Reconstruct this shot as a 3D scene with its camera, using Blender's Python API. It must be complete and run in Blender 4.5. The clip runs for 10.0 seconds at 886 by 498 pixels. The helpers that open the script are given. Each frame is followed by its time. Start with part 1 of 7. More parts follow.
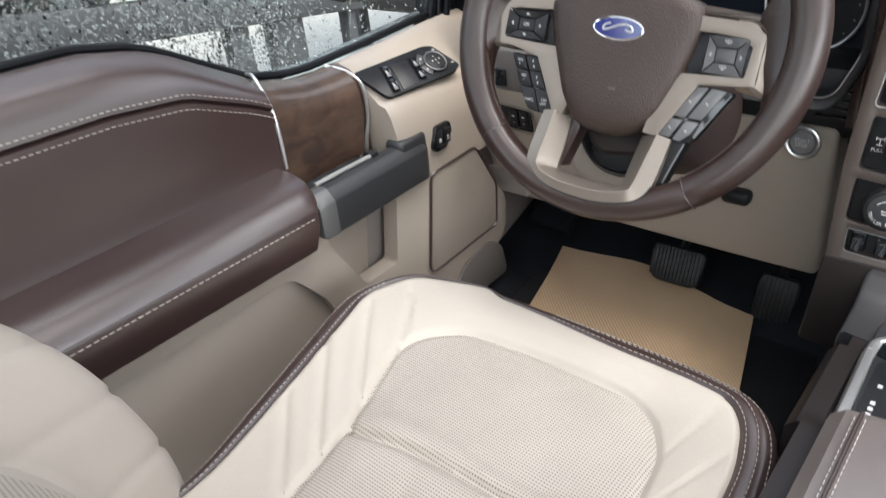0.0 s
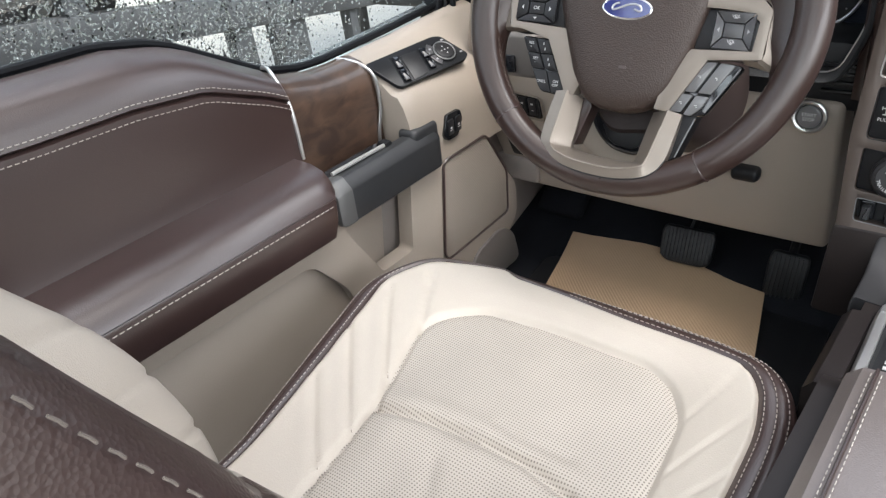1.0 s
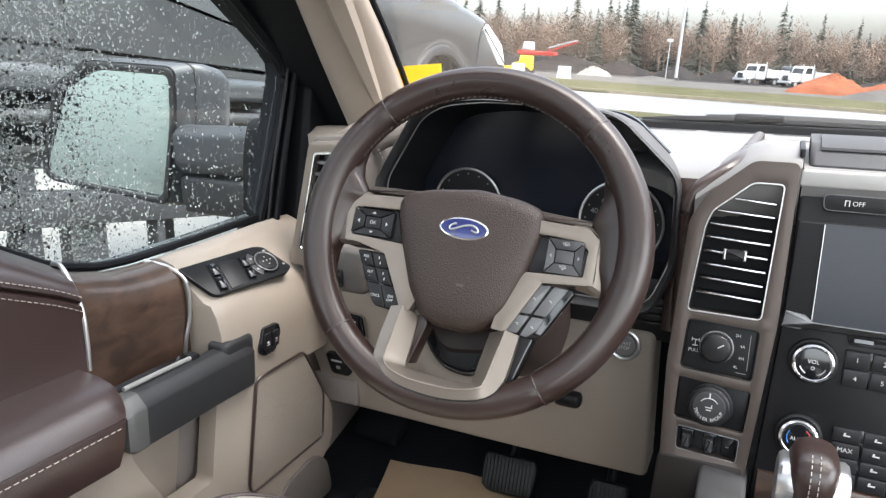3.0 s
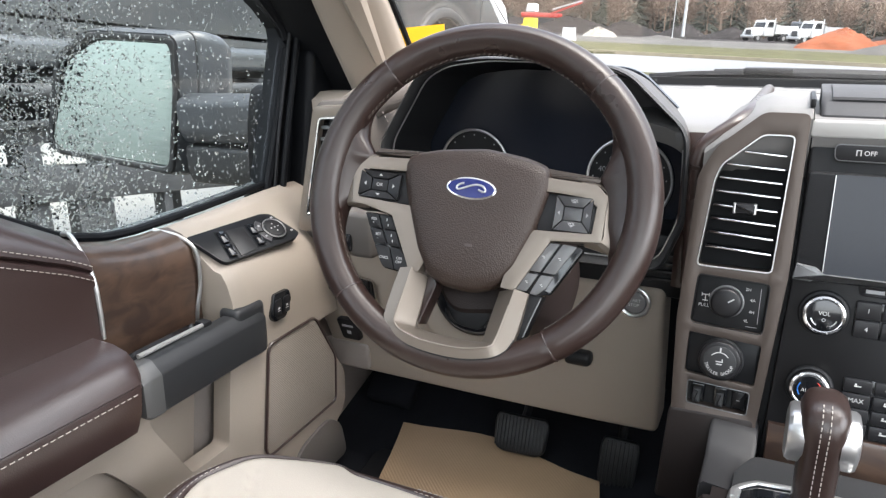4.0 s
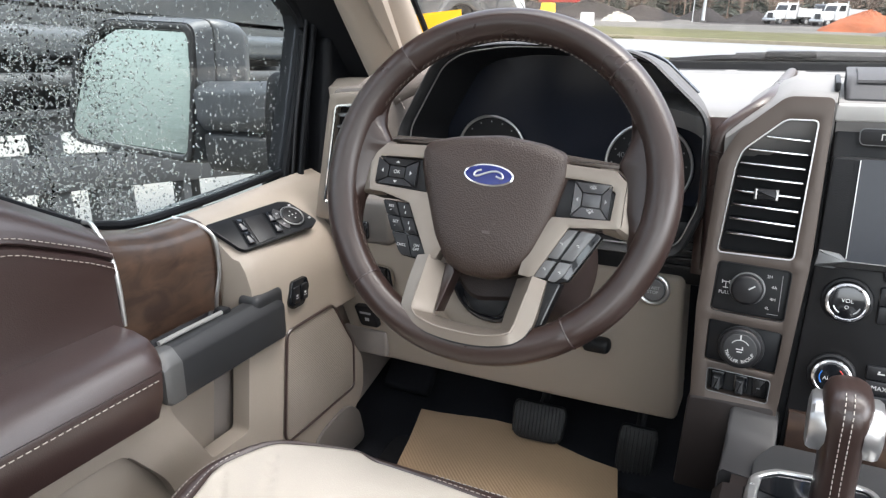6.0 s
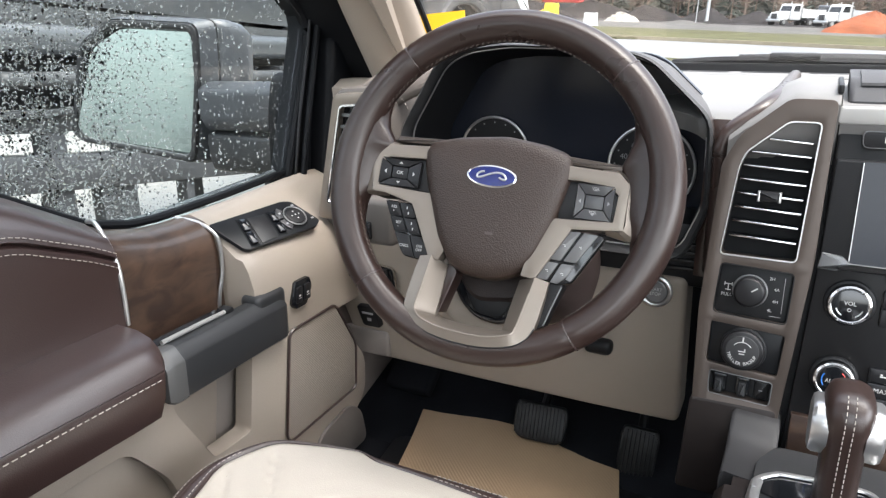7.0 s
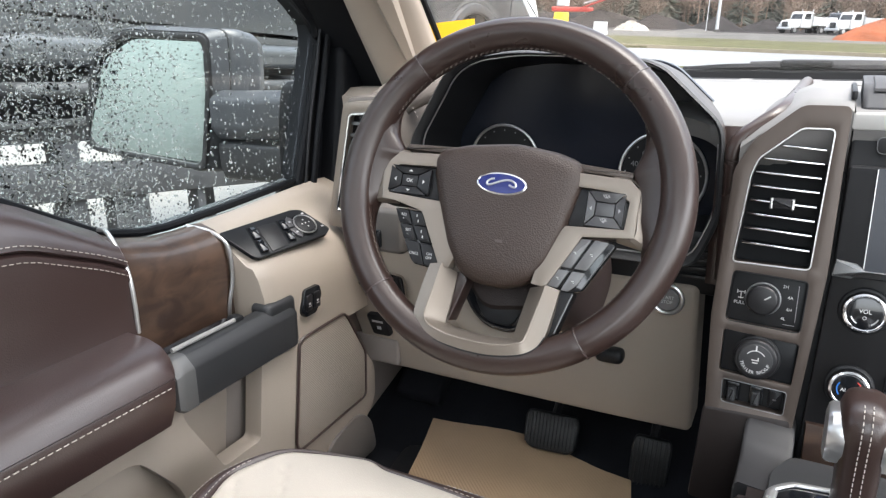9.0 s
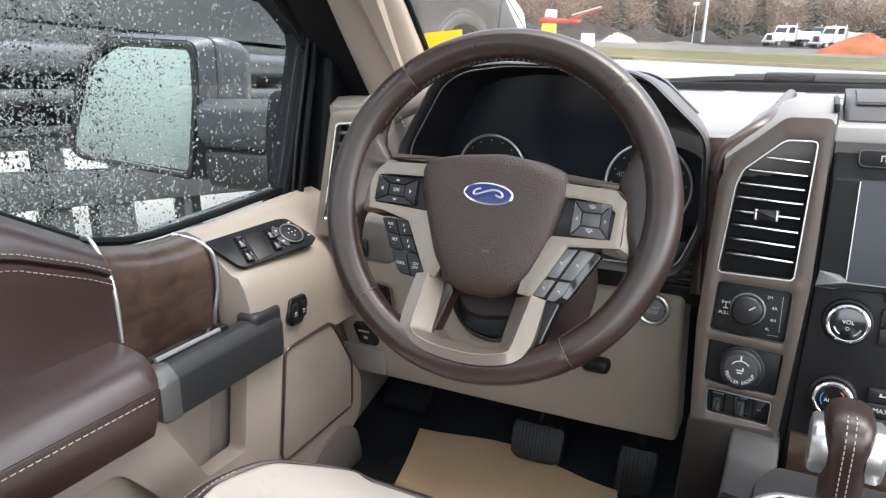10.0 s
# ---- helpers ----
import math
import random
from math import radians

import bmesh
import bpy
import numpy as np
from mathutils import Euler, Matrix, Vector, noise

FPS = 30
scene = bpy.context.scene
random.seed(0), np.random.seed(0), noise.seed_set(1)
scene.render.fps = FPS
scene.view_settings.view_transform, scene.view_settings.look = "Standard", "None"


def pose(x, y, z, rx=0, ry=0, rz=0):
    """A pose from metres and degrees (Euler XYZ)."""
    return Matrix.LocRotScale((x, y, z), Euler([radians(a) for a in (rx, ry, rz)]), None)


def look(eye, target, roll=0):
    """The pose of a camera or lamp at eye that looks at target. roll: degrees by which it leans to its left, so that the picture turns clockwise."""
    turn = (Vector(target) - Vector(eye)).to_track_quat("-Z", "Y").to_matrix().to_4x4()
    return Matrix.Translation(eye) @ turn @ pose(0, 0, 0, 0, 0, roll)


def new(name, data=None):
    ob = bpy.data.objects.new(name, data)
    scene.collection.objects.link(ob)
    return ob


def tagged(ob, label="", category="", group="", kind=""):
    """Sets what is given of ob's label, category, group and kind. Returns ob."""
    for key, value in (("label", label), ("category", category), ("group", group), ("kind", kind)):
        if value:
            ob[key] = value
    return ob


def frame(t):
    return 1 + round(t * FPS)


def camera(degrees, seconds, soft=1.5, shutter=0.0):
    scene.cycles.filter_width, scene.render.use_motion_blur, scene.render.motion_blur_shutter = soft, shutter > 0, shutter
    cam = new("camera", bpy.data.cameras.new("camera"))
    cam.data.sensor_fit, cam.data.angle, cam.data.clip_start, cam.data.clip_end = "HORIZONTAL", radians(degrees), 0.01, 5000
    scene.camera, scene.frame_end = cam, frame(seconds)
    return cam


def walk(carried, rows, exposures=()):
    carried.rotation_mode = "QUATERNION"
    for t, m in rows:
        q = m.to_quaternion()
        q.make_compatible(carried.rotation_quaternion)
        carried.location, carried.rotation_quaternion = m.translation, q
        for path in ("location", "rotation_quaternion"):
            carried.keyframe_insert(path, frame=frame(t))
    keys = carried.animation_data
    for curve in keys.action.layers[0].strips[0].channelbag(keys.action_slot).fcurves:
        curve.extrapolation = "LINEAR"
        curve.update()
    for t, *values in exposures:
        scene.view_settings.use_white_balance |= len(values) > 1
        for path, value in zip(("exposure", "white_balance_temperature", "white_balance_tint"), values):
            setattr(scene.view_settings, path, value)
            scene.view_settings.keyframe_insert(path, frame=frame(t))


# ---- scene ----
cam = camera(63.5, 10.0, soft=1.3, shutter=0.3)
PATH = [
    (0, (0.388, -0.698, 0.802), (-0.786, 0.548, -0.233), -6.2),
    (0.5, (0.386, -0.718, 0.887), (-0.813, 0.501, -0.151), -6.1),
    (1, (0.392, -0.732, 0.796), (-0.789, 0.507, -0.238), -8.1),
    (1.5, (0.378, -0.724, 0.814), (-0.828, 0.677, 0.049), -7.6),
    (2, (0.342, -0.721, 0.79), (-0.649, 0.959, 0.345), -5.3),
    (2.5, (0.334, -0.706, 0.766), (-0.513, 1.054, 0.337), -0.9),
    (3, (0.332, -0.705, 0.764), (-0.502, 1.044, 0.272), 1.1),
    (4.5, (0.332, -0.706, 0.754), (-0.521, 1.002, 0.157), -1.1),
    (5, (0.332, -0.705, 0.756), (-0.536, 0.992, 0.151), -1.1),
    (5.5, (0.331, -0.704, 0.755), (-0.547, 0.986, 0.144), -1.1),
    (7, (0.331, -0.705, 0.757), (-0.556, 0.979, 0.144), -0.8),
    (7.5, (0.331, -0.705, 0.757), (-0.561, 0.979, 0.148), -0.8),
    (8, (0.331, -0.704, 0.756), (-0.569, 0.977, 0.154), -0.9),
    (8.5, (0.331, -0.703, 0.754), (-0.578, 0.977, 0.161), -1.0),
    (9, (0.33, -0.703, 0.755), (-0.585, 0.975, 0.166), -1.1),
    (9.5, (0.33, -0.703, 0.756), (-0.576, 0.984, 0.177), -0.9),
    (10, (0.331, -0.702, 0.755), (-0.557, 0.999, 0.191), -0.6),
]
walk(cam, [(t, look(eye, target, roll)) for t, eye, target, roll in PATH])

# ---------------------------------------------------------------- world and light
GROUND = -0.75
world = bpy.data.worlds.new("overcast_sky")
scene.world = world
world.use_nodes = True
wn = world.node_tree
sky = wn.nodes.new("ShaderNodeTexSky")
sky.sky_type = "NISHITA"
sky.sun_disc = False
sky.sun_elevation, sky.sun_rotation = radians(66), radians(106)
sky.air_density, sky.dust_density, sky.ozone_density = 1.0, 6.0, 1.0
grey = wn.nodes.new("ShaderNodeHueSaturation")
grey.inputs["Saturation"].default_value = 0.5
wn.links.new(sky.outputs[0], grey.inputs["Color"])
wn.links.new(grey.outputs[0], wn.nodes["Background"].inputs[0])
wn.nodes["Background"].inputs[1].default_value = 0.15
scene.view_settings.exposure = 2.72

sun = new("sun", bpy.data.lights.new("sun", "SUN"))
sun.data.energy, sun.data.angle, sun.data.color = 1.16, radians(120), (0.91, 0.966, 1.0)
sun.matrix_world = look((3.6, -4.6, 6.6), (0, 0, 0))


# ---------------------------------------------------------------- materials
def material(name, color, rough=0.5, metal=0.0, spread=0.12, big=6.0, grain=400.0, bump=0.15, voro=False, coat=0.0, spec=0.5):
    """A surface whose colour drifts at a large and a fine scale, with a fine relief."""
    m = bpy.data.materials.new(name)
    m.use_nodes = True
    t = m.node_tree
    b = t.nodes["Principled BSDF"]
    b.inputs["Roughness"].default_value = rough
    b.inputs["Metallic"].default_value = metal
    b.inputs["Coat Weight"].default_value = coat
    b.inputs["Specular IOR Level"].default_value = spec
    co = t.nodes.new("ShaderNodeTexCoord")
    n1 = t.nodes.new("ShaderNodeTexNoise")
    n1.inputs["Scale"].default_value, n1.inputs["Detail"].default_value = big, 4
    n2 = t.nodes.new("ShaderNodeTexVoronoi" if voro else "ShaderNodeTexNoise")
    n2.inputs["Scale"].default_value = grain
    for n in (n1, n2):
        t.links.new(co.outputs["Object"], n.inputs["Vector"])
    add = t.nodes.new("ShaderNodeMath")
    add.operation = "MULTIPLY_ADD"
    t.links.new(n2.outputs[0], add.inputs[0])
    add.inputs[1].default_value = 0.3
    t.links.new(n1.outputs[0], add.inputs[2])
    ramp = t.nodes.new("ShaderNodeValToRGB")
    c = np.array(color)
    ramp.color_ramp.elements[0].position, ramp.color_ramp.elements[1].position = 0.35, 0.95
    ramp.color_ramp.elements[0].color = (*np.clip(c * (1 - spread), 0, 1), 1)
    ramp.color_ramp.elements[1].color = (*np.clip(c * (1 + spread), 0, 1), 1)
    t.links.new(add.outputs[0], ramp.inputs[0])
    t.links.new(ramp.outputs[0], b.inputs["Base Color"])
    rr = t.nodes.new("ShaderNodeMapRange")
    rr.inputs["To Min"].default_value, rr.inputs["To Max"].default_value = max(rough - 0.04, 0.02), min(rough + 0.05, 1)
    t.links.new(n1.outputs[0], rr.inputs["Value"])
    t.links.new(rr.outputs[0], b.inputs["Roughness"])
    bp = t.nodes.new("ShaderNodeBump")
    bp.inputs["Strength"].default_value, bp.inputs["Distance"].default_value = bump, 0.0006
    t.links.new(n2.outputs[0], bp.inputs["Height"])
    t.links.new(bp.outputs[0], b.inputs["Normal"])
    return m


def perforated(name, color):
    """Leather with a regular field of small holes."""
    m = material(name, color, 0.5, big=9, grain=900, bump=0.1)
    t = m.node_tree
    b = t.nodes["Principled BSDF"]
    co = t.nodes.new("ShaderNodeTexCoord")
    v = t.nodes.new("ShaderNodeTexVoronoi")
    v.voronoi_dimensions = "2D"
    v.inputs["Scale"].default_value, v.inputs["Randomness"].default_value = 290, 0.0
    t.links.new(co.outputs["Object"], v.inputs["Vector"])
    hole = t.nodes.new("ShaderNodeMapRange")
    hole.inputs["From Min"].default_value, hole.inputs["From Max"].default_value = 0.16, 0.34
    t.links.new(v.outputs["Distance"], hole.inputs["Value"])
    old = b.inputs["Base Color"].links[0].from_socket
    mix = t.nodes.new("ShaderNodeMix")
    mix.data_type = "RGBA"
    mix.inputs["A"].default_value = (0.16, 0.142, 0.125, 1)
    t.links.new(hole.outputs[0], mix.inputs["Factor"])
    t.links.new(old, mix.inputs["B"])
    t.links.new(mix.outputs["Result"], b.inputs["Base Color"])
    return m


def wood_material(name):
    m = material(name, (0.10, 0.05, 0.03), 0.42, coat=0.5, big=4, grain=40, spread=0.5, bump=0.0)
    t = m.node_tree
    b = t.nodes["Principled BSDF"]
    co = t.nodes.new("ShaderNodeTexCoord")
    mp = t.nodes.new("ShaderNodeMapping")
    mp.inputs["Scale"].default_value = (4, 6, 12)
    n = t.nodes.new("ShaderNodeTexNoise")
    n.inputs["Scale"].default_value, n.inputs["Detail"].default_value, n.inputs["Distortion"].default_value = 3.5, 7, 0.7
    t.links.new(co.outputs["Object"], mp.inputs["Vector"])
    t.links.new(mp.outputs[0], n.inputs["Vector"])
    r = t.nodes.new("ShaderNodeValToRGB")
    r.color_ramp.elements[0].position, r.color_ramp.elements[1].position = 0.35, 0.7
    r.color_ramp.elements[0].color, r.color_ramp.elements[1].color = (0.030, 0.0175, 0.0130, 1), (0.078, 0.046, 0.030, 1)
    t.links.new(n.outputs[0], r.inputs[0])
    t.links.new(r.outputs[0], b.inputs["Base Color"])
    return m


def clear(name, tint=(1, 1, 1), gloss=0.02):
    """A thin clear pane: straight through, with a mirror's share by the angle."""
    m = bpy.data.materials.new(name)
    m.use_nodes = True
    t = m.node_tree
    t.nodes.clear()
    out = t.nodes.new("ShaderNodeOutputMaterial")
    tr, gl, mix, fr, pw, sc = (t.nodes.new("ShaderNode" + k) for k in ("BsdfTransparent", "BsdfGlossy", "MixShader", "LayerWeight", "Math", "Math"))
    tr.inputs[0].default_value = (*tint, 1)
    gl.inputs["Roughness"].default_value = gloss
    pw.operation, sc.operation = "POWER", "MULTIPLY_ADD"
    pw.inputs[1].default_value = 5
    sc.inputs[1].default_value, sc.inputs[2].default_value = 0.96, 0.03
    t.links.new(fr.outputs["Facing"], pw.inputs[0])
    t.links.new(pw.outputs[0], sc.inputs[0])
    t.links.new(sc.outputs[0], mix.inputs[0])
    t.links.new(tr.outputs[0], mix.inputs[1])
    t.links.new(gl.outputs[0], mix.inputs[2])
    t.links.new(mix.outputs[0], out.inputs[0])
    return m


def mirror(name):
    m = material(name, (0.15, 0.178, 0.172), 0.08, metal=1.0, spread=0.02, bump=0.0)
    return m


def water(name):
    m = bpy.data.materials.new(name)
    m.use_nodes = True
    b = m.node_tree.nodes["Principled BSDF"]
    b.inputs["Base Color"].default_value = (1, 1, 1, 1)
    b.inputs["Roughness"].default_value = 0.02
    b.inputs["IOR"].default_value = 1.33
    b.inputs["Transmission Weight"].default_value = 1.0
    return m


def ribbed(name, color, scale, axis="X", depth=0.5):
    """Fine ribs across one axis."""
    m = material(name, color, 0.6, bump=0.05)
    t = m.node_tree
    b = t.nodes["Principled BSDF"]
    co = t.nodes.new("ShaderNodeTexCoord")
    w = t.nodes.new("ShaderNodeTexWave")
    w.bands_direction = axis
    w.inputs["Scale"].default_value, w.inputs["Distortion"].default_value = scale, 0.0
    t.links.new(co.outputs["Object"], w.inputs["Vector"])
    bp = t.nodes.new("ShaderNodeBump")
    bp.inputs["Strength"].default_value, bp.inputs["Distance"].default_value = depth, 0.001
    t.links.new(w.outputs[1], bp.inputs["Height"])
    t.links.new(bp.outputs[0], b.inputs["Normal"])
    return m


LEATHER = material("cream_leather", (0.455, 0.410, 0.355), 0.42, big=7, grain=700, bump=0.25, voro=True, spread=0.06)
PERF = perforated("perforated_cream_leather", (0.45, 0.407, 0.355))
BROWN = material("brown_leather", (0.039, 0.0225, 0.0205), 0.32, big=6, grain=600, bump=0.20, voro=True, spread=0.12, spec=1.0)
BROWN_HIDE = material("brown_wheel_leather", (0.029, 0.0170, 0.0142), 0.28, big=14, grain=900, bump=0.12, voro=True, spread=0.06, spec=0.6)
# lid copy of the brown leather, lightened to carry its sheen
LIDHIDE = material("sheen_brown_leather", (0.145, 0.123, 0.115), 0.34, big=6, grain=600, bump=0.2, voro=True, spread=0.10, spec=0.8)
HUB = material("brown_grained_plastic", (0.038, 0.0255, 0.0208), 0.38, big=10, grain=620, bump=0.7, voro=True, spread=0.08, spec=0.45)
TAN = material("tan_plastic", (0.300, 0.258, 0.219), 0.5, big=5, grain=900, bump=0.2, voro=True, spread=0.05)
TAUPE = material("taupe_plastic", (0.20, 0.175, 0.16), 0.5, big=5, grain=800, bump=0.25, voro=True, spread=0.06)
DASHSKIN = material("grey_dash_skin", (0.145, 0.141, 0.137), 0.5, big=5, grain=700, bump=0.2, voro=True, spread=0.06)
CHAMPAGNE = material("champagne_metal_paint", (0.235, 0.202, 0.172), 0.36, metal=0.55, big=8, grain=1500, bump=0.05, spread=0.05)
BRONZE = material("bronze_metal_paint", (0.076, 0.061, 0.053), 0.35, metal=0.4, big=8, grain=1500, bump=0.05, spread=0.06)
GREY = material("charcoal_plastic", (0.030, 0.031, 0.033), 0.48, big=7, grain=900, bump=0.2, voro=True, spec=0.35)
HOUSING = material("wet_charcoal_plastic", (0.046, 0.050, 0.057), 0.36, big=14, grain=500, bump=0.25, spread=0.25)
HANDLE = material("charcoal_handle_plastic", (0.022, 0.023, 0.025), 0.40, big=7, grain=900, bump=0.15, voro=True, spec=0.4)
HANDLE_END = material("grey_handle_end", (0.100, 0.100, 0.100), 0.36, metal=0.3, big=7, grain=900, bump=0.08)
GUN = material("gunmetal_plastic", (0.16, 0.165, 0.17), 0.35, metal=0.4, big=7, grain=900, bump=0.1)
BLACK = material("black_plastic", (0.0105, 0.011, 0.0125), 0.46, big=7, grain=900, bump=0.2, voro=True, spec=0.3)
DIALGLASS = material("unlit_display", (0.013, 0.016, 0.024), 0.22, big=7, grain=200, bump=0.0, spec=0.35)
GLOSS = material("gloss_black", (0.008, 0.009, 0.011), 0.12, big=7, grain=200, bump=0.0, coat=0.3)
PANEL = material("matt_black_panel", (0.0075, 0.0075, 0.0085), 0.40, big=7, grain=900, bump=0.1, voro=True, spec=0.30)
BUTTON = material("button_rubber", (0.011, 0.011, 0.0125), 0.36, big=20, grain=900, bump=0.1, spec=0.35)
# paler copy of the button black, so phone keys look lit; also the start button
BUTTON_LIT = material("pale_lit_button", (0.125, 0.125, 0.128), 0.22, big=20, grain=900, bump=0.03)
BUTTON_MID = material("grey_button", (0.050, 0.050, 0.053), 0.28, big=20, grain=900, bump=0.03)
TRAY = material("dark_grey_tray_plastic", (0.050, 0.051, 0.055), 0.6, big=9, grain=800, bump=0.2, voro=True, spec=0.3)
RUBBER = material("black_pedal_rubber", (0.011, 0.0115, 0.013), 0.42, big=12, grain=700, bump=0.2, spec=0.5)
CONSOLE = material("satin_grey_console_plastic", (0.030, 0.030, 0.032), 0.45, big=9, grain=900, bump=0.08, spec=0.25)
POD = material("dark_taupe_plastic", (0.105, 0.095, 0.088), 0.42, big=5, grain=800, bump=0.2, voro=True, spread=0.06)
HOODSKIN = material("dark_brown_hood_skin", (0.036, 0.031, 0.030), 0.34, big=9, grain=800, bump=0.2, voro=True, spec=0.5)
SHROUD = material("dark_brown_shroud", (0.022, 0.015, 0.014), 0.5, big=9, grain=700, bump=0.3, voro=True, spec=0.3)
FOOT = material("satin_dark_brown_plastic", (0.017, 0.0135, 0.013), 0.40, big=9, grain=900, bump=0.1, spec=0.3)
PADSKIN = material("pale_grey_dash_pad", (0.140, 0.137, 0.134), 0.42, big=5, grain=700, bump=0.25, voro=True, spread=0.05)
WORNSKIN = material("worn_grey_dash_skin", (0.125, 0.122, 0.118), 0.55, big=40, grain=260, bump=0.8, spread=0.3)
SILVERPAINT = material("silver_paint", (0.40, 0.395, 0.385), 0.4, metal=0.4, big=8, grain=1500, bump=0.05, spread=0.04)
DULLTHREAD = material("taupe_thread", (0.14, 0.12, 0.105), 0.7, big=30, grain=900, bump=0.1)
CHROME = material("chrome", (0.82, 0.82, 0.83), 0.12, metal=1.0, big=8, grain=300, bump=0.0, spread=0.04)
SATIN = material("satin_silver", (0.62, 0.62, 0.62), 0.3, metal=0.9, big=8, grain=900, bump=0.05, spread=0.05)
WOOD = wood_material("dark_burl_wood")
CARPET = material("black_carpet", (0.012, 0.013, 0.016), 0.95, big=8, grain=500, bump=1.0, spread=0.4, spec=0.1)
KRAFT = ribbed("kraft_paper", (0.44, 0.310, 0.195), 85.0, "DIAGONAL", 0.22)
GRILLE = ribbed("tan_grille_weave", (0.235, 0.203, 0.173), 110.0, "Z", 0.6)
SEAL = material("black_rubber_seal", (0.0042, 0.0048, 0.0062), 0.5, big=9, grain=700, bump=0.2, spec=0.15)
HEADLINER = material("grey_headliner_cloth", (0.45, 0.42, 0.39), 0.9, big=9, grain=700, bump=0.4)
THREAD = material("cream_thread", (0.42, 0.38, 0.345), 0.7, big=30, grain=900, bump=0.1)
INK = material("white_print", (0.50, 0.50, 0.50), 0.5, big=30, grain=900, bump=0.0)
DIMINK = material("grey_print", (0.30, 0.30, 0.31), 0.5, big=30, grain=900, bump=0.0)
PIANO = material("satin_black_panel", (0.009, 0.0098, 0.0115), 0.36, big=20, grain=900, bump=0.05, spec=0.25)
BLUE = material("deep_blue_enamel", (0.012, 0.02, 0.14), 0.15, big=30, grain=900, bump=0.0, coat=0.6)
SUVLIKE = material("silver_truck_paint", (0.46, 0.47, 0.475), 0.25, coat=0.8)
# tint sets how much of the added roof light reaches the seat
ROOFGLASS = clear("roof_dimming_glass", (0.40, 0.404, 0.408))
GLASS = clear("window_glass", (0.90, 0.93, 0.92))
WINDSCREEN = clear("windscreen_glass", (0.86, 0.865, 0.86))
MIRROR = mirror("wet_mirror_glass")
WATER = water("rain_water")
YELLOW = material("yellow_paper", (0.72, 0.40, 0.008), 0.6, big=20, grain=400, bump=0.1, spread=0.03)
REDDIAL = material("red_print", (0.5, 0.03, 0.02), 0.4, bump=0.0)
BLUEDIAL = material("blue_print", (0.02, 0.15, 0.5), 0.4, bump=0.0)


# ---------------------------------------------------------------- mesh helpers
def finish(bm, sharp=38):
    bmesh.ops.recalc_face_normals(bm, faces=bm.faces)
    for f in bm.faces:
        f.smooth = True
    for e in bm.edges:
        if len(e.link_faces) == 2 and e.calc_face_angle(0) > radians(sharp):
            e.smooth = False
    return bm


def part(name, bm, mat, parent=None, label="", sharp=38):
    """One mesh object; under a thing, or under a part."""
    finish(bm, sharp)
    me = bpy.data.meshes.new(name)
    bm.to_mesh(me)
    bm.free()
    me.materials.append(mat)
    ob = new(name, me)
    if parent is not None:
        ob.parent = parent
    if label:
        tagged(ob, label)
    return ob


def thing(name, label, category, group="", kind="", at=(0, 0, 0)):
    """An empty that carries the parts; the parts are modelled in world places."""
    return tagged(new(name), label, category, group, kind)


def solid(name, bm, mat, label, category, group="", kind="", sharp=38):
    return tagged(part(name, bm, mat, sharp=sharp), label, category, group, kind)


def rnd(poly, r=0.01, seg=4):
    """The polygon with rounded corners."""
    out, n = [], len(poly)
    for i in range(n):
        p, a, b = (Vector(poly[j % n]) for j in (i, i - 1, i + 1))
        da, db = (a - p), (b - p)
        k = min(r, da.length * 0.45, db.length * 0.45)
        s, e = p + da.normalized() * k, p + db.normalized() * k
        for j in range(seg + 1):
            t = j / seg
            out.append(tuple((1 - t) ** 2 * s + 2 * t * (1 - t) * p + t * t * e))
    return out


def axes(o, u, v, n):
    m = Matrix.Identity(4)
    for i, a in enumerate((u, v, n)):
        a = Vector(a).normalized()
        for k in range(3):
            m[k][i] = a[k]
    m.translation = Vector(o)
    return m


def slab(poly, m, lo, hi, bev=0.0, seg=2, bm=None):
    """A plate with the outline poly in the plane of m, from lo to hi along its normal; the upper rim is rounded."""
    bm = bm or bmesh.new()
    n = len(poly)
    rings = [(lo, 0.0)]
    if bev:
        for j in range(seg + 1):
            a = math.pi / 2 * j / seg
            rings.append((hi - bev * (1 - math.sin(a)), bev * (1 - math.cos(a))))
    else:
        rings.append((hi, 0.0))
    pts = [Vector((p[0], p[1], 0)) for p in poly]
    area = sum(pts[i].x * pts[(i + 1) % n].y - pts[(i + 1) % n].x * pts[i].y for i in range(n))
    s = 1 if area > 0 else -1
    ins = []
    for i in range(n):
        a, b = (pts[i] - pts[i - 1]), (pts[(i + 1) % n] - pts[i])
        na = Vector((-a.y, a.x, 0)).normalized() * s
        nb = Vector((-b.y, b.x, 0)).normalized() * s
        d = na + nb
        ins.append(d.normalized() / max(d.normalized().dot(na), 0.5) if d.length > 1e-6 else na)
    vs = [[bm.verts.new(m @ (pts[i] + ins[i] * inset + Vector((0, 0, h)))) for i in range(n)] for h, inset in rings]
    for r in range(len(rings) - 1):
        for i in range(n):
            bm.faces.new((vs[r][i], vs[r][(i + 1) % n], vs[r + 1][(i + 1) % n], vs[r + 1][i]))
    bm.faces.new(vs[0][::-1])
    bm.faces.new(vs[-1])
    return bm


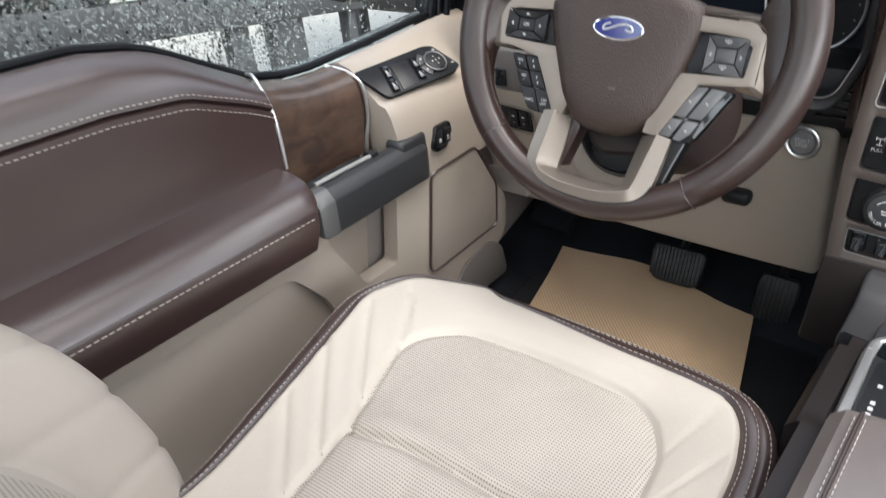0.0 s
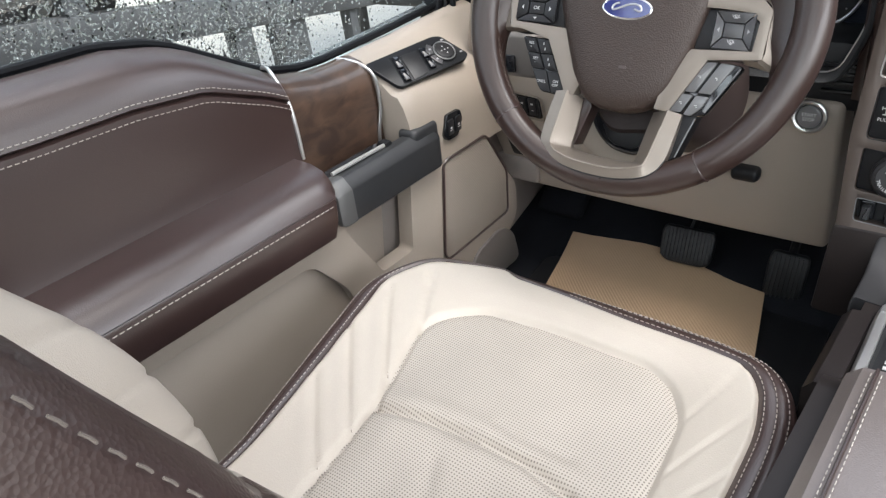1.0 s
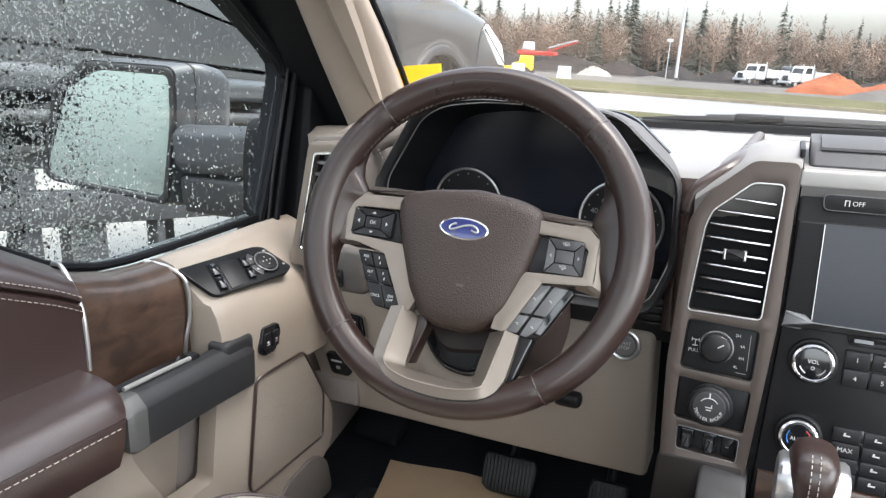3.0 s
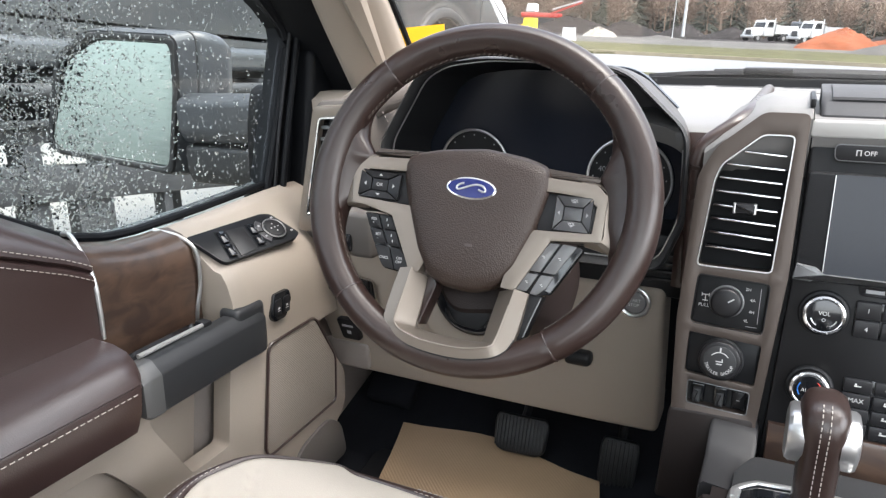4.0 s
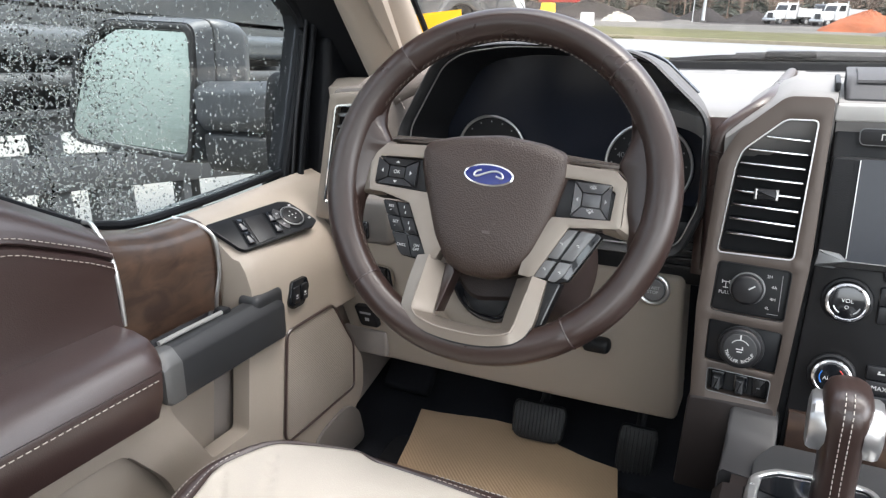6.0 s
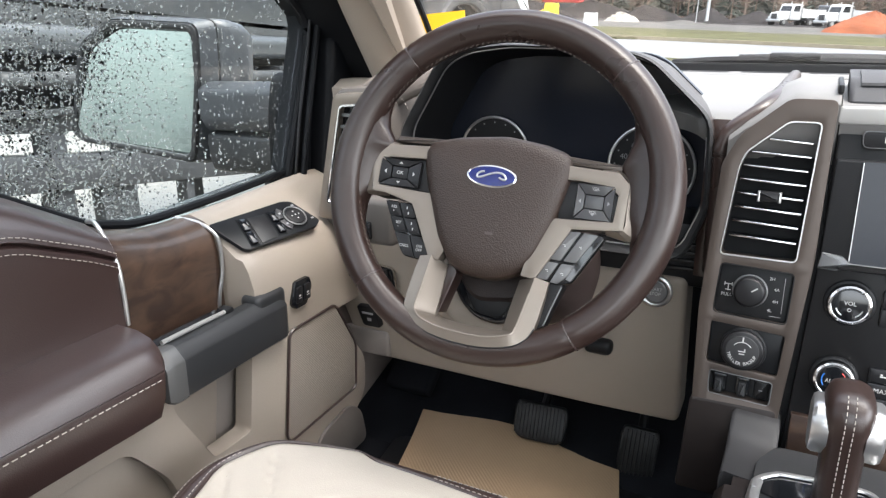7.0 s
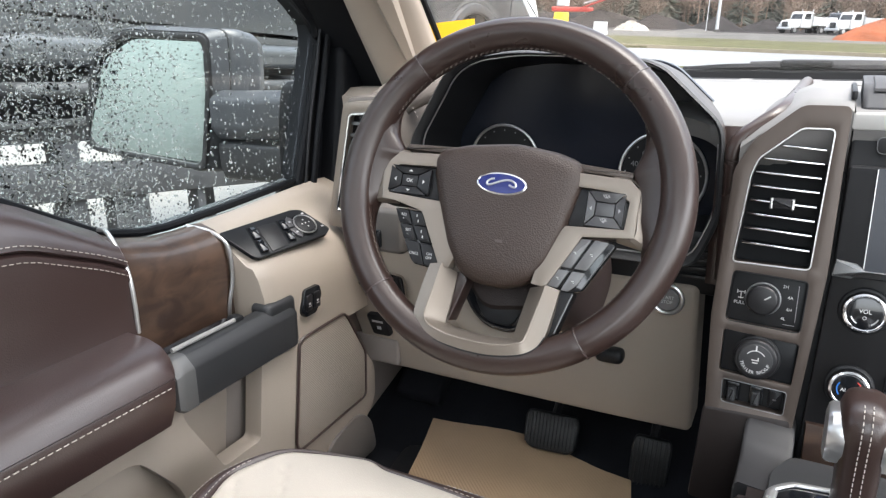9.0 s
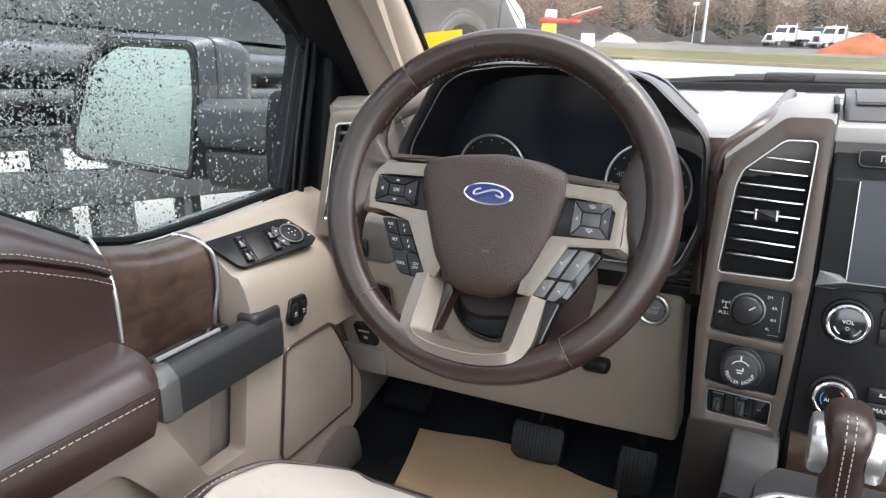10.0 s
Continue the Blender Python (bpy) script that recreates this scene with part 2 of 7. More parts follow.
def holed(outer, holes, m, lo, hi, bev=0.0):
    """A plate with holes through it."""
    bm = bmesh.new()
    for loop in (outer, *holes):
        vs = [bm.verts.new((p[0], p[1], 0)) for p in loop]
        for i in range(len(vs)):
            bm.edges.new((vs[i], vs[(i + 1) % len(vs)]))
    bmesh.ops.triangle_fill(bm, use_beauty=True, use_dissolve=False, edges=bm.edges[:])
    top = bmesh.ops.extrude_face_region(bm, geom=bm.faces[:])
    up = [g for g in top["geom"] if isinstance(g, bmesh.types.BMVert)]
    for v in bm.verts:
        v.co.z = lo
    for v in up:
        v.co.z = hi
    bmesh.ops.recalc_face_normals(bm, faces=bm.faces)
    if bev:
        rim = [e for e in bm.edges if len(e.link_faces) == 2 and e.calc_face_angle(0) > 1.2 and all(v.co.z > hi - 1e-6 for v in e.verts)]
        bmesh.ops.bevel(bm, geom=rim, offset=bev, segments=2, profile=0.5, affect="EDGES", clamp_overlap=True)
    bm.transform(m)
    return bm


def box(c, s, bev=0.0, seg=2, turn=None):
    bm = bmesh.new()
    bmesh.ops.create_cube(bm, size=1)
    bm.transform(Matrix.Diagonal((*s, 1)))
    if bev:
        bmesh.ops.bevel(bm, geom=bm.edges[:], offset=bev, segments=seg, profile=0.5, affect="EDGES")
    bm.transform(Matrix.Translation(c) @ (turn or Matrix.Identity(4)))
    return bm


def loft(rings, closed=True, caps=True, bm=None):
    bm = bm or bmesh.new()
    vs = [[bm.verts.new(Vector(p)) for p in r] for r in rings]
    n = len(rings[0])
    for a, b in zip(vs, vs[1:]):
        for i in range(n if closed else n - 1):
            j = (i + 1) % n
            bm.faces.new((a[i], a[j], b[j], b[i]))
    if caps and closed:
        bm.faces.new(vs[0][::-1])
        bm.faces.new(vs[-1])
    return bm


def curve(pts, n=8):
    """A smooth line through the points."""
    p = [Vector(q) for q in pts]
    p = [p[0] * 2 - p[1]] + p + [p[-1] * 2 - p[-2]]
    out = []
    for i in range(1, len(p) - 2):
        for j in range(n):
            t = j / n
            a, b, c, d = p[i - 1:i + 3]
            out.append(0.5 * (2 * b + (c - a) * t + (2 * a - 5 * b + 4 * c - d) * t * t + (3 * b - a - 3 * c + d) * t ** 3))
    return out + [p[-2]]


def tube(path, r, n=8, closed=False, flat=1.0, up=(0, 0, 1), bm=None):
    path = [Vector(p) for p in path]
    rings, k = [], len(path)
    for i, p in enumerate(path):
        a = path[i - 1] if (i or closed) else p
        b = path[(i + 1) % k] if (i < k - 1 or closed) else p
        t = (b - a).normalized()
        s = t.cross(Vector(up))
        s = s.normalized() if s.length > 1e-4 else t.orthogonal().normalized()
        w = s.cross(t)
        rr = r(i / max(k - 1, 1)) if callable(r) else r
        rings.append([p + rr * (math.cos(q) * s + flat * math.sin(q) * w) for q in (2 * math.pi * j / n for j in range(n))])
    if closed:
        rings.append(rings[0])
        bm = loft(rings, True, False, bm)
        bmesh.ops.remove_doubles(bm, verts=bm.verts, dist=1e-6)
        return bm
    return loft(rings, True, True, bm)


def stitches(path, length=0.006, gap=0.004, r=0.0009, up=(0, 0, 1)):
    """A row of short thread stitches along a line."""
    bm = bmesh.new()
    p = [Vector(q) for q in path]
    d = [0.0]
    for a, b in zip(p, p[1:]):
        d.append(d[-1] + (b - a).length)

    def at(s):
        for i in range(len(p) - 1):
            if s <= d[i + 1]:
                return p[i].lerp(p[i + 1], (s - d[i]) / max(d[i + 1] - d[i], 1e-9))
        return p[-1]
    s = 0.0
    while s + length < d[-1]:
        tube([at(s), at(s + length * 0.5) + Vector(up) * r * 0.5, at(s + length)], r, 5, bm=bm, up=(0.3, 0.2, 0.9))
        s += length + gap
    return bm


def disc(c, n, r, h, seg=32, bev=0.0, r2=None, u=None):
    """A round plate or knob standing on c along n."""
    n = Vector(n).normalized()
    u = Vector(u).normalized() if u else n.orthogonal().normalized()
    m = axes(c, u, n.cross(u), n)
    poly = [(r * math.cos(2 * math.pi * i / seg), r * math.sin(2 * math.pi * i / seg)) for i in range(seg)]
    return slab(poly, m, 0, h, bev, 3)


def ring(c, n, r, w, seg=40):
    n = Vector(n).normalized()
    u = n.orthogonal().normalized()
    v = n.cross(u)
    return tube([Vector(c) + r * (math.cos(a) * u + math.sin(a) * v) for a in (2 * math.pi * i / seg for i in range(seg))], w, 8, True, up=n)


def text(name, body, m, size, mat, parent, align="CENTER"):
    """Printed characters as a thin mesh in the plane of m."""
    cu = bpy.data.curves.new(name, "FONT")
    cu.body, cu.size, cu.align_x, cu.align_y, cu.extrude = body, size, align, "CENTER", 0.0001
    ob = bpy.data.objects.new(name, cu)
    scene.collection.objects.link(ob)
    dg = bpy.context.evaluated_depsgraph_get()
    me = bpy.data.meshes.new_from_object(ob.evaluated_get(dg))
    bpy.data.objects.remove(ob)
    me.materials.clear()
    me.materials.append(mat)
    me.transform(m)
    o = new(name, me)
    o.parent = parent
    return o


def bars(m, rows, mat, parent, name="print"):
    """Small plain bars: (u, v, width, height) in the plane of m."""
    bm = bmesh.new()
    for u, v, w, h in rows:
        slab([(u - w / 2, v - h / 2), (u + w / 2, v - h / 2), (u + w / 2, v + h / 2), (u - w / 2, v + h / 2)], m, 0.0, 0.0003, bm=bm)
    return part(name, bm, mat, parent)


# ---------------------------------------------------------------- the frames of the big surfaces
DOOR = axes((-0.34, 0, 0), (0, 1, 0), (0, 0, 1), (1, 0, 0))       # u along the truck, v up, out of the door
STACK = axes((0, 0.14, 0.40), (1, 0, 0), (0, 0.16, 1), (0, -1, 0.16))
KNEE = axes((0, 0.23, 0.42), (1, 0, 0), (0, -0.16, 1), (0, -1, -0.16))
WHEEL = Matrix.Translation((0.0301, -0.0092, 0.5844)) @ Matrix.Rotation(radians(8.16), 4, "Z") @ Matrix.Rotation(radians(90 - 22.37), 4, "X")
FRONT = axes((0, 0, 0), (1, 0, 0), (0, 0, 1), (0, -1, 0))


def st(*pts):
    return [(x, (z - 0.40) * 1.0127) for x, z in pts]


def kn(*pts):
    return [(x, (z - 0.42) * 1.0127) for x, z in pts]


def shifted(m, u, v, n=0.0):
    return m @ Matrix.Translation((u, v, n))


# ---------------------------------------------------------------- cab shell
def cab():
    solid("floor", box((0.4, -0.5, -0.06), (1.9, 3.0, 0.12)), CARPET, "black carpeted cab floor", "floor", kind="structure")
    bm = slab([(0.28, 0.0), (0.60, 0.10), (0.72, 0.42), (0.78, 0.42), (0.78, -0.05), (0.28, -0.05)], axes((-0.48, 0, 0), (0, 1, 0), (0, 0, 1), (1, 0, 0)), 0, 1.76)
    solid("toe_board", bm, CARPET, "black carpeted toe board under the dashboard", "floor", kind="structure")
    # roof openings and panes are added out of view to let daylight in
    bm = holed([(-0.38, -1.98), (1.18, -1.98), (1.18, 0.02), (-0.38, 0.02)], [[(-0.22, -1.75), (1.02, -1.75), (1.02, -0.95), (-0.22, -0.95)], [(-0.22, -0.85), (1.02, -0.85), (1.02, -0.14), (-0.22, -0.14)]],
               axes((0, 0, 1.135), (1, 0, 0), (0, 1, 0), (0, 0, 1)), 0, 0.05)
    solid("ceiling", bm, HEADLINER, "light grey cloth headliner with roof openings added for light", "ceiling", kind="structure")
    for y0, y1, mat in ((-1.76, -0.94, GLASS), (-0.86, -0.13, ROOFGLASS)):
        solid("unseen_roof_glass", box((0.40, (y0 + y1) / 2, 1.190), (1.27, y1 - y0, 0.005)), mat, "glass roof panel added out of view to let in light", "roof glass", kind="structure")
    # unseen walls; their openings are enlarged to bring more light inside
    bm = holed([(-0.55, 0.0), (1.33, 0.0), (1.33, 1.14), (-0.55, 1.14)], [[(-0.42, 0.55), (1.2, 0.55), (1.15, 1.09), (-0.37, 1.09)]],
               axes((0, -1.95, 0), (1, 0, 0), (0, 0, 1), (0, -1, 0)), 0, 0.06)
    solid("wall_back", bm, TAN, "tan back wall of the cab with its window", "wall", kind="structure")
    # the rear opening runs almost to the floor, added to light the dash
    bm = holed([(-1.95, 0.0), (0.75, 0.0), (0.75, 0.68), (0.10, 1.14), (-1.95, 1.14)],
               [[(-1.8, 0.06), (-0.95, 0.06), (-0.95, 1.09), (-1.75, 1.09)], [(-0.85, 0.42), (0.42, 0.42), (0.42, 0.76), (0.06, 1.08), (-0.85, 1.08)]],
               axes((1.27, 0, 0), (0, 1, 0), (0, 0, 1), (1, 0, 0)), 0, 0.06)
    solid("wall_right", bm, TAN, "passenger side wall of the cab, opened wide for light", "wall", kind="structure")
    bm = holed([(-1.95, 0.0), (-0.72, 0.0), (-0.72, 1.14), (-1.95, 1.14)], [[(-1.85, 0.62), (-0.86, 0.62), (-0.86, 1.06), (-1.8, 1.06)]],
               axes((-0.52, 0, 0), (0, 1, 0), (0, 0, 1), (1, 0, 0)), 0, 0.06)
    solid("wall_left", bm, TAN, "rear driver side wall of the cab with its window", "wall", kind="structure")
    bm = holed([(-4.3, -0.25), (-0.76, -0.25), (-0.76, 0.60), (-0.80, 1.05), (-1.0, 1.13), (-1.9, 1.13), (-2.0, 0.56), (-4.3, 0.54)], [[(-1.85, 0.62), (-0.86, 0.62), (-0.86, 1.06), (-1.8, 1.06)]],
               axes((-0.57, 0, 0), (0, 1, 0), (0, 0, 1), (1, 0, 0)), 0, 0.04)
    solid("outer_side", bm, SUVLIKE, "silver painted outer side of the cab and bed", "body panel", kind="structure")
    # firewall and cowl
    solid("firewall", box((0.4, 0.80, 0.15), (1.9, 0.06, 1.04)), BLACK, "black firewall in front of the pedals", "wall", kind="structure")
    solid("cowl", box((0.4, 0.88, 0.60), (1.8, 0.22, 0.05), 0.01), BLACK, "black plastic cowl below the windscreen", "trim", kind="structure")
    solid("hood", box((0.4, 1.45, 0.50), (1.7, 1.1, 0.12), 0.05, 4), material("grey_car_paint_hood", (0.05, 0.052, 0.056), 0.25, coat=0.8), "dark painted bonnet of the truck", "bonnet", kind="structure")


def windscreen():
    top = [(-0.40, 0.04, 1.14), (1.20, 0.04, 1.14)]
    bot = [(-0.46, 0.79, 0.650), (1.26, 0.79, 0.650)]
    bm = bmesh.new()
    n = Vector((0, 0.52, 0.86)) * 0.005
    q = [Vector(bot[0]), Vector(bot[1]), Vector(top[1]), Vector(top[0])]
    loft([[v for v in q], [v + n for v in q]], bm=bm)
    w = solid("windscreen", bm, WINDSCREEN, "clear laminated windscreen", "windscreen", kind="structure")
    w.visible_shadow = False
    solid("windscreen_band", box((0.40, 0.786, 0.654), (1.72, 0.010, 0.030), 0.002), SEAL, "black band along the foot of the windscreen", "trim", kind="structure")
    # wiper resting along the lower edge
    wip = thing("wiper", "black wiper arm and blade resting on the windscreen", "wiper")
    part("blade", tube(curve([(0.06, 0.790, 0.668), (0.18, 0.788, 0.675), (0.40, 0.792, 0.673), (0.70, 0.795, 0.668)], 6), 0.008, 6), SEAL, wip)
    part("arm", tube(curve([(0.18, 0.79, 0.680), (0.36, 0.80, 0.680), (0.66, 0.83, 0.668)], 6), lambda t: 0.006 + 0.006 * t, 6), BLACK, wip)
    part("clip", box((0.275, 0.79, 0.683), (0.085, 0.025, 0.012), 0.004), BLACK, wip)


def pillar():
    p = thing("windscreen_pillar", "tan plastic trim of the windscreen pillar", "pillar trim", kind="structure")
    # the trim runs up and back; its section is a flat rounded oval turned towards the cab
    line = [((-0.340, 0.46, 0.60), 0.062), ((-0.334, 0.43, 0.66), 0.060), ((-0.333, 0.331, 0.790), 0.059), ((-0.322, 0.223, 0.901), 0.050), ((-0.288, 0.054, 1.043), 0.044), ((-0.257, -0.096, 1.143), 0.042)]
    along = Vector((0.06, -0.52, 0.50)).normalized()
    wide = Vector((0.86, 0.30, 0.20)).normalized()
    deep = along.cross(wide).normalized()
    rings = []
    for c, w in line:
        ringp = []
        for k in range(20):
            a = 2 * math.pi * k / 20
            cs, sn = math.cos(a), math.sin(a)
            ringp.append(Vector(c) + wide * w * abs(cs) ** 0.7 * (1 if cs > 0 else -1) + deep * 0.022 * abs(sn) ** 0.8 * (1 if sn > 0 else -1))
        rings.append(ringp)
    part("cover", loft(rings), TAN, p)
    side = deep if deep.y < 0 else -deep
    g = []
    for c, w, h in (((-0.316, 0.40, 0.695), 0.004, 0.0), ((-0.315, 0.375, 0.725), 0.010, 0.006), ((-0.312, 0.29, 0.83), 0.020, 0.010), ((-0.300, 0.22, 0.895), 0.022, 0.010), ((-0.270, 0.05, 1.035), 0.022, 0.010)):
        o = Vector(c) + side * 0.019
        g.append([o - wide * w, o - wide * w * 0.6 + side * h, o + wide * w * 0.6 + side * h, o + wide * w, o - side * 0.01])
    part("grab_panel", loft(g), TAN, p, "raised tan grab panel")
    back = deep if deep.y > 0 else -deep
    part("pillar_core", loft([[Vector(c) + wide * a + back * b for a, b in ((w * 0.8, 0.012), (w * 0.8, 0.05), (-w - 0.09, 0.05), (-w - 0.09, 0.03), (-w * 0.9, 0.004))] for c, w in line]), SEAL, p, "black pillar behind the trim")
    edge = [Vector(c) + wide * (w + 0.004) + deep * 0.004 for c, w in line]
    part("pillar_seal", tube(curve(edge, 5), 0.005, 8), SEAL, p, "black seal along the windscreen")


def paper_tag():
    m = axes((-0.298, 0.50, 0.745), (1, 0.05, 0.08), (-0.07, 0.05, 1), (0.05, -1, 0.05))
    solid("paper_tag", slab([(-0.045, -0.028), (0.045, -0.028), (0.045, 0.022), (-0.045, 0.022)], m, 0, 0.0012), YELLOW,
          "blank yellow paper tag behind the windscreen", "tag")


# ---------------------------------------------------------------- driver's door
SILL = [(-0.78, 0.625), (-0.60, 0.62), (-0.445, 0.613), (-0.365, 0.611), (-0.30, 0.597), (-0.267, 0.584), (-0.20, 0.545), (-0.142, 0.512), (-0.08, 0.497), (-0.03, 0.494), (0.10, 0.499), (0.26, 0.508)]
SEAM = [(-0.78, 0.565), (-0.60, 0.562), (-0.49, 0.556), (-0.38, 0.553), (-0.287, 0.542), (-0.20, 0.505), (-0.168, 0.487)]


def zat(tab, y):
    return float(np.interp(y, [p[0] for p in tab], [p[1] for p in tab]))




def driver_door():
    d = thing("front_door", "closed driver's door with brown leather, wood trim and tan plastic", "car door")
    ys = np.linspace(-0.75, -0.172, 34)
    cap, ins = [], []
    for y in ys:
        s, t = zat(SILL, y), zat(SEAM, y)
        cap.append([(-0.475, y, s - 0.03), (-0.468, y, s - 0.006), (-0.455, y, s), (-0.435, y, s - 0.001), (-0.415, y, s - 0.010), (-0.398, y, s * 0.7 + t * 0.3 - 0.003),
                    (-0.389, y, s * 0.3 + t * 0.7), (-0.386, y, t + 0.003), (-0.390, y, t), (-0.43, y, t - 0.01)])
        ins.append([(-0.43, y, t), (-0.392, y, t - 0.001), (-0.387, y, t - 0.004), (-0.386, y, t - 0.015), (-0.388, y, 0.47), (-0.389, y, 0.43), (-0.386, y, 0.405), (-0.43, y, 0.40)])
    part("upper_pad", loft(cap), BROWN, d, "brown leather pad under the window")
    part("insert_panel", loft(ins), BROWN, d, "dark brown leather insert")
    for k, dz in enumerate((0.008, -0.010)):
        part("stitching", stitches([(-0.3845 - 0.001 * (1 - k), y, zat(SEAM, y) + dz) for y in ys], 0.0045, 0.003, 0.0006, (1, 0, 0)), THREAD, d, "cream thread")
    # armrest
    arm = []
    for i, y in enumerate(np.linspace(-0.75, -0.186, 40)):
        k = 1.0 if y < -0.205 else 1 - 0.20 * ((y + 0.205) / 0.019) ** 2
        w = 0.092 * k
        x0 = -0.387
        arm.append([(x0 - 0.02, y, 0.31), (x0 - 0.02, y, 0.414), (x0, y, 0.412), (x0 + w * 0.45, y, 0.411), (x0 + w * 0.75, y, 0.405), (x0 + w * 0.93, y, 0.393),
                    (x0 + w, y, 0.379), (x0 + w * 0.975, y, 0.3765), (x0 + w * 0.99, y, 0.373), (x0 + w * 0.93, y, 0.34), (x0 + w * 0.80, y, 0.312), (x0 + w * 0.6, y, 0.306)])
    part("armrest", loft(arm), BROWN, d, "padded brown leather armrest")
    part("stitching", stitches([(-0.2945, y, 0.3695) for y in np.linspace(-0.75, -0.206, 30)], 0.0055, 0.003, 0.0007, (1, 0, 0)), THREAD, d, "cream thread")
    # wood insert with its chrome borders
    rows = []
    for i, y in enumerate(np.linspace(-0.170, 0.004, 14)):
        s = zat(SILL, y)
        rows.append([(-0.475, y, s - 0.04), (-0.468, y, s - 0.004), (-0.45, y, s - 0.001), (-0.425, y, s - 0.008), (-0.411, y, s - 0.022), (-0.405, y, s - 0.05), (-0.403, y, 0.40), (-0.402, y, 0.33), (-0.44, y, 0.33)])
    part("wood_trim", loft(rows), WOOD, d, "dark glossy wood trim")

    def strip(y0, pts):
        return tube(curve(pts, 6), 0.0028, 8, up=(0, 1, 0))
    s0, s1 = zat(SILL, -0.174), zat(SILL, 0.004)
    part("chrome_strip", strip(0, [(-0.462, -0.150, s0 - 0.008), (-0.430, -0.162, s0 - 0.004), (-0.403, -0.168, s0 - 0.026), (-0.390, -0.170, 0.480), (-0.386, -0.171, 0.445), (-0.387, -0.171, 0.405)]), SATIN, d, "thin satin silver strip")
    part("chrome_strip", strip(0, [(-0.462, -0.012, s1 - 0.002), (-0.425, -0.002, s1 - 0.010), (-0.402, 0.004, s1 - 0.03), (-0.398, 0.002, 0.42), (-0.400, -0.006, 0.385), (-0.402, -0.010, 0.35)]), SATIN, d, "thin satin silver strip")
    # switch pod
    rows = []
    for y in np.linspace(0.006, 0.30, 22):
        s = zat(SILL, min(y, 0.26))
        e = min(max((y - 0.006) / 0.02, 0), 1)
        k = 0.006 * (1 - e) ** 2
        q = 0.02 * max((y - 0.2) / 0.1, 0)
        rows.append([(-0.475, y, s - 0.04), (-0.470, y, s - 0.006), (-0.455, y, s - 0.002), (-0.43, y, s - 0.011), (-0.368 - k, y, 0.4445 - k + 0.01 * (y - 0.02)), (-0.356 - k, y, 0.436), (-0.347 - k, y, 0.42),
                     (-0.340 - k - q * .2, y, 0.395), (-0.338 - k, y, 0.37), (-0.340 - k, y, 0.30), (-0.40, y, 0.295)])
    part("switch_pod", loft(rows), TAN, d, "tan plastic pod under the mirror")
    # lower panel with its pull cup and pocket
    cup = rnd([(-0.163, 0.306), (-0.085, 0.306), (-0.0165, 0.306), (-0.034, 0.192), (-0.105, 0.191), (-0.158, 0.286)], 0.008)
    pocket = rnd([(-0.56, 0.272), (-0.235, 0.276), (-0.180, 0.205), (-0.140, 0.060), (-0.56, 0.060)], 0.02)
    outer = rnd([(-0.76, 0.02), (0.10, 0.02), (0.22, 0.085), (0.258, 0.115), (0.262, 0.18), (0.20, 0.27), (0.18, 0.315), (-0.76, 0.315)], 0.02)
    part("lower_panel", holed(outer, [cup, pocket], DOOR, -0.03, 0.0, 0.003), TAN, d, "tan plastic lower panel")
    # shade deep in the cup is put into the darker plastic colour
    part("pull_cup", slab(rnd([(-0.18, 0.33), (-0.005, 0.32), (-0.012, 0.15), (-0.14, 0.15)], 0.01), shifted(DOOR, 0, 0, -0.055), 0, 0.012), TAUPE, d, "pull cup floor, darkened to taupe for its shade")
    part("pull_cup_ridge", loft([[DOOR @ Vector(p) for p in ((-0.180, 0.312, -0.004), (-0.046, 0.312, -0.043), (-0.180, 0.312, -0.043))], [DOOR @ Vector(p) for p in ((-0.158, 0.284, -0.004), (-0.048, 0.262, -0.043), (-0.170, 0.284, -0.043))],
                                [DOOR @ Vector(p) for p in ((-0.106, 0.190, -0.004), (-0.066, 0.156, -0.043), (-0.13, 0.156, -0.043))]]), TAN, d, "slanted tan wall of the pull cup")
    part("map_pocket", loft([[(x0, y, z) for y, z in ((-0.62, zz), (y1, zz))] + [(x0 - 0.012, y1, zz), (x0 - 0.012, -0.62, zz)] for x0, y1, zz in ((-0.364, -0.195, 0.290), (-0.357, -0.165, 0.20), (-0.348, -0.135, 0.12), (-0.343, -0.12, 0.05))]), TAN, d, "tan floor of the map pocket")
    # kick area under the loudspeaker
    part("scuff_panel", slab(rnd([(0.06, 0.02), (0.12, 0.10), (0.20, 0.115), (0.235, 0.09), (0.25, 0.02)], 0.02), DOOR, 0.0, 0.006, 0.003), POD, d, "dark taupe scuff panel")
    # loudspeaker
    sp = [(0.062, 0.310), (0.178, 0.313), (0.230, 0.222), (0.224, 0.139), (0.044, 0.131), (0.036, 0.144)]
    spk = part("loudspeaker", slab(rnd(sp, 0.012), DOOR, -0.002, 0.004, 0.002), GRILLE, d, "tan woven loudspeaker grille")
    loop = [DOOR @ Vector((p[0], p[1], 0.004)) for p in rnd(sp, 0.012)]
    part("rim", tube(loop, 0.0024, 6, True, up=(1, 0, 0)), BROWN, spk, "dark bronze rim")
    # lock switches
    lk = [(0.115, 0.384), (0.120, 0.366), (0.104, 0.341), (0.077, 0.341), (0.069, 0.352), (0.081, 0.384)]
    lock = part("lock_switch", slab(rnd(lk, 0.006), shifted(DOOR, 0, 0, 0.0), 0.0, 0.007, 0.002), GLOSS, d, "gloss black lock switch")
    for u, v in ((0.085, 0.362), (0.104, 0.362)):
        part("key", slab(rnd([(u - 0.007, v - 0.012), (u + 0.007, v - 0.012), (u + 0.009, v + 0.013), (u - 0.005, v + 0.013)], 0.003), DOOR, 0.006, 0.010, 0.0015), BUTTON, lock)
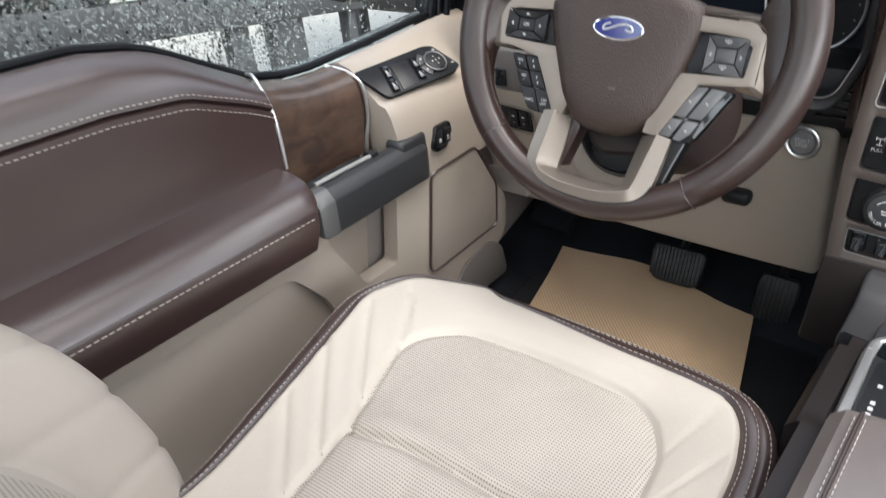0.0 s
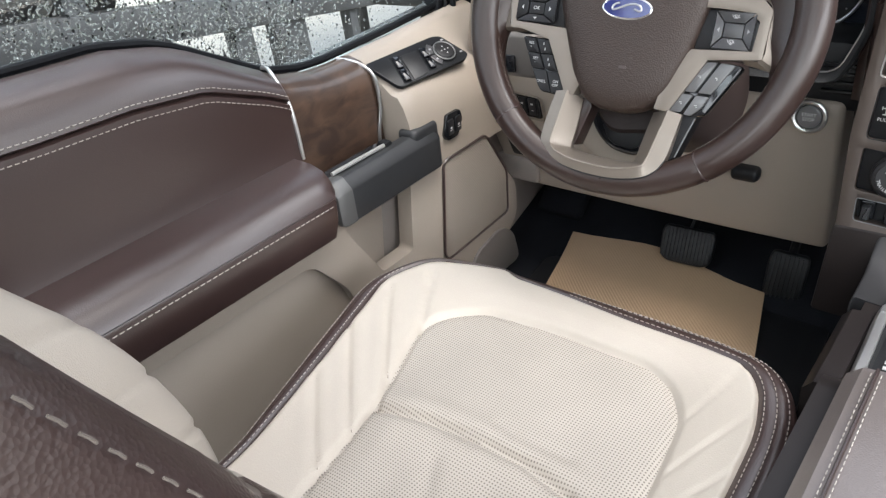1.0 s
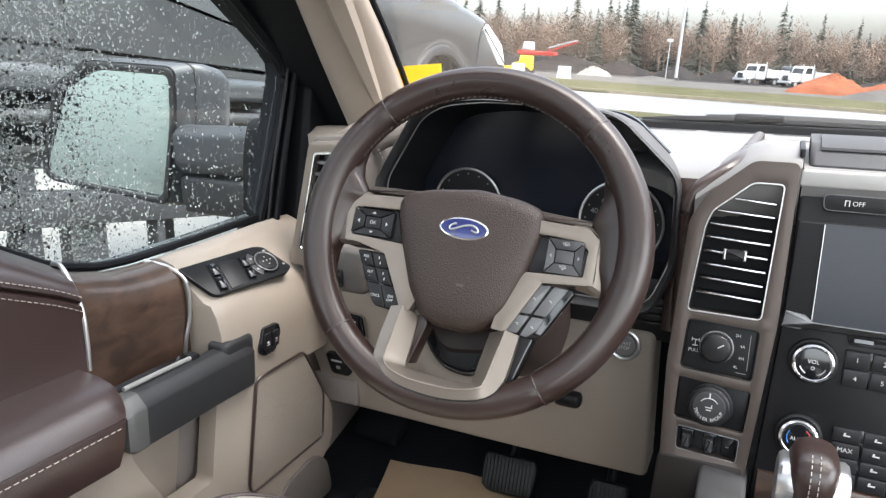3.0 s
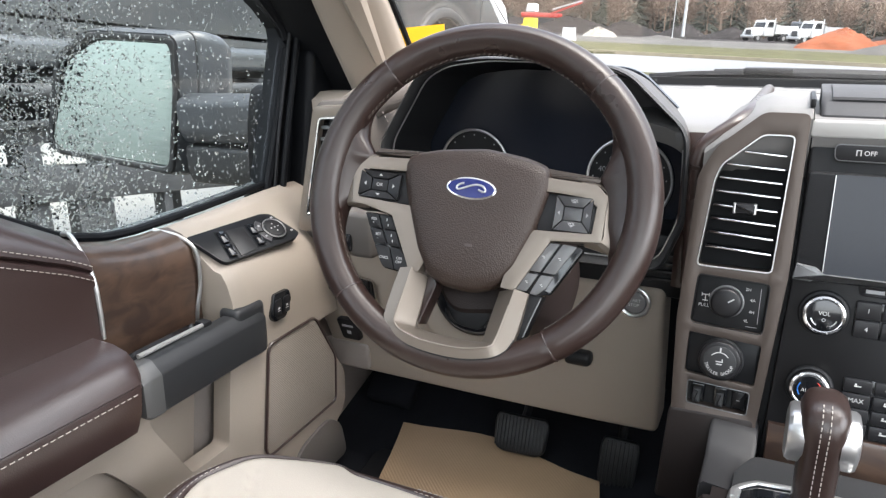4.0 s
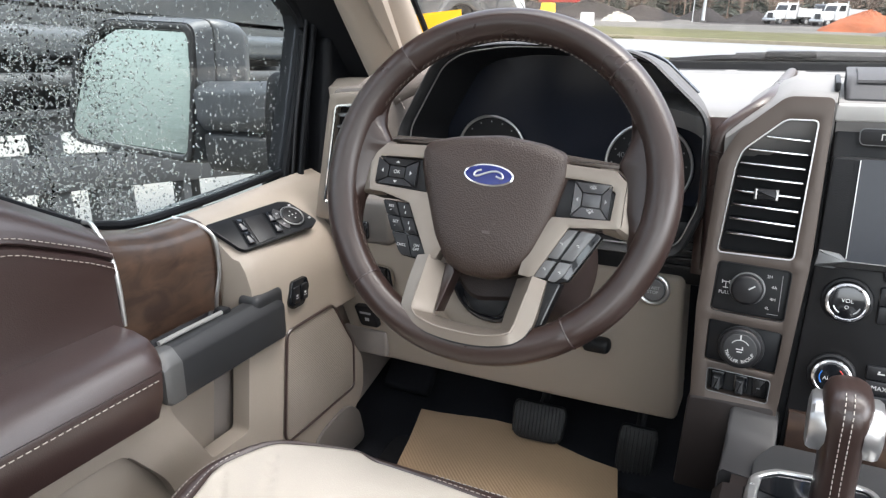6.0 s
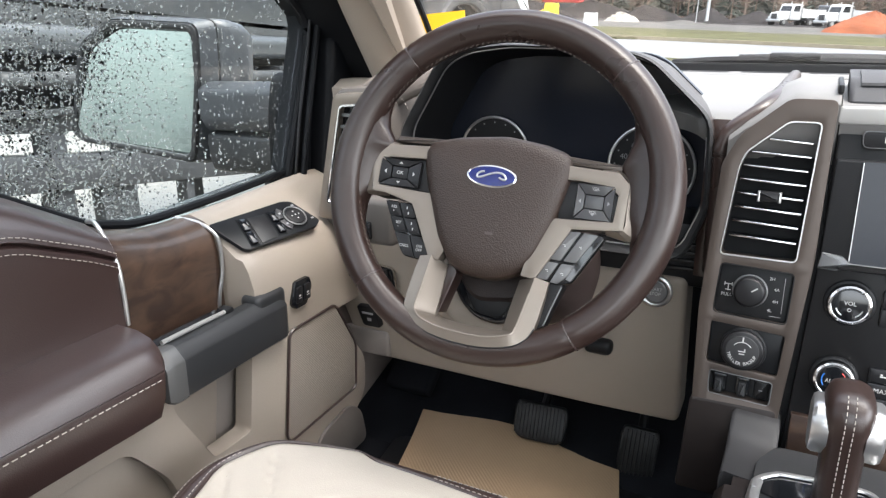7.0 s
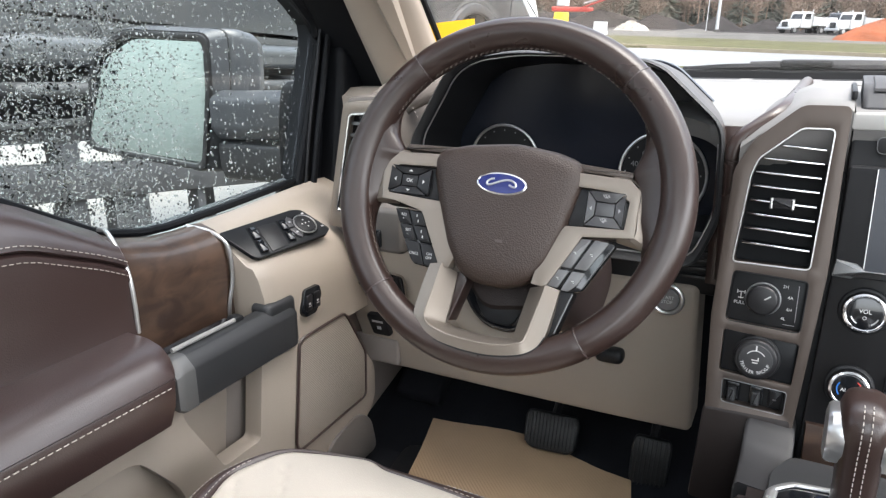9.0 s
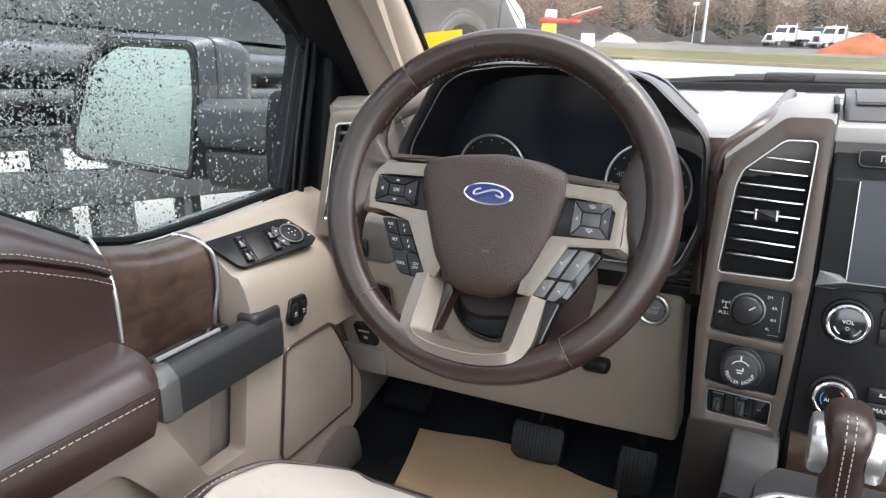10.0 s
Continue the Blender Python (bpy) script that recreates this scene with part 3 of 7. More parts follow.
        bars(shifted(DOOR, 0, 0, 0.0102), [(u, v, 0.004, 0.003), (u, v - 0.004, 0.006, 0.001)], INK, lock)
    # pull handle
    prof = [(-0.018, -0.030), (0.008, -0.033), (0.0125, -0.029), (0.0135, 0.018), (0.012, 0.021), (-0.001, 0.034), (-0.004, 0.0355), (-0.020, 0.035)]
    rings = []
    for y, dx, dz, k in ((-0.164, 0.0, 0.0, 0.97), (-0.150, 0, 0.0, 1.0), (-0.06, 0.0, 0.001, 1.0), (0.0, 0, 0.002, 1.0), (0.020, 0, 0.002, 1.0), (0.044, 0, 0.002, 1.0), (0.052, -0.003, 0.002, 0.96), (0.058, -0.012, 0.001, 0.82)):
        rings.append([(-0.338 + dx + px * k, y, 0.340 + dz + pz * k) for px, pz in prof])
    part("pull_handle", loft(rings), HANDLE, d, "charcoal pull handle")
    part("handle_end", loft([[(-0.3375 + px * 1.02 * k, y, 0.340 + pz * 1.03 * k) for px, pz in prof] for y, k in ((-0.1755, 0.72), (-0.1745, 0.84), (-0.168, 0.97), (-0.162, 1.0), (-0.147, 1.0))]), HANDLE_END, d, "grey metal-look end of the handle")
    part("handle_bracket", box((-0.352, 0.030, 0.3685), (0.038, 0.062, 0.036), 0.010, 5), HANDLE, d)
    # release lever above the handle
    part("lever_strip", tube([(-0.3560, -0.152, 0.3790), (-0.3560, -0.10, 0.3795), (-0.3560, -0.044, 0.3795)], 0.0032, 8), SILVERPAINT, d, "bright strip along the lever")
    part("release_lever", loft([[(-0.364 + a, y, z + b) for a, b in ((-0.010, -0.008), (0.006, -0.008), (0.007, 0.001), (-0.008, 0.005))] for y, z in ((-0.158, 0.374), (-0.10, 0.375), (-0.046, 0.3755), (-0.040, 0.372))]), GLOSS, d, "black release lever")
    part("lever_tip", box((-0.362, -0.036, 0.377), (0.020, 0.016, 0.012), 0.004), BLACK, d)
    part("outer_skin", box((-0.535, -0.12, 0.17), (0.03, 1.30, 0.60), 0.01), SUVLIKE, d, "silver painted outer skin")
    part("inner_shell", box((-0.425, -0.12, 0.16), (0.012, 1.28, 0.33)), TAUPE, d)
    window_switches(d)
    window(d)
    door_mirror(d)


def window_switches(d):
    a, b, c = Vector((-0.419, 0.006, 0.483)), Vector((-0.374, 0.019, 0.452)), Vector((-0.357, 0.175, 0.457))
    u = (c - b).normalized()
    n = u.cross(a - b).normalized()
    n = n if n.z > 0 else -n
    v = n.cross(u)
    m = axes(b + n * 0.003, u, v, n)
    sw = part("switch_panel", slab(rnd([(-0.0225, 0.050), (0.118, 0.0495), (0.134, 0.044), (0.1535, -0.007), (0.138, -0.0145), (0.0045, -0.0122), (-0.003, -0.007)], 0.006, 5), shifted(m, 0, 0, -0.004), 0, 0.0058, 0.0008), PIANO, d, "flush black window switch panel")
    for (x0, y0), (x1, y1) in (((0.030, 0.0415), (0.0185, -0.0110)), ((0.0845, 0.0370), (0.0745, -0.0085))):
        p, q = Vector((x0, y0, 0)), Vector((x1, y1, 0))
        t = (q - p).normalized()
        s = Vector((-t.y, t.x, 0))
        part("switch_well", slab([tuple(w.xy) for w in (p - s * 0.009, q - s * 0.009, q + s * 0.006, p + s * 0.006)], shifted(m, 0, 0, 0.0012), 0, 0.0008), SEAL, sw)
        for k in range(2):
            e0, e1 = p.lerp(q, 0.06 + 0.47 * k), p.lerp(q, 0.46 + 0.47 * k)
            key = part("window_switch", slab(rnd([tuple(w.xy) for w in (e0 - s * 0.0065, e1 - s * 0.0065, e1 + s * 0.0045, e0 + s * 0.0045)], 0.0015), shifted(m, 0, 0, 0.0016), 0, 0.0052, 0.0016), GLOSS, sw, "raised black window switch")
            part("switch_edge", tube([m @ (e0.lerp(e1, 0.35) + s * 0.0028 + Vector((0, 0, 0.0069))), m @ (e0.lerp(e1, 0.65) + s * 0.0028 + Vector((0, 0, 0.0069)))], 0.0006, 6), GUN, key)
    part("switch_plate", slab(rnd([(0.0395, 0.0385), (0.0720, 0.0365), (0.0630, -0.0085), (0.0300, -0.0100)], 0.002), shifted(m, 0, 0, 0.0012), 0, 0.0018, 0.0005), BUTTON, sw, "dark grey plate between the switches")
    c = m @ Vector((0.1150, 0.0140, 0.0012))
    part("dial_seat", disc(c, n, 0.0225, 0.0012, 36), SEAL, sw)
    dial = part("mirror_dial", disc(c, n, 0.0165, 0.0065, 32, 0.002), BUTTON, sw, "round mirror dial")
    part("dial_ring", ring(c + n * 0.0045, n, 0.0185, 0.0011), GUN, sw)
    for a0, a1 in ((128, 172), (178, 222)):
        arc = [(0.1150 + rr * math.cos(radians(t)), 0.0140 + rr * math.sin(radians(t))) for rr, ts in ((0.0205, np.linspace(a0, a1, 7)), (0.0300, np.linspace(a1, a0, 7))) for t in ts]
        part("mirror_key", slab(arc, shifted(m, 0, 0, 0.0012), 0, 0.0040, 0.0008), BUTTON_MID, sw, "grey mirror key")
        t = radians((a0 + a1) / 2)
        bars(shifted(m, 0.1150 + 0.025 * math.cos(t), 0.0140 + 0.025 * math.sin(t), 0.0053), [(0, 0, 0.004, 0.003)], DIMINK, sw)
    q = shifted(m, 0.1150, 0.0140, 0.0078)
    bars(q, [(-0.007, 0, 0.002, 0.002), (0.007, 0, 0.002, 0.002), (0, 0.007, 0.002, 0.002), (0, -0.007, 0.002, 0.002), (0, 0, 0.002, 0.002)], INK, dial)
    bars(shifted(m, 0, 0, 0.0020), [(0.1300, 0.0360, 0.005, 0.003), (0.1440, 0.0020, 0.005, 0.003)], DIMINK, sw)


def window(d):
    m = axes((-0.46, 0, 0), (0, 1, 0), (0, 0, 1), (1, 0, 0))
    # black frame round the glass: front post, upper rail
    outer = [(0.236, 0.470), (0.262, 0.55), (0.300, 0.66), (0.325, 0.745), (0.322, 0.765), (0.290, 0.795), (0.132, 0.905), (-0.05, 1.01), (-0.72, 1.06), (-0.72, 0.60), (-0.78, 0.60), (-0.78, 1.14), (0.0, 1.12), (0.24, 0.98), (0.415, 0.80), (0.50, 0.66), (0.53, 0.50), (0.53, 0.40), (0.25, 0.40)]
    bm = bmesh.new()
    slab(outer, m, -0.05, -0.005, bm=bm)
    part("window_frame", bm, SEAL, d, "black window frame")
    part("corner_cover", slab(rnd([(0.290, 0.44), (0.345, 0.735), (0.42, 0.72), (0.50, 0.60), (0.50, 0.44)], 0.02), m, -0.004, 0.03, 0.012, 3), SEAL, d, "black corner cover")
    part("corner_rib", tube(curve([(-0.452, 0.258, 0.47), (-0.452, 0.290, 0.60), (-0.453, 0.326, 0.72), (-0.455, 0.343, 0.785)], 5), 0.006, 8), SEAL, d)
    part("corner_rib", tube(curve([(-0.460, 0.247, 0.47), (-0.460, 0.277, 0.60), (-0.460, 0.313, 0.72), (-0.461, 0.330, 0.78)], 5), 0.003, 8), BLACK, d)
    part("upper_seal", tube(curve([(-0.47, 0.240, 0.49), (-0.47, 0.302, 0.66), (-0.47, 0.324, 0.745), (-0.468, 0.290, 0.792), (-0.46, 0.132, 0.905), (-0.455, -0.05, 1.01), (-0.455, -0.7, 1.06)], 5), 0.008, 8), SEAL, d)
    ys = np.linspace(-0.74, 0.25, 60)
    part("sill_seal", tube([(-0.474, y, zat(SILL, y) + 0.002) for y in ys], 0.006, 8), SEAL, d, "black rubber sill seal")
    # pane
    pane = [(y, zat(SILL, y) - 0.02) for y in np.linspace(-0.72, 0.24, 40)] + [(0.331, 0.763), (0.132, 0.905), (-0.05, 1.01), (-0.72, 1.06)]
    g = part("window_glass", slab(pane, axes((-0.488, 0, 0), (0, 1, 0), (0, 0, 1), (1, 0, 0)), 0, 0.004), GLASS, d, "clear side glass covered in raindrops")
    g.visible_shadow = False
    # wet outer belt moulding
    part("belt_moulding", tube([(-0.505, y, zat(SILL, y) - 0.004) for y in ys], 0.010, 8, flat=0.7), material("wet_black_moulding", (0.10, 0.105, 0.11), 0.18, big=30, grain=120, bump=0.8, spread=0.5), d, "wet black belt moulding")
    return g


def beads(name, at, r, tall, u, n):
    """One mesh of many flat-bottomed water beads; u runs across, z up, n out of the glass."""
    m = 7
    shape = np.array([(0.0, 0.0, 0.75)] + [(k * math.cos(2 * math.pi * i / m), k * math.sin(2 * math.pi * i / m), h) for k, h in ((0.70, 0.50), (1.0, 0.0)) for i in range(m)])
    up = np.array((0.0, 0.0, 1.0))
    v = at[:, None, :] + r[:, None, None] * (shape[None, :, 0, None] * u + tall[:, None, None] * shape[None, :, 1, None] * up + shape[None, :, 2, None] * n)
    one = [(0, 1 + (k + 1) % m, 1 + k) for k in range(m)] + [(1 + k, 1 + (k + 1) % m, 1 + m + (k + 1) % m, 1 + m + k) for k in range(m)] + [tuple(range(1 + m, 1 + 2 * m))]
    faces = [tuple(q + b for q in f) for b in range(0, len(at) * len(shape), len(shape)) for f in one]
    me = bpy.data.meshes.new(name)
    me.from_pydata(v.reshape(-1, 3).tolist(), [], faces)
    me.polygons.foreach_set("use_smooth", [True] * len(me.polygons))
    me.materials.append(WATER)
    return me


def raindrops():
    """Many water beads on the outside of the side glass, sparser towards the front."""
    rng = np.random.default_rng(4)
    n = 64000
    # most beads hang in loose vertical trails
    trail = rng.uniform(-0.45, 0.30, 260)
    y, z = np.where(rng.random(n) < 0.45, rng.choice(trail, n) + rng.normal(0, 0.0022, n), rng.uniform(-0.45, 0.30, n)), rng.uniform(0.5, 0.98, n)
    low = np.interp(np.minimum(y, 0.24), [p[0] for p in SILL], [p[1] for p in SILL]) + 0.005
    keep = (z > low) & (y < 0.235 + (z - 0.49) * 0.34) & (z < 0.905 - (y - 0.132) * 0.70)
    keep &= rng.random(n) < (0.10 + 0.90 * np.clip((0.06 - y) / 0.16, 0, 1) ** 1.3) * 0.66
    y, z = y[keep], z[keep]
    n = len(y)
    r = 0.00075 + 0.0014 * rng.random(n) ** 3
    tall = rng.uniform(0.95, 1.25, n)
    me = beads("raindrops", np.stack([np.full(n, -0.4885), y, z], 1), r, tall, np.array((0.0, 1.0, 0.0)), np.array((-1.0, 0.0, 0.0)))
    ob = tagged(new("raindrops", me), "clear raindrops on the outside of the door glass", "raindrops", kind="stuff")
    ob.visible_shadow = False


def door_mirror(d):
    arm = [(-0.738, 0.0), (-0.70, 0.0), (-0.62, 0.004), (-0.525, 0.010)]
    part("mirror_arm", loft([[(x, y + q, z + q * 0.5) for y, z in rnd([(0.338, 0.552), (0.322, 0.575), (0.320, 0.632), (0.345, 0.648), (0.42, 0.640), (0.44, 0.56)], 0.010, 3)] for x, q in arm]), HOUSING, d, "wet charcoal mirror arm")
    part("lower_arm", loft([[(x, y + q, z) for y, z in rnd([(0.345, 0.470), (0.334, 0.50), (0.334, 0.547), (0.42, 0.552), (0.43, 0.48)], 0.010, 3)] for x, q in arm]), HANDLE, d, "charcoal lower arm")
    part("arm_foot", slab(rnd([(0.300, 0.47), (0.306, 0.60), (0.322, 0.66), (0.35, 0.67), (0.44, 0.62), (0.46, 0.46)], 0.02), axes((-0.535, 0, 0), (0, 1, 0), (0, 0, 1), (1, 0, 0)), -0.02, 0.03, 0.005), SEAL, d)
    n = Vector((0.35, -0.94, 0)).normalized()
    u = Vector((0.94, 0.35, 0)).normalized()
    m = axes((-0.764, 0.320, 0.496), u, (0, 0, 1), n)
    face = rnd([(-0.006, 0.006), (0.020, 0.155), (0.024, 0.246), (-0.137, 0.2555), (-0.198, 0.215), (-0.238, 0.062), (-0.222, 0.044)], 0.020, 5)
    big = [((x + 0.10) * 1.09 - 0.10, (y - 0.13) * 1.10 + 0.13) for x, y in face]
    rings = []
    for h, k, dx in ((0.002, 1.015, 0), (-0.010, 1.04, 0.004), (-0.03, 1.06, 0.018), (-0.06, 1.05, 0.040), (-0.09, 0.99, 0.060), (-0.115, 0.88, 0.076), (-0.135, 0.70, 0.084), (-0.148, 0.42, 0.086)):
        rings.append([m @ Vector(((x + 0.10) * k - 0.10 + dx, (y - 0.13) * k + 0.13, h)) for x, y in big])
    part("mirror_housing", loft(rings[:3], caps=False), HOUSING, d, "wet charcoal mirror frame", sharp=75)
    part("mirror_cap", loft([[m @ (m.inverted() @ p * 1.0) for p in rings[2]]] + rings[3:]), HOUSING, d, "wet charcoal mirror cap", sharp=75)
    part("cap_gap", tube([p - (p - m @ Vector((-0.08, 0.13, -0.03))).normalized() * 0.0005 for p in rings[2]], 0.0022, 6, True, up=n), BLACK, d)
    part("mirror_rim", holed(big, [face], m, -0.036, 0.010, 0.003), BLACK, d)
    # the glass is turned a little towards the cab inside its frame
    g = m @ Matrix.Translation((-0.10, 0.13, -0.015)) @ Matrix.Rotation(radians(5.0), 4, "Y") @ Matrix.Rotation(radians(-4.0), 4, "X") @ Matrix.Translation((0.10, -0.13, 0))
    part("mirror_glass", slab(face, g, -0.004, 0.004), MIRROR, d, "rain-spotted mirror glass")
    part("glass_edge", tube([m @ Vector((x, y, 0.0035)) for x, y in face], 0.0014, 6, True, up=n), GUN, d)
    m = g
    # beads on the glass
    rng = np.random.default_rng(9)
    x, y = rng.uniform(-0.215, 0.012, 330), 0.035 + 0.205 * rng.random(330) ** 0.7
    keep = ((y > 0.065) | (x > -0.05)) & ((x > -0.19) | (y < 0.2))
    x, y = x[keep], y[keep]
    r = 0.0009 + 0.0017 * rng.random(len(x)) ** 3
    pts = np.array([m @ Vector((a, b, 0.004)) for a, b in zip(x, y)])
    me = beads("mirror_raindrops", pts, r, np.full(len(r), 1.15), np.array(m.to_3x3() @ Vector((1, 0, 0))), np.array(m.to_3x3() @ Vector((0, 0, 1))))
    o = tagged(new("mirror_raindrops", me), "raindrops", kind="stuff")
    o.parent = d


# ---------------------------------------------------------------- steering wheel
def ribbon(lines, smooth=6):
    """A solid bar whose section runs through the same place of each line."""
    rows = [curve(l, smooth) for l in lines]
    return loft([[r[k] for r in rows] for k in range(len(rows[0]))])


def on_wheel(pts, lift=0.0):
    return [WHEEL @ Vector((x, y, h + lift)) for x, y, h in pts]


def steering_wheel():
    w = thing("steering_wheel", "brown leather steering wheel with champagne spokes and thumb buttons", "steering wheel")
    R, r = 0.1768, 0.0176
    nn = WHEEL.to_3x3() @ Vector((0, 0, 1))

    def rim(a0, a1, k, n=48, swell=0.0):
        pts = []
        for i in range(n + 1):
            a = radians(a0 + (a1 - a0) * i / n)
            pts.append(WHEEL @ Vector((R * math.cos(a), R * math.sin(a), 0)))
        return tube(pts, lambda t: r * (k + swell * math.exp(-((t - 0.5) / 0.3) ** 2)) * (1 - 0.035 * math.exp(-(min(t, 1 - t) / 0.012) ** 2)), 24, up=nn, flat=1.06)
    seams = (-57.5, 45, 129, 220.5)
    part("rim", rim(45, 129, 1.0), BROWN_HIDE, w, "smooth brown leather rim")
    part("rim", rim(-139.5, -57.5, 0.98), BROWN_HIDE, w, "smooth brown leather rim")
    part("rim", rim(-57.5, 45, 1.0, swell=0.07), BROWN_HIDE, w, "smooth brown leather grip")
    part("rim", rim(129, 220.5, 1.0, swell=0.07), BROWN_HIDE, w, "smooth brown leather grip")
    for a in seams:
        c = WHEEL @ Vector((R * math.cos(radians(a)), R * math.sin(radians(a)), 0))
        t = WHEEL.to_3x3() @ Vector((-math.sin(radians(a)), math.cos(radians(a)), 0))
        part("seam", ring(c, t, r * 0.985, 0.0010, 24), BROWN, w)
    for a0, a1 in ((47, 127), (131, 150), (190, 219), (-56, -22), (26, 43)):
        for k, h in enumerate((0.0045, 0.0015)):
            pts = [WHEEL @ Vector(((R - r * 1.02) * math.cos(radians(a)), (R - r * 1.02) * math.sin(radians(a)), h)) for a in np.linspace(a0 + 0.6 * k, a1 + 0.6 * k, 40)]
            part("stitching", stitches(pts, 0.0032, 0.0030, 0.00035), DULLTHREAD, w, "taupe thread")
    # leather webs that flare from the rim to the spokes
    for tab in ([(-27, 0.162), (-22, 0.157), (-17, 0.150), (-8, 0.140), (4, 0.136), (12, 0.131), (16, 0.138), (22, 0.150), (28, 0.157), (34, 0.162)],
                [(146, 0.162), (151, 0.157), (156, 0.148), (160, 0.134), (163, 0.128), (168, 0.136), (176, 0.142), (184, 0.146), (189, 0.154), (195, 0.159), (200, 0.162)]):
        rows = []
        for a in np.linspace(tab[0][0], tab[-1][0], 44):
            q = float(np.interp(a, [p[0] for p in tab], [p[1] for p in tab]))
            c = Vector((math.cos(radians(a)), math.sin(radians(a)), 0))
            up = 0.0085 * min((0.1625 - q) / 0.02, 1)
            rows.append([WHEEL @ (c * rr + Vector((0, 0, h))) for rr, h in ((q + 0.002, -0.016), (q, -0.010), (q + 0.001, -0.007 + up * 0.3), (q + 0.005, -0.004 + up), (0.160, 0.003 + up * 0.5), (0.168, 0.013), (0.1768, 0.016), (0.1768, -0.015))])
        part("thumb_rest", loft(rows), BROWN_HIDE, w, "leather web between rim and spoke", sharp=70)
    # airbag cover
    hub = [(-0.086, 0.036), (-0.082, 0.043), (-0.070, 0.048), (-0.045, 0.053), (0.007, 0.056), (0.052, 0.048), (0.074, 0.040), (0.082, 0.031), (0.082, 0.012), (0.068, -0.036), (0.051, -0.074), (0.038, -0.090), (0.024, -0.098), (0.004, -0.103), (-0.027, -0.099), (-0.046, -0.088), (-0.061, -0.062), (-0.077, -0.012), (-0.085, 0.018)]
    hub = rnd(hub, 0.006, 2)
    rings = []
    for h, k in ((-0.055, 0.9), (-0.02, 1.0), (-0.006, 0.995), (0.002, 0.97), (0.007, 0.92), (0.0105, 0.80), (0.013, 0.55), (0.0138, 0.25)):
        rings.append([WHEEL @ Vector((x * k, (y + 0.02) * k - 0.02, h)) for x, y in hub])
    cover = part("airbag_cover", loft(rings), HUB, w, "grained brown airbag cover")
    bars(shifted(WHEEL, 0.0, -0.040, 0.0134) @ Matrix.Rotation(radians(-4), 4, "Z"), [(0.002, -0.013, 0.008, 0.0028)], BROWN, cover, "embossing")
    text("embossing", "AIRBAG", shifted(WHEEL, 0.0, -0.042, 0.01355) @ Matrix.Rotation(radians(-4), 4, "Z"), 0.0062, BROWN, cover)
    em = WHEEL @ Matrix.Translation((-0.002, 0.0075, 0.0128)) @ Matrix.Rotation(radians(-4), 4, "Z")
    ell = lambda a, b: [(a * math.cos(2 * math.pi * i / 40), b * math.sin(2 * math.pi * i / 40)) for i in range(40)]
    badge = part("badge", slab(ell(0.0278, 0.0122), em, -0.004, 0.0016, 0.001), CHROME, w, "oval chrome-edged badge")
    part("badge_field", slab(ell(0.0255, 0.0102), em, 0.0, 0.0022), BLUE, badge, "deep blue oval")
    pts = [em @ Vector((0.016 * math.sin(t * 2.6), 0.0035 * math.sin(t * 5.2 + 0.6) + 0.001, 0.0024)) for t in np.linspace(-1, 1, 30)]
    part("emblem", tube(pts, 0.0011, 6), SATIN, badge, "silver flourish")
    # spokes
    part("spoke_core", slab(rnd([(-0.150, 0.044), (-0.06, 0.044), (-0.06, -0.02), (-0.150, -0.018)], 0.010), WHEEL, -0.034, -0.009, 0.004), BLACK, w)
    part("spoke_core", slab(rnd([(0.150, 0.030), (0.06, 0.030), (0.06, -0.036), (0.150, -0.042)], 0.010), WHEEL, -0.034, -0.009, 0.004), BLACK, w)
    part("upper_strip", slab(rnd([(-0.1248, 0.0440), (-0.118, 0.0506), (-0.058, 0.0484), (-0.058, 0.0405)], 0.002), WHEEL, -0.020, -0.0015, 0.002), BRONZE, w, "bronze strip over the spoke")
    part("upper_strip", slab(rnd([(0.070, 0.0372), (0.1335, 0.0290), (0.1300, 0.0222), (0.070, 0.0280)], 0.002), WHEEL, -0.020, -0.0015, 0.002), BRONZE, w, "bronze strip over the spoke")
    padl = rnd([(-0.1345, -0.0062), (-0.1300, 0.0205), (-0.1248, 0.0246), (-0.060, 0.0235), (-0.060, -0.0145), (-0.0900, -0.0112)], 0.002)
    padr = rnd([(0.070, 0.0105), (0.0900, 0.0092), (0.1155, 0.0060), (0.1295, -0.0024), (0.1265, -0.0300), (0.070, -0.0300)], 0.002)
    left = rnd([(-0.1450, 0.0278), (-0.1335, 0.0395), (-0.058, 0.0385), (-0.058, 0.0240), (-0.1252, 0.0254), (-0.1306, 0.0212), (-0.1354, -0.0070), (-0.0900, -0.0120), (-0.058, -0.0155),
                (-0.045, -0.066), (-0.055, -0.0862), (-0.0665, -0.0835), (-0.0925, -0.0262), (-0.1265, -0.0158), (-0.1425, -0.0142)], 0.0012, 2)
    right = rnd([(0.068, 0.0262), (0.1290, 0.0205), (0.1405, 0.0088), (0.1378, -0.0388), (0.0862, -0.0408), (0.0530, -0.0962), (0.038, -0.0940), (0.045, -0.060), (0.068, -0.0308),
                 (0.1272, -0.0308), (0.1302, -0.0020), (0.1158, 0.0068), (0.0900, 0.0100), (0.068, 0.0112)], 0.0012, 2)
    part("spoke_trim", holed(left, [], WHEEL, -0.016, 0.0040, 0.0010), CHAMPAGNE, w, "champagne painted spoke")
    part("spoke_trim", holed(right, [], WHEEL, -0.016, 0.0040, 0.0010), CHAMPAGNE, w, "champagne painted spoke")
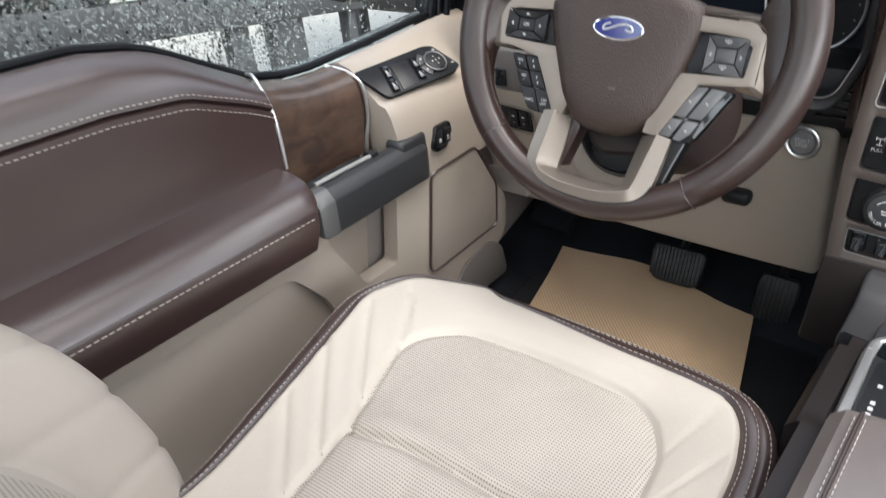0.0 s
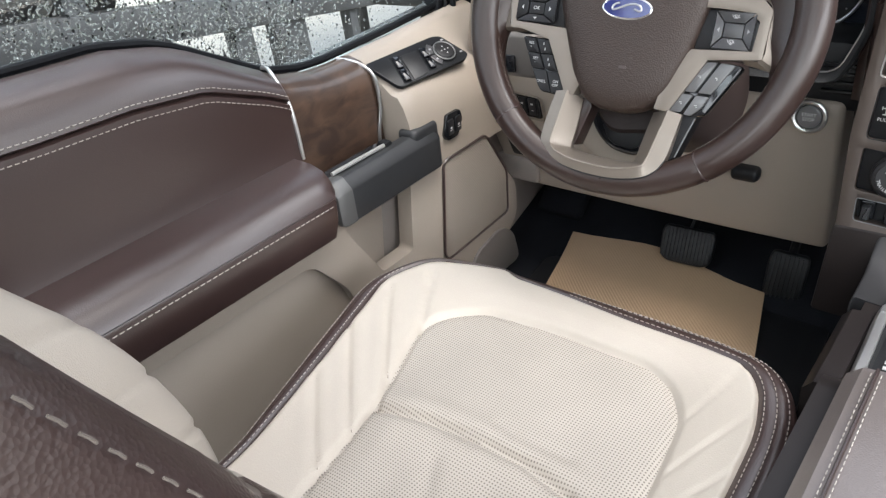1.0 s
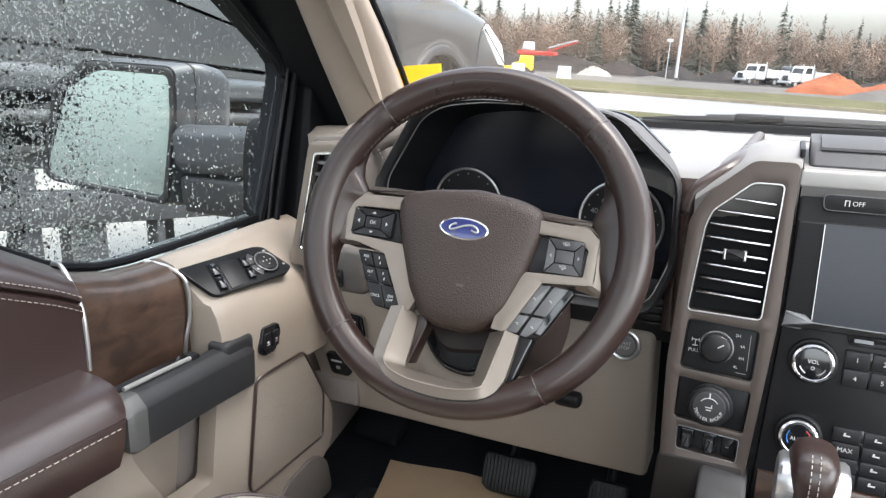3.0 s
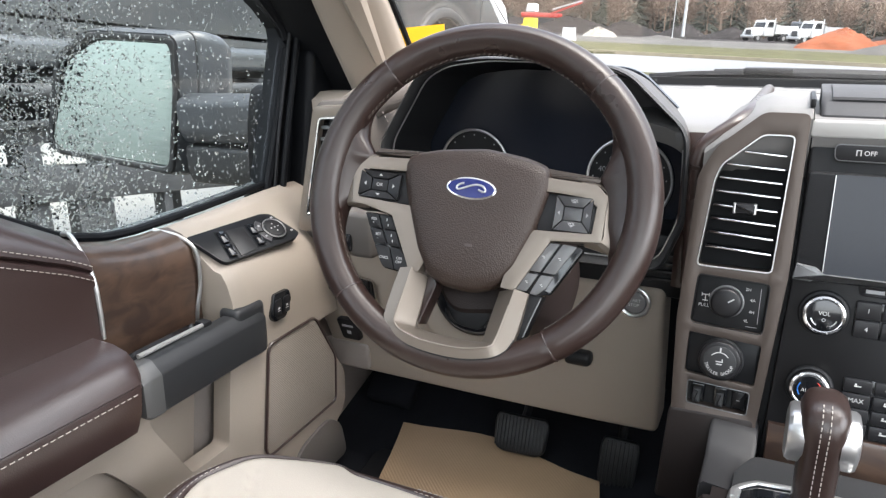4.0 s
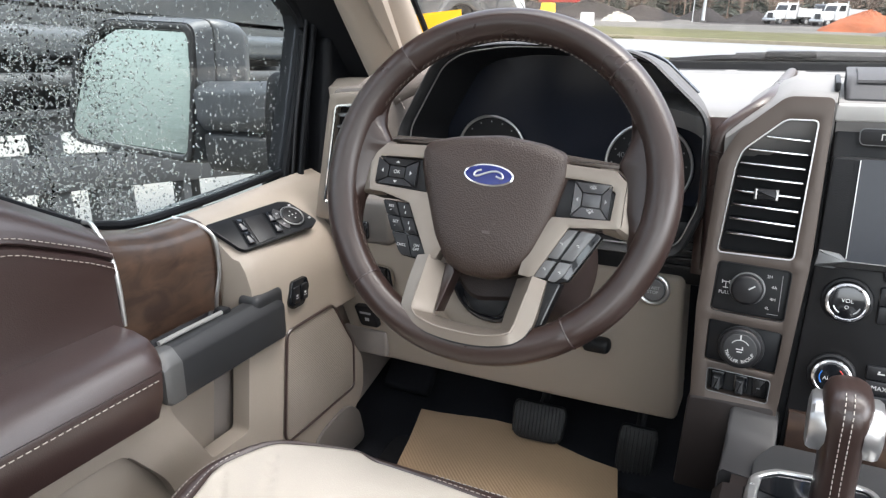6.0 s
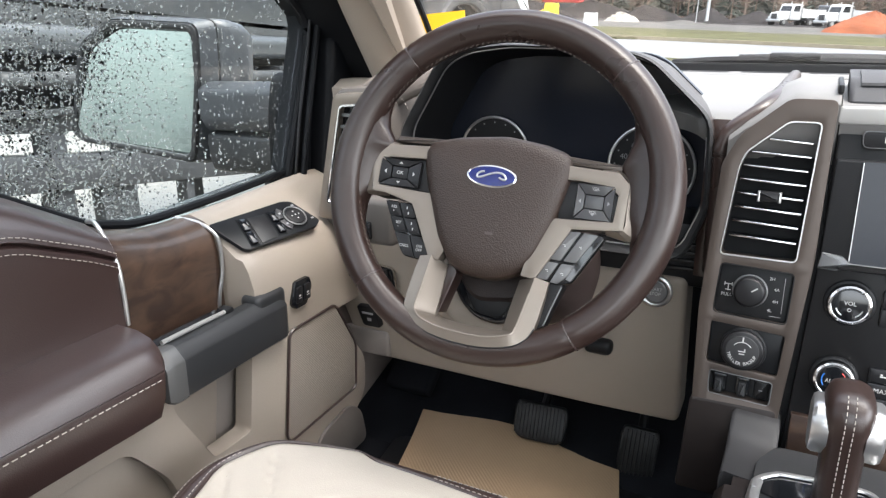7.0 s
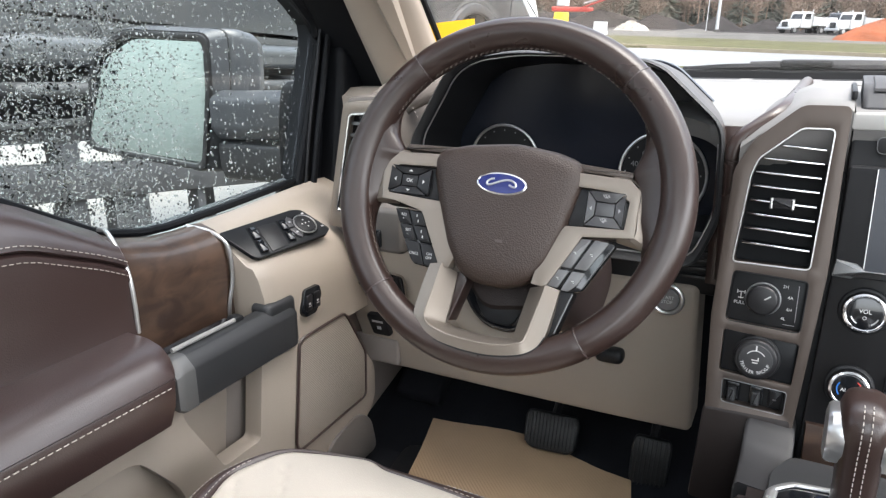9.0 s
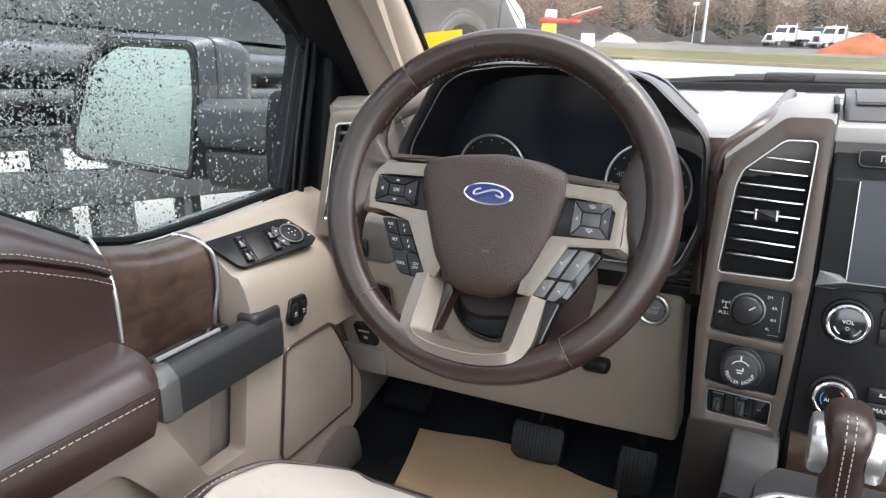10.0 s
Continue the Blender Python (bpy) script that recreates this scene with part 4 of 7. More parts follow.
    # sloping shoulders of the spokes towards the rim
    ridge = [(-0.118, 0.0390, 0.0032), (-0.1335, 0.0388, 0.0034), (-0.1445, 0.0275, 0.0036), (-0.1435, 0.006, 0.0036), (-0.1422, -0.0138, 0.0034), (-0.1265, -0.0155, 0.0026)]
    outer = [(-0.118, 0.0428, -0.003), (-0.1350, 0.0428, -0.004), (-0.1605, 0.0320, -0.0045), (-0.1640, 0.008, -0.005), (-0.1645, -0.0152, -0.006), (-0.1265, -0.0178, -0.005)]
    part("spoke_shoulder", ribbon([on_wheel(l) for l in (ridge, outer)] + [on_wheel(outer, -0.010), on_wheel(ridge, -0.014)], 3), CHAMPAGNE, w, sharp=24)
    ridge = [(0.112, 0.0218, 0.0032), (0.1290, 0.0202, 0.0034), (0.1402, 0.0088, 0.0036), (0.1395, -0.015, 0.0036), (0.1376, -0.0384, 0.0034), (0.120, -0.0392, 0.0028)]
    outer = [(0.112, 0.0245, -0.003), (0.1310, 0.0228, -0.004), (0.1590, 0.0060, -0.0045), (0.1615, -0.018, -0.005), (0.1540, -0.0482, -0.006), (0.120, -0.0428, -0.005)]
    part("spoke_shoulder", ribbon([on_wheel(l) for l in (ridge, outer)] + [on_wheel(outer, -0.010), on_wheel(ridge, -0.014)], 3), CHAMPAGNE, w, sharp=24)
    # U-shaped lower spoke: a flat outer band, a raised ridge and a steep inner wall
    outer = [(-0.0765, -0.083, 0.002), (-0.0822, -0.110, 0.006), (-0.0856, -0.138, 0.011), (-0.082, -0.1485, 0.013), (-0.069, -0.159, 0.0165), (-0.035, -0.1686, 0.0185), (0.003, -0.1722, 0.0192), (0.0355, -0.168, 0.0188), (0.052, -0.159, 0.016), (0.0597, -0.1465, 0.012), (0.0645, -0.124, 0.008), (0.0685, -0.098, 0.002)]
    ridge = [(-0.0620, -0.081, 0.006), (-0.0675, -0.111, 0.010), (-0.0720, -0.137, 0.015), (-0.0675, -0.1467, 0.017), (-0.0580, -0.152, 0.0188), (-0.036, -0.158, 0.0205), (0.005, -0.1614, 0.0215), (0.0345, -0.1565, 0.0205), (0.0405, -0.149, 0.0165), (0.0450, -0.132, 0.0125), (0.0500, -0.112, 0.0095), (0.0540, -0.094, 0.006)]
    inner = [(-0.0480, -0.090, -0.012), (-0.0513, -0.1215, -0.010), (-0.0540, -0.1435, -0.006), (-0.0508, -0.147, -0.005), (-0.041, -0.1497, -0.003), (-0.0175, -0.1528, 0.0), (0.002, -0.154, 0.001), (0.0195, -0.1538, 0.001), (0.024, -0.151, -0.001), (0.0265, -0.137, -0.005), (0.0295, -0.1205, -0.009), (0.0345, -0.098, -0.012)]
    part("lower_spoke", ribbon([on_wheel(outer), on_wheel(ridge), on_wheel(inner), on_wheel(inner, -0.010), on_wheel(outer, -0.022)], 5), CHAMPAGNE, w, "champagne U-shaped lower spoke", sharp=30)
    part("spoke_ridge", tube(curve(on_wheel([(x, y, h - 0.0004) for x, y, h in ridge[1:-1]]), 5), 0.0012, 8), CHAMPAGNE, w, "rounded champagne ridge")
    part("spoke_groove", tube(curve(on_wheel([(x * 1.004, y * 1.004, h - 0.0002) for x, y, h in outer[2:-2]]), 5), 0.0007, 6), BLACK, w)
    part("spoke_flank", slab(rnd([(-0.050, -0.088), (-0.0565, -0.143), (-0.0525, -0.143), (-0.037, -0.098), (-0.040, -0.088)], 0.002), WHEEL, -0.04, -0.013, 0.002), BROWN_HIDE, w)
    part("key_carrier", slab(rnd([(0.060, -0.096), (0.083, -0.099), (0.0665, -0.144), (0.0600, -0.149), (0.055, -0.146)], 0.003), WHEEL, -0.03, -0.004, 0.002), BLACK, w)
    part("carrier_edge", tube(curve(on_wheel([(0.081, -0.101, -0.0035), (0.0725, -0.124, -0.0035), (0.0660, -0.1435, -0.0035)]), 5), 0.0010, 6), GUN, w)
    thumb_pads(w, padl, padr)
    return w


def thumb_pads(w, padl, padr):
    left = part("thumb_pad", slab(padl, WHEEL, -0.012, -0.0015, 0.0008), BUTTON, w, "black thumb pad")
    right = part("thumb_pad", slab(padr, WHEEL, -0.012, -0.0015, 0.0008), BUTTON, w, "black thumb pad")

    def cross(pad, c, hw, hh, iw, ih, mat, turn):
        """Four trapezoid keys round a middle key."""
        g = 0.0007
        m = WHEEL @ Matrix.Translation((c[0], c[1], 0)) @ Matrix.Rotation(radians(turn), 4, "Z")
        keys = [[(-hw + g, hh), (hw - g, hh), (iw, ih + g), (-iw, ih + g)], [(-iw, -ih - g), (iw, -ih - g), (hw - g, -hh), (-hw + g, -hh)],
                [(-hw, hh - g), (-iw - g, ih), (-iw - g, -ih), (-hw, -hh + g)], [(iw + g, ih), (hw, hh - g), (hw, -hh + g), (iw + g, -ih)]]
        for k in keys:
            part("key", slab(rnd(k, 0.001, 2), m, 0.000, 0.0045, 0.0008), mat, pad)
        part("key", slab(rnd([(-iw, ih), (iw, ih), (iw, -ih), (-iw, -ih)], 0.0012, 2), m, 0.000, 0.0035, 0.0008), mat, pad)
        q = shifted(m, 0, 0, 0.0046)
        a, b = (hh + ih) / 2, (hw + iw) / 2
        bm = bmesh.new()
        for px, py, ang in ((0, a, 0), (0, -a, 180), (-b, 0, 90), (b, 0, 270)):
            slab([(-0.0025, -0.001), (0.0025, -0.001), (0, 0.0015)], q @ Matrix.Translation((px, py, 0)) @ Matrix.Rotation(radians(ang), 4, "Z"), 0, 0.0002, bm=bm)
        part("print", bm, INK if mat is BUTTON else DIMINK, pad)
        return m
    m = cross(left, (-0.1115, 0.0075), 0.0245, 0.0155, 0.0095, 0.0065, BUTTON, -4)
    text("print", "OK", shifted(m, 0, 0, 0.0037), 0.0055, INK, left)
    m = cross(right, (0.1065, -0.0115), 0.0195, 0.0185, 0.0095, 0.0070, BUTTON_MID, -3)
    text("print", "VOL", shifted(m, 0, 0.0140, 0.0047), 0.0042, INK, right)
    text("print", "VOL", shifted(m, 0, -0.0105, 0.0047), 0.0042, INK, right)
    # speed keys
    g = part("speed_keys", slab(rnd([(-0.1278, -0.0228), (-0.0930, -0.0256), (-0.0668, -0.0800), (-0.0750, -0.0885), (-0.0985, -0.0848), (-0.1040, -0.078)], 0.003), WHEEL, -0.02, -0.0035, 0.002), GLOSS, w, "black key block")
    quads = [[(-0.1262, -0.0240), (-0.1105, -0.0258), (-0.1040, -0.0418), (-0.1195, -0.0400)], [(-0.1090, -0.0258), (-0.0938, -0.0270), (-0.0875, -0.0425), (-0.1022, -0.0420)],
             [(-0.1192, -0.0408), (-0.1036, -0.0426), (-0.0968, -0.0588), (-0.1120, -0.0578)], [(-0.1018, -0.0428), (-0.0872, -0.0433), (-0.0798, -0.0612), (-0.0950, -0.0592)],
             [(-0.1112, -0.0594), (-0.0930, -0.0612), (-0.0850, -0.0855), (-0.0975, -0.0838), (-0.1025, -0.077)], [(-0.0922, -0.0612), (-0.0792, -0.0628), (-0.0682, -0.0798), (-0.0756, -0.0870), (-0.0842, -0.0856)]]
    words = ("RES\n+", "", "SET\n–", "", "CNCL", "ON\nOFF")
    for k, word in zip(quads, words):
        part("key", slab(rnd(k, 0.0012, 2), WHEEL, -0.005, 0.0, 0.0008), BUTTON, g)
        c = np.mean(k, axis=0)
        if word:
            text("print", word, shifted(WHEEL, c[0], c[1], 0.0001) @ Matrix.Rotation(radians(-4), 4, "Z"), 0.0043, INK, g)
        else:
            bars(shifted(WHEEL, c[0], c[1], 0.0001), [(-0.001, 0.003, 0.0010, 0.003), (0.001, -0.003, 0.0010, 0.003)], INK, g)
    # voice and phone keys
    g = part("phone_keys", slab(rnd([(0.0810, -0.0410), (0.1165, -0.0440), (0.120, -0.0475), (0.0900, -0.0965), (0.0768, -0.1002), (0.0520, -0.0965)], 0.003), WHEEL, -0.02, -0.0035, 0.002), GLOSS, w, "black key block")
    quads = [[(0.0822, -0.0425), (0.0960, -0.0425), (0.0775, -0.0742), (0.0636, -0.0732)], [(0.0990, -0.0428), (0.1140, -0.0448), (0.0935, -0.0752), (0.0803, -0.0744)],
             [(0.0622, -0.0757), (0.0762, -0.0767), (0.0652, -0.0955), (0.0540, -0.0945)], [(0.0790, -0.0769), (0.0925, -0.0778), (0.0855, -0.0905), (0.0765, -0.0985), (0.0685, -0.0975)]]
    for i, k in enumerate(quads):
        # the reflection on these keys is put into their pale colour
        part("key", slab(rnd(k, 0.0015, 2), WHEEL, -0.005, 0.0005, 0.001), BUTTON_LIT, g)
        c = np.mean(k, axis=0)
        bars(shifted(WHEEL, c[0], c[1], 0.0006), [(0, 0.001, 0.0026, 0.0007), (0.001, -0.0006, 0.0014, 0.0007)], INK, g)


# ---------------------------------------------------------------- dashboard
def dashboard():
    d = thing("dashboard", "tan and brown dashboard with bronze trim and black controls", "dashboard")
    # top skin: a long profile swept across the cab
    rows = []
    for x in np.linspace(0.05, 1.24, 30):
        rows.append([(x, 0.33, 0.60), (x, 0.335, 0.650), (x, 0.36, 0.657), (x, 0.553, 0.661), (x, 0.556, 0.6585), (x, 0.77, 0.6545), (x, 0.77, 0.56)])
    part("dash_top", loft(rows), DASHSKIN, d, "grey grained dash top")
    part("defrost_strip", slab(rnd([(0.06, -0.085), (0.62, -0.085), (0.62, 0.07), (0.06, 0.07)], 0.01), axes((0, 0.66, 0.6566), (1, 0, 0), (0, 1, -0.019), (0, 0.019, 1)), -0.002, 0.0030, 0.001), WORNSKIN, d, "worn grey strip at the foot of the windscreen")
    for k in range(5):
        part("defrost_slot", slab(rnd([(-0.045, -0.006), (0.045, -0.006), (0.045, 0.006), (-0.045, 0.006)], 0.004), axes((0.13 + 0.11 * k, 0.70, 0.6590), (1, 0, 0), (0, 1, -0.019), (0, 0.019, 1)), 0, 0.0008), BLACK, d)
    rows = []
    for x in np.linspace(-0.46, 0.06, 14):
        rows.append([(x, 0.34, 0.50), (x, 0.335, 0.645), (x, 0.36, 0.658), (x, 0.50, 0.656), (x, 0.77, 0.645), (x, 0.77, 0.50)])
    part("dash_top_left", loft(rows), TAN, d, "tan dash skin beside the pillar")
    # padded end beside the left vent, with a stitched seam
    rows = []
    for x, y, z, q in ((-0.300, 0.255, 0.618, 0.010), (-0.285, 0.250, 0.640, 0.014), (-0.262, 0.252, 0.655, 0.016), (-0.235, 0.262, 0.668, 0.016), (-0.205, 0.285, 0.684, 0.014)):
        rows.append([Vector((x, y, z)) + Vector((0.4, -0.7, 0.6)).normalized() * q * math.cos(t) + Vector((0.75, 0.2, -0.62)).normalized() * 0.030 * math.sin(t) for t in (2 * math.pi * k / 14 for k in range(14))])
    part("side_roll", loft(rows), TAUPE, d, "padded taupe end of the dash", sharp=70)
    part("stitching", stitches([Vector(p) for p in ((-0.272, 0.232, 0.650), (-0.250, 0.238, 0.652), (-0.236, 0.248, 0.640), (-0.228, 0.252, 0.622))], 0.004, 0.003, 0.0005), THREAD, d)
    # hood over the dials
    lip = rnd([(-0.205, 0.46), (-0.212, 0.60), (-0.150, 0.700), (-0.115, 0.718), (-0.05, 0.726), (0.034, 0.724), (0.126, 0.716), (0.150, 0.706), (0.222, 0.640), (0.226, 0.527), (0.20, 0.46)], 0.02, 4)
    cx, cz = 0.008, 0.60

    def contour(k, y, dz=0.0):
        return [Vector((cx + (x - cx) * k, y, cz + (z - cz) * k + dz)) for x, z in lip]
    rings = [contour(0.90, 0.315, -0.01), contour(0.93, 0.26), contour(0.955, 0.205), contour(0.965, 0.192), contour(0.980, 0.188), contour(0.995, 0.192), contour(0.998, 0.205), contour(0.985, 0.25, -0.003), contour(0.955, 0.318, -0.008), contour(0.80, 0.40, -0.04), contour(0.6, 0.50, -0.08)]
    part("dial_hood", loft(rings[5:], caps=False), HOODSKIN, d, "dark brown hood over the dials")
    part("hood_lip", loft(rings[2:6], caps=False), GREY, d, "dark grey lip of the dial hood")
    part("hood_lining", loft(rings[:3], caps=False), BLACK, d, "black lining of the dial hood")
    part("hood_trim", tube(contour(0.950, 0.214), 0.0016, 6, True, up=(0, 1, 0)), SATIN, d)
    face = part("dial_glass", slab([(p.x, p.z) for p in contour(0.93, 0)], axes((0, 0.318, 0), (1, 0, 0), (0, 0, 1), (0, -1, 0)), -0.012, 0.0), DIALGLASS, d, "switched-off black instrument display")
    F = axes((0, 0.3165, 0), (1, 0, 0), (0, 0, 1), (0, -1, 0))
    for gx, gz, gr in ((-0.112, 0.556, 0.056), (0.128, 0.552, 0.060)):
        c = Vector((gx, 0.316, gz))
        g = part("dial", disc(c, (0, -1, 0), gr - 0.002, 0.003, 40), BLACK, face, "unlit round dial")
        part("dial_ring", ring(c + Vector((0, -0.003, 0)), (0, -1, 0), gr, 0.0022, 48), SATIN, face)
        rows = []
        for i in range(13):
            a = radians(220 - 260 * i / 12)
            rows.append((gx + (gr - 0.008) * math.cos(a), gz + (gr - 0.008) * math.sin(a), 0.002, 0.002))
        bars(shifted(F, 0, 0, 0.0035), rows, DIMINK, face)
    for word, u, v in (("40", 0.089, 0.566), ("60", 0.104, 0.582), ("80", 0.126, 0.590)):
        text("print", word, shifted(F, u, v, 0.0038), 0.011, DIMINK, face)
    # flat pad between hood and centre stack; its front turns down as a brown cheek
    pad = [((0.214, 0.203, 0.630), (0.236, 0.201, 0.630)), ((0.194, 0.212, 0.6400), (0.250, 0.208, 0.6395)), ((0.150, 0.24, 0.647), (0.270, 0.235, 0.647)), ((0.100, 0.31, 0.653), (0.279, 0.31, 0.654)), ((0.040, 0.42, 0.658), (0.284, 0.42, 0.658)), ((0.02, 0.553, 0.6625), (0.288, 0.553, 0.6625))]
    lines = [curve([p[0] for p in pad], 6), curve([p[1] for p in pad], 6)]
    rows = []
    for p0, p1 in zip(*lines):
        k = [p0.lerp(p1, t) + Vector((0, 0, 0.0012 * math.sin(t * math.pi))) for t in (0, 0.25, 0.5, 0.75, 1)]
        rows.append(k + [p1 + Vector((0, 0.012, -0.022)), p0 + Vector((0, 0.012, -0.022))])
    part("dash_pad", loft(rows), PADSKIN, d, "smooth pale grey dash pad", sharp=60)
    cheek = [((0.212, 0.206, 0.44), (0.234, 0.202, 0.44)), ((0.213, 0.204, 0.52), (0.235, 0.200, 0.52)), ((0.214, 0.202, 0.60), (0.236, 0.199, 0.60)), ((0.215, 0.203, 0.622), (0.238, 0.200, 0.624)), ((0.206, 0.208, 0.6375), (0.248, 0.2055, 0.6385))]
    rows = []
    for p0, p1 in zip(curve([c[0] for c in cheek], 6), curve([c[1] for c in cheek], 6)):
        k = [p0.lerp(p1, t) + Vector((0, -0.003, 0.001)) * math.sin(t * math.pi) for t in (0, 0.25, 0.5, 0.75, 1)]
        rows.append(k + [p1 + Vector((0, 0.02, -0.006)), p0 + Vector((0, 0.02, -0.006))])
    part("hood_cheek", loft(rows), BROWN_HIDE, d, "brown cheek beside the dials", sharp=60)
    for k in (0, 1):
        part("stitching", stitches(curve([(0.2125, 0.2035 - 0.001 * k, 0.627 - 0.004 * k), (0.228, 0.203, 0.634 - 0.004 * k), (0.246, 0.205, 0.6395 - 0.004 * k), (0.262, 0.221, 0.6465 - 0.003 * k)], 5), 0.0035, 0.0028, 0.0004), DULLTHREAD, d)
    part("dash_roll", tube(curve([(0.234, 0.200, 0.45), (0.233, 0.198, 0.52), (0.232, 0.196, 0.58), (0.232, 0.196, 0.608), (0.240, 0.199, 0.626), (0.256, 0.207, 0.640), (0.273, 0.222, 0.653), (0.281, 0.255, 0.660), (0.285, 0.33, 0.664), (0.287, 0.42, 0.666), (0.288, 0.55, 0.666)], 8), lambda t: 0.0105 - 0.002 * t * t, 12), BROWN_HIDE, d, "padded brown leather roll")
    part("lower_black", box((0.0, 0.285, 0.455), (0.48, 0.10, 0.09), 0.01), BLACK, d, "black panel behind the wheel")
    for i in range(4):
        part("black_slat", box((0.196, 0.232, 0.438 + 0.011 * i), (0.05, 0.006, 0.005), 0.001), BUTTON, d)
    # knee panel
    knee = rnd(kn((-0.384, 0.420), (-0.300, 0.424), (-0.2, 0.424), (0.204, 0.424), (0.204, 0.186), (0.075, 0.183), (-0.109, 0.182), (-0.300, 0.183), (-0.352, 0.188), (-0.388, 0.33)), 0.012)
    part("knee_panel", slab(knee, KNEE, -0.05, 0.0, 0.008, 3), TAN, d, "tan knee panel")
    part("knee_return", box((-0.07, 0.345, 0.197), (0.53, 0.10, 0.010), 0.004), BLACK, d)
    # round start button
    c = KNEE @ Vector((0.1645, (0.4025 - 0.42) * 1.0127, 0.0))
    nrm = KNEE.to_3x3() @ Vector((0, 0.25, 1))
    sb = part("start_button", disc(c, nrm, 0.0160, 0.011, 32, 0.003), BUTTON_LIT, d, "round silver-grey engine start button")
    part("start_ring", ring(c + nrm * 0.008, nrm, 0.0192, 0.0030, 44), SATIN, sb, "chrome ring")
    mb = axes(c + nrm * 0.0113, (1, 0, 0), Vector(nrm).cross(Vector((1, 0, 0))), nrm)
    text("print", "START\nSTOP", mb, 0.0062, INK, sb)
    # lever under the column
    part("hood_release", box((0.088, 0.240, 0.300), (0.040, 0.024, 0.022), 0.008, 3), BLACK, d, "black tilt lever")
    # switch groups left of the column
    lp = part("lamp_switch", slab(rnd(kn((-0.366, 0.377), (-0.258, 0.368), (-0.256, 0.330), (-0.368, 0.336)), 0.008), KNEE, 0.0, 0.006, 0.002), GLOSS, d, "black lamp switch panel")
    part("panel_rim", tube([KNEE @ Vector((p[0], p[1], 0.0055)) for p in rnd(kn((-0.369, 0.380), (-0.255, 0.371), (-0.253, 0.327), (-0.371, 0.333)), 0.008)], 0.0018, 6, True, up=(0, 1, 0)), CHAMPAGNE, lp)
    part("lamp_knob", disc(KNEE @ Vector((-0.335, -0.062, 0.006)), KNEE.to_3x3() @ Vector((0, 0, 1)), 0.013, 0.010, 24, 0.003), BUTTON, lp)
    for u in (-0.292, -0.272):
        part("key", slab(rnd([(u - 0.008, -0.083), (u + 0.008, -0.083), (u + 0.008, -0.052), (u - 0.008, -0.052)], 0.002), KNEE, 0.006, 0.009, 0.001), BUTTON, lp)
        bars(shifted(KNEE, u, -0.066, 0.0092), [(0, 0.004, 0.005, 0.003), (0, -0.008, 0.004, 0.001)], INK, lp)
    pb = part("brake_release", slab(rnd(kn((-0.340, 0.288), (-0.300, 0.291), (-0.294, 0.250), (-0.330, 0.250)), 0.006), KNEE, 0.0, 0.010, 0.003), BUTTON, d, "black parking brake release")
    bars(shifted(KNEE, -0.317, -0.145, 0.0102), [(0, 0, 0.022, 0.004), (0.002, -0.012, 0.008, 0.006)], DIMINK, pb)
    part("lower_left_lip", box((-0.33, 0.262, 0.215), (0.09, 0.012, 0.05), 0.006, 3), TAUPE, d)
    # column shroud and stalks
    sh = [[WHEEL @ Vector((x * k, y * k - 0.01, h)) for x, y in rnd([(-0.065, 0.045), (0.065, 0.045), (0.085, -0.05), (0.07, -0.115), (-0.03, -0.125), (-0.075, -0.05)], 0.02)] for h, k in ((-0.050, 0.9), (-0.065, 1.0), (-0.22, 1.15))]
    col = part("column_shroud", loft(sh), SHROUD, d, "dark brown column shroud")
    part("column_collar", slab(rnd([(-0.060, -0.085), (-0.050, -0.122), (-0.026, -0.146), (0.010, -0.152), (0.030, -0.130), (0.05, -0.085)], 0.016), WHEEL, -0.12, -0.058, 0.006, 3), GLOSS, d, "black column collar")
    part("collar_tray", slab(rnd([(-0.040, -0.112), (-0.024, -0.139), (0.008, -0.144), (0.024, -0.112)], 0.010), WHEEL, -0.06, -0.0555, 0.002), BLACK, d)
    part("column_cover", slab(rnd([(-0.085, -0.07), (-0.078, -0.13), (-0.046, -0.165), (0.014, -0.166), (0.04, -0.14), (0.03, -0.08)], 0.022), WHEEL, -0.16, -0.070, 0.008, 3), TAN, d, "tan lower column cover")
    part("ledge_block", box((-0.203, 0.138, 0.486), (0.060, 0.07, 0.066), 0.008, 3), POD, d, "dark taupe block with a small key")
    part("ledge_key", slab(rnd([(-0.226, 0.462), (-0.207, 0.462), (-0.207, 0.487), (-0.226, 0.487)], 0.003), axes((0, 0.1025, 0), (1, 0, 0), (0, 0, 1), (0, -1, 0)), 0, 0.003, 0.001), GLOSS, d)
    part("stalk", tube([WHEEL @ Vector(p) for p in ((-0.06, -0.02, -0.07), (-0.12, -0.01, -0.06), (-0.20, 0.0, -0.045))], lambda t: 0.009 - 0.003 * t, 10), BLACK, d, "black stalk")
    left_vent(d)
    return d


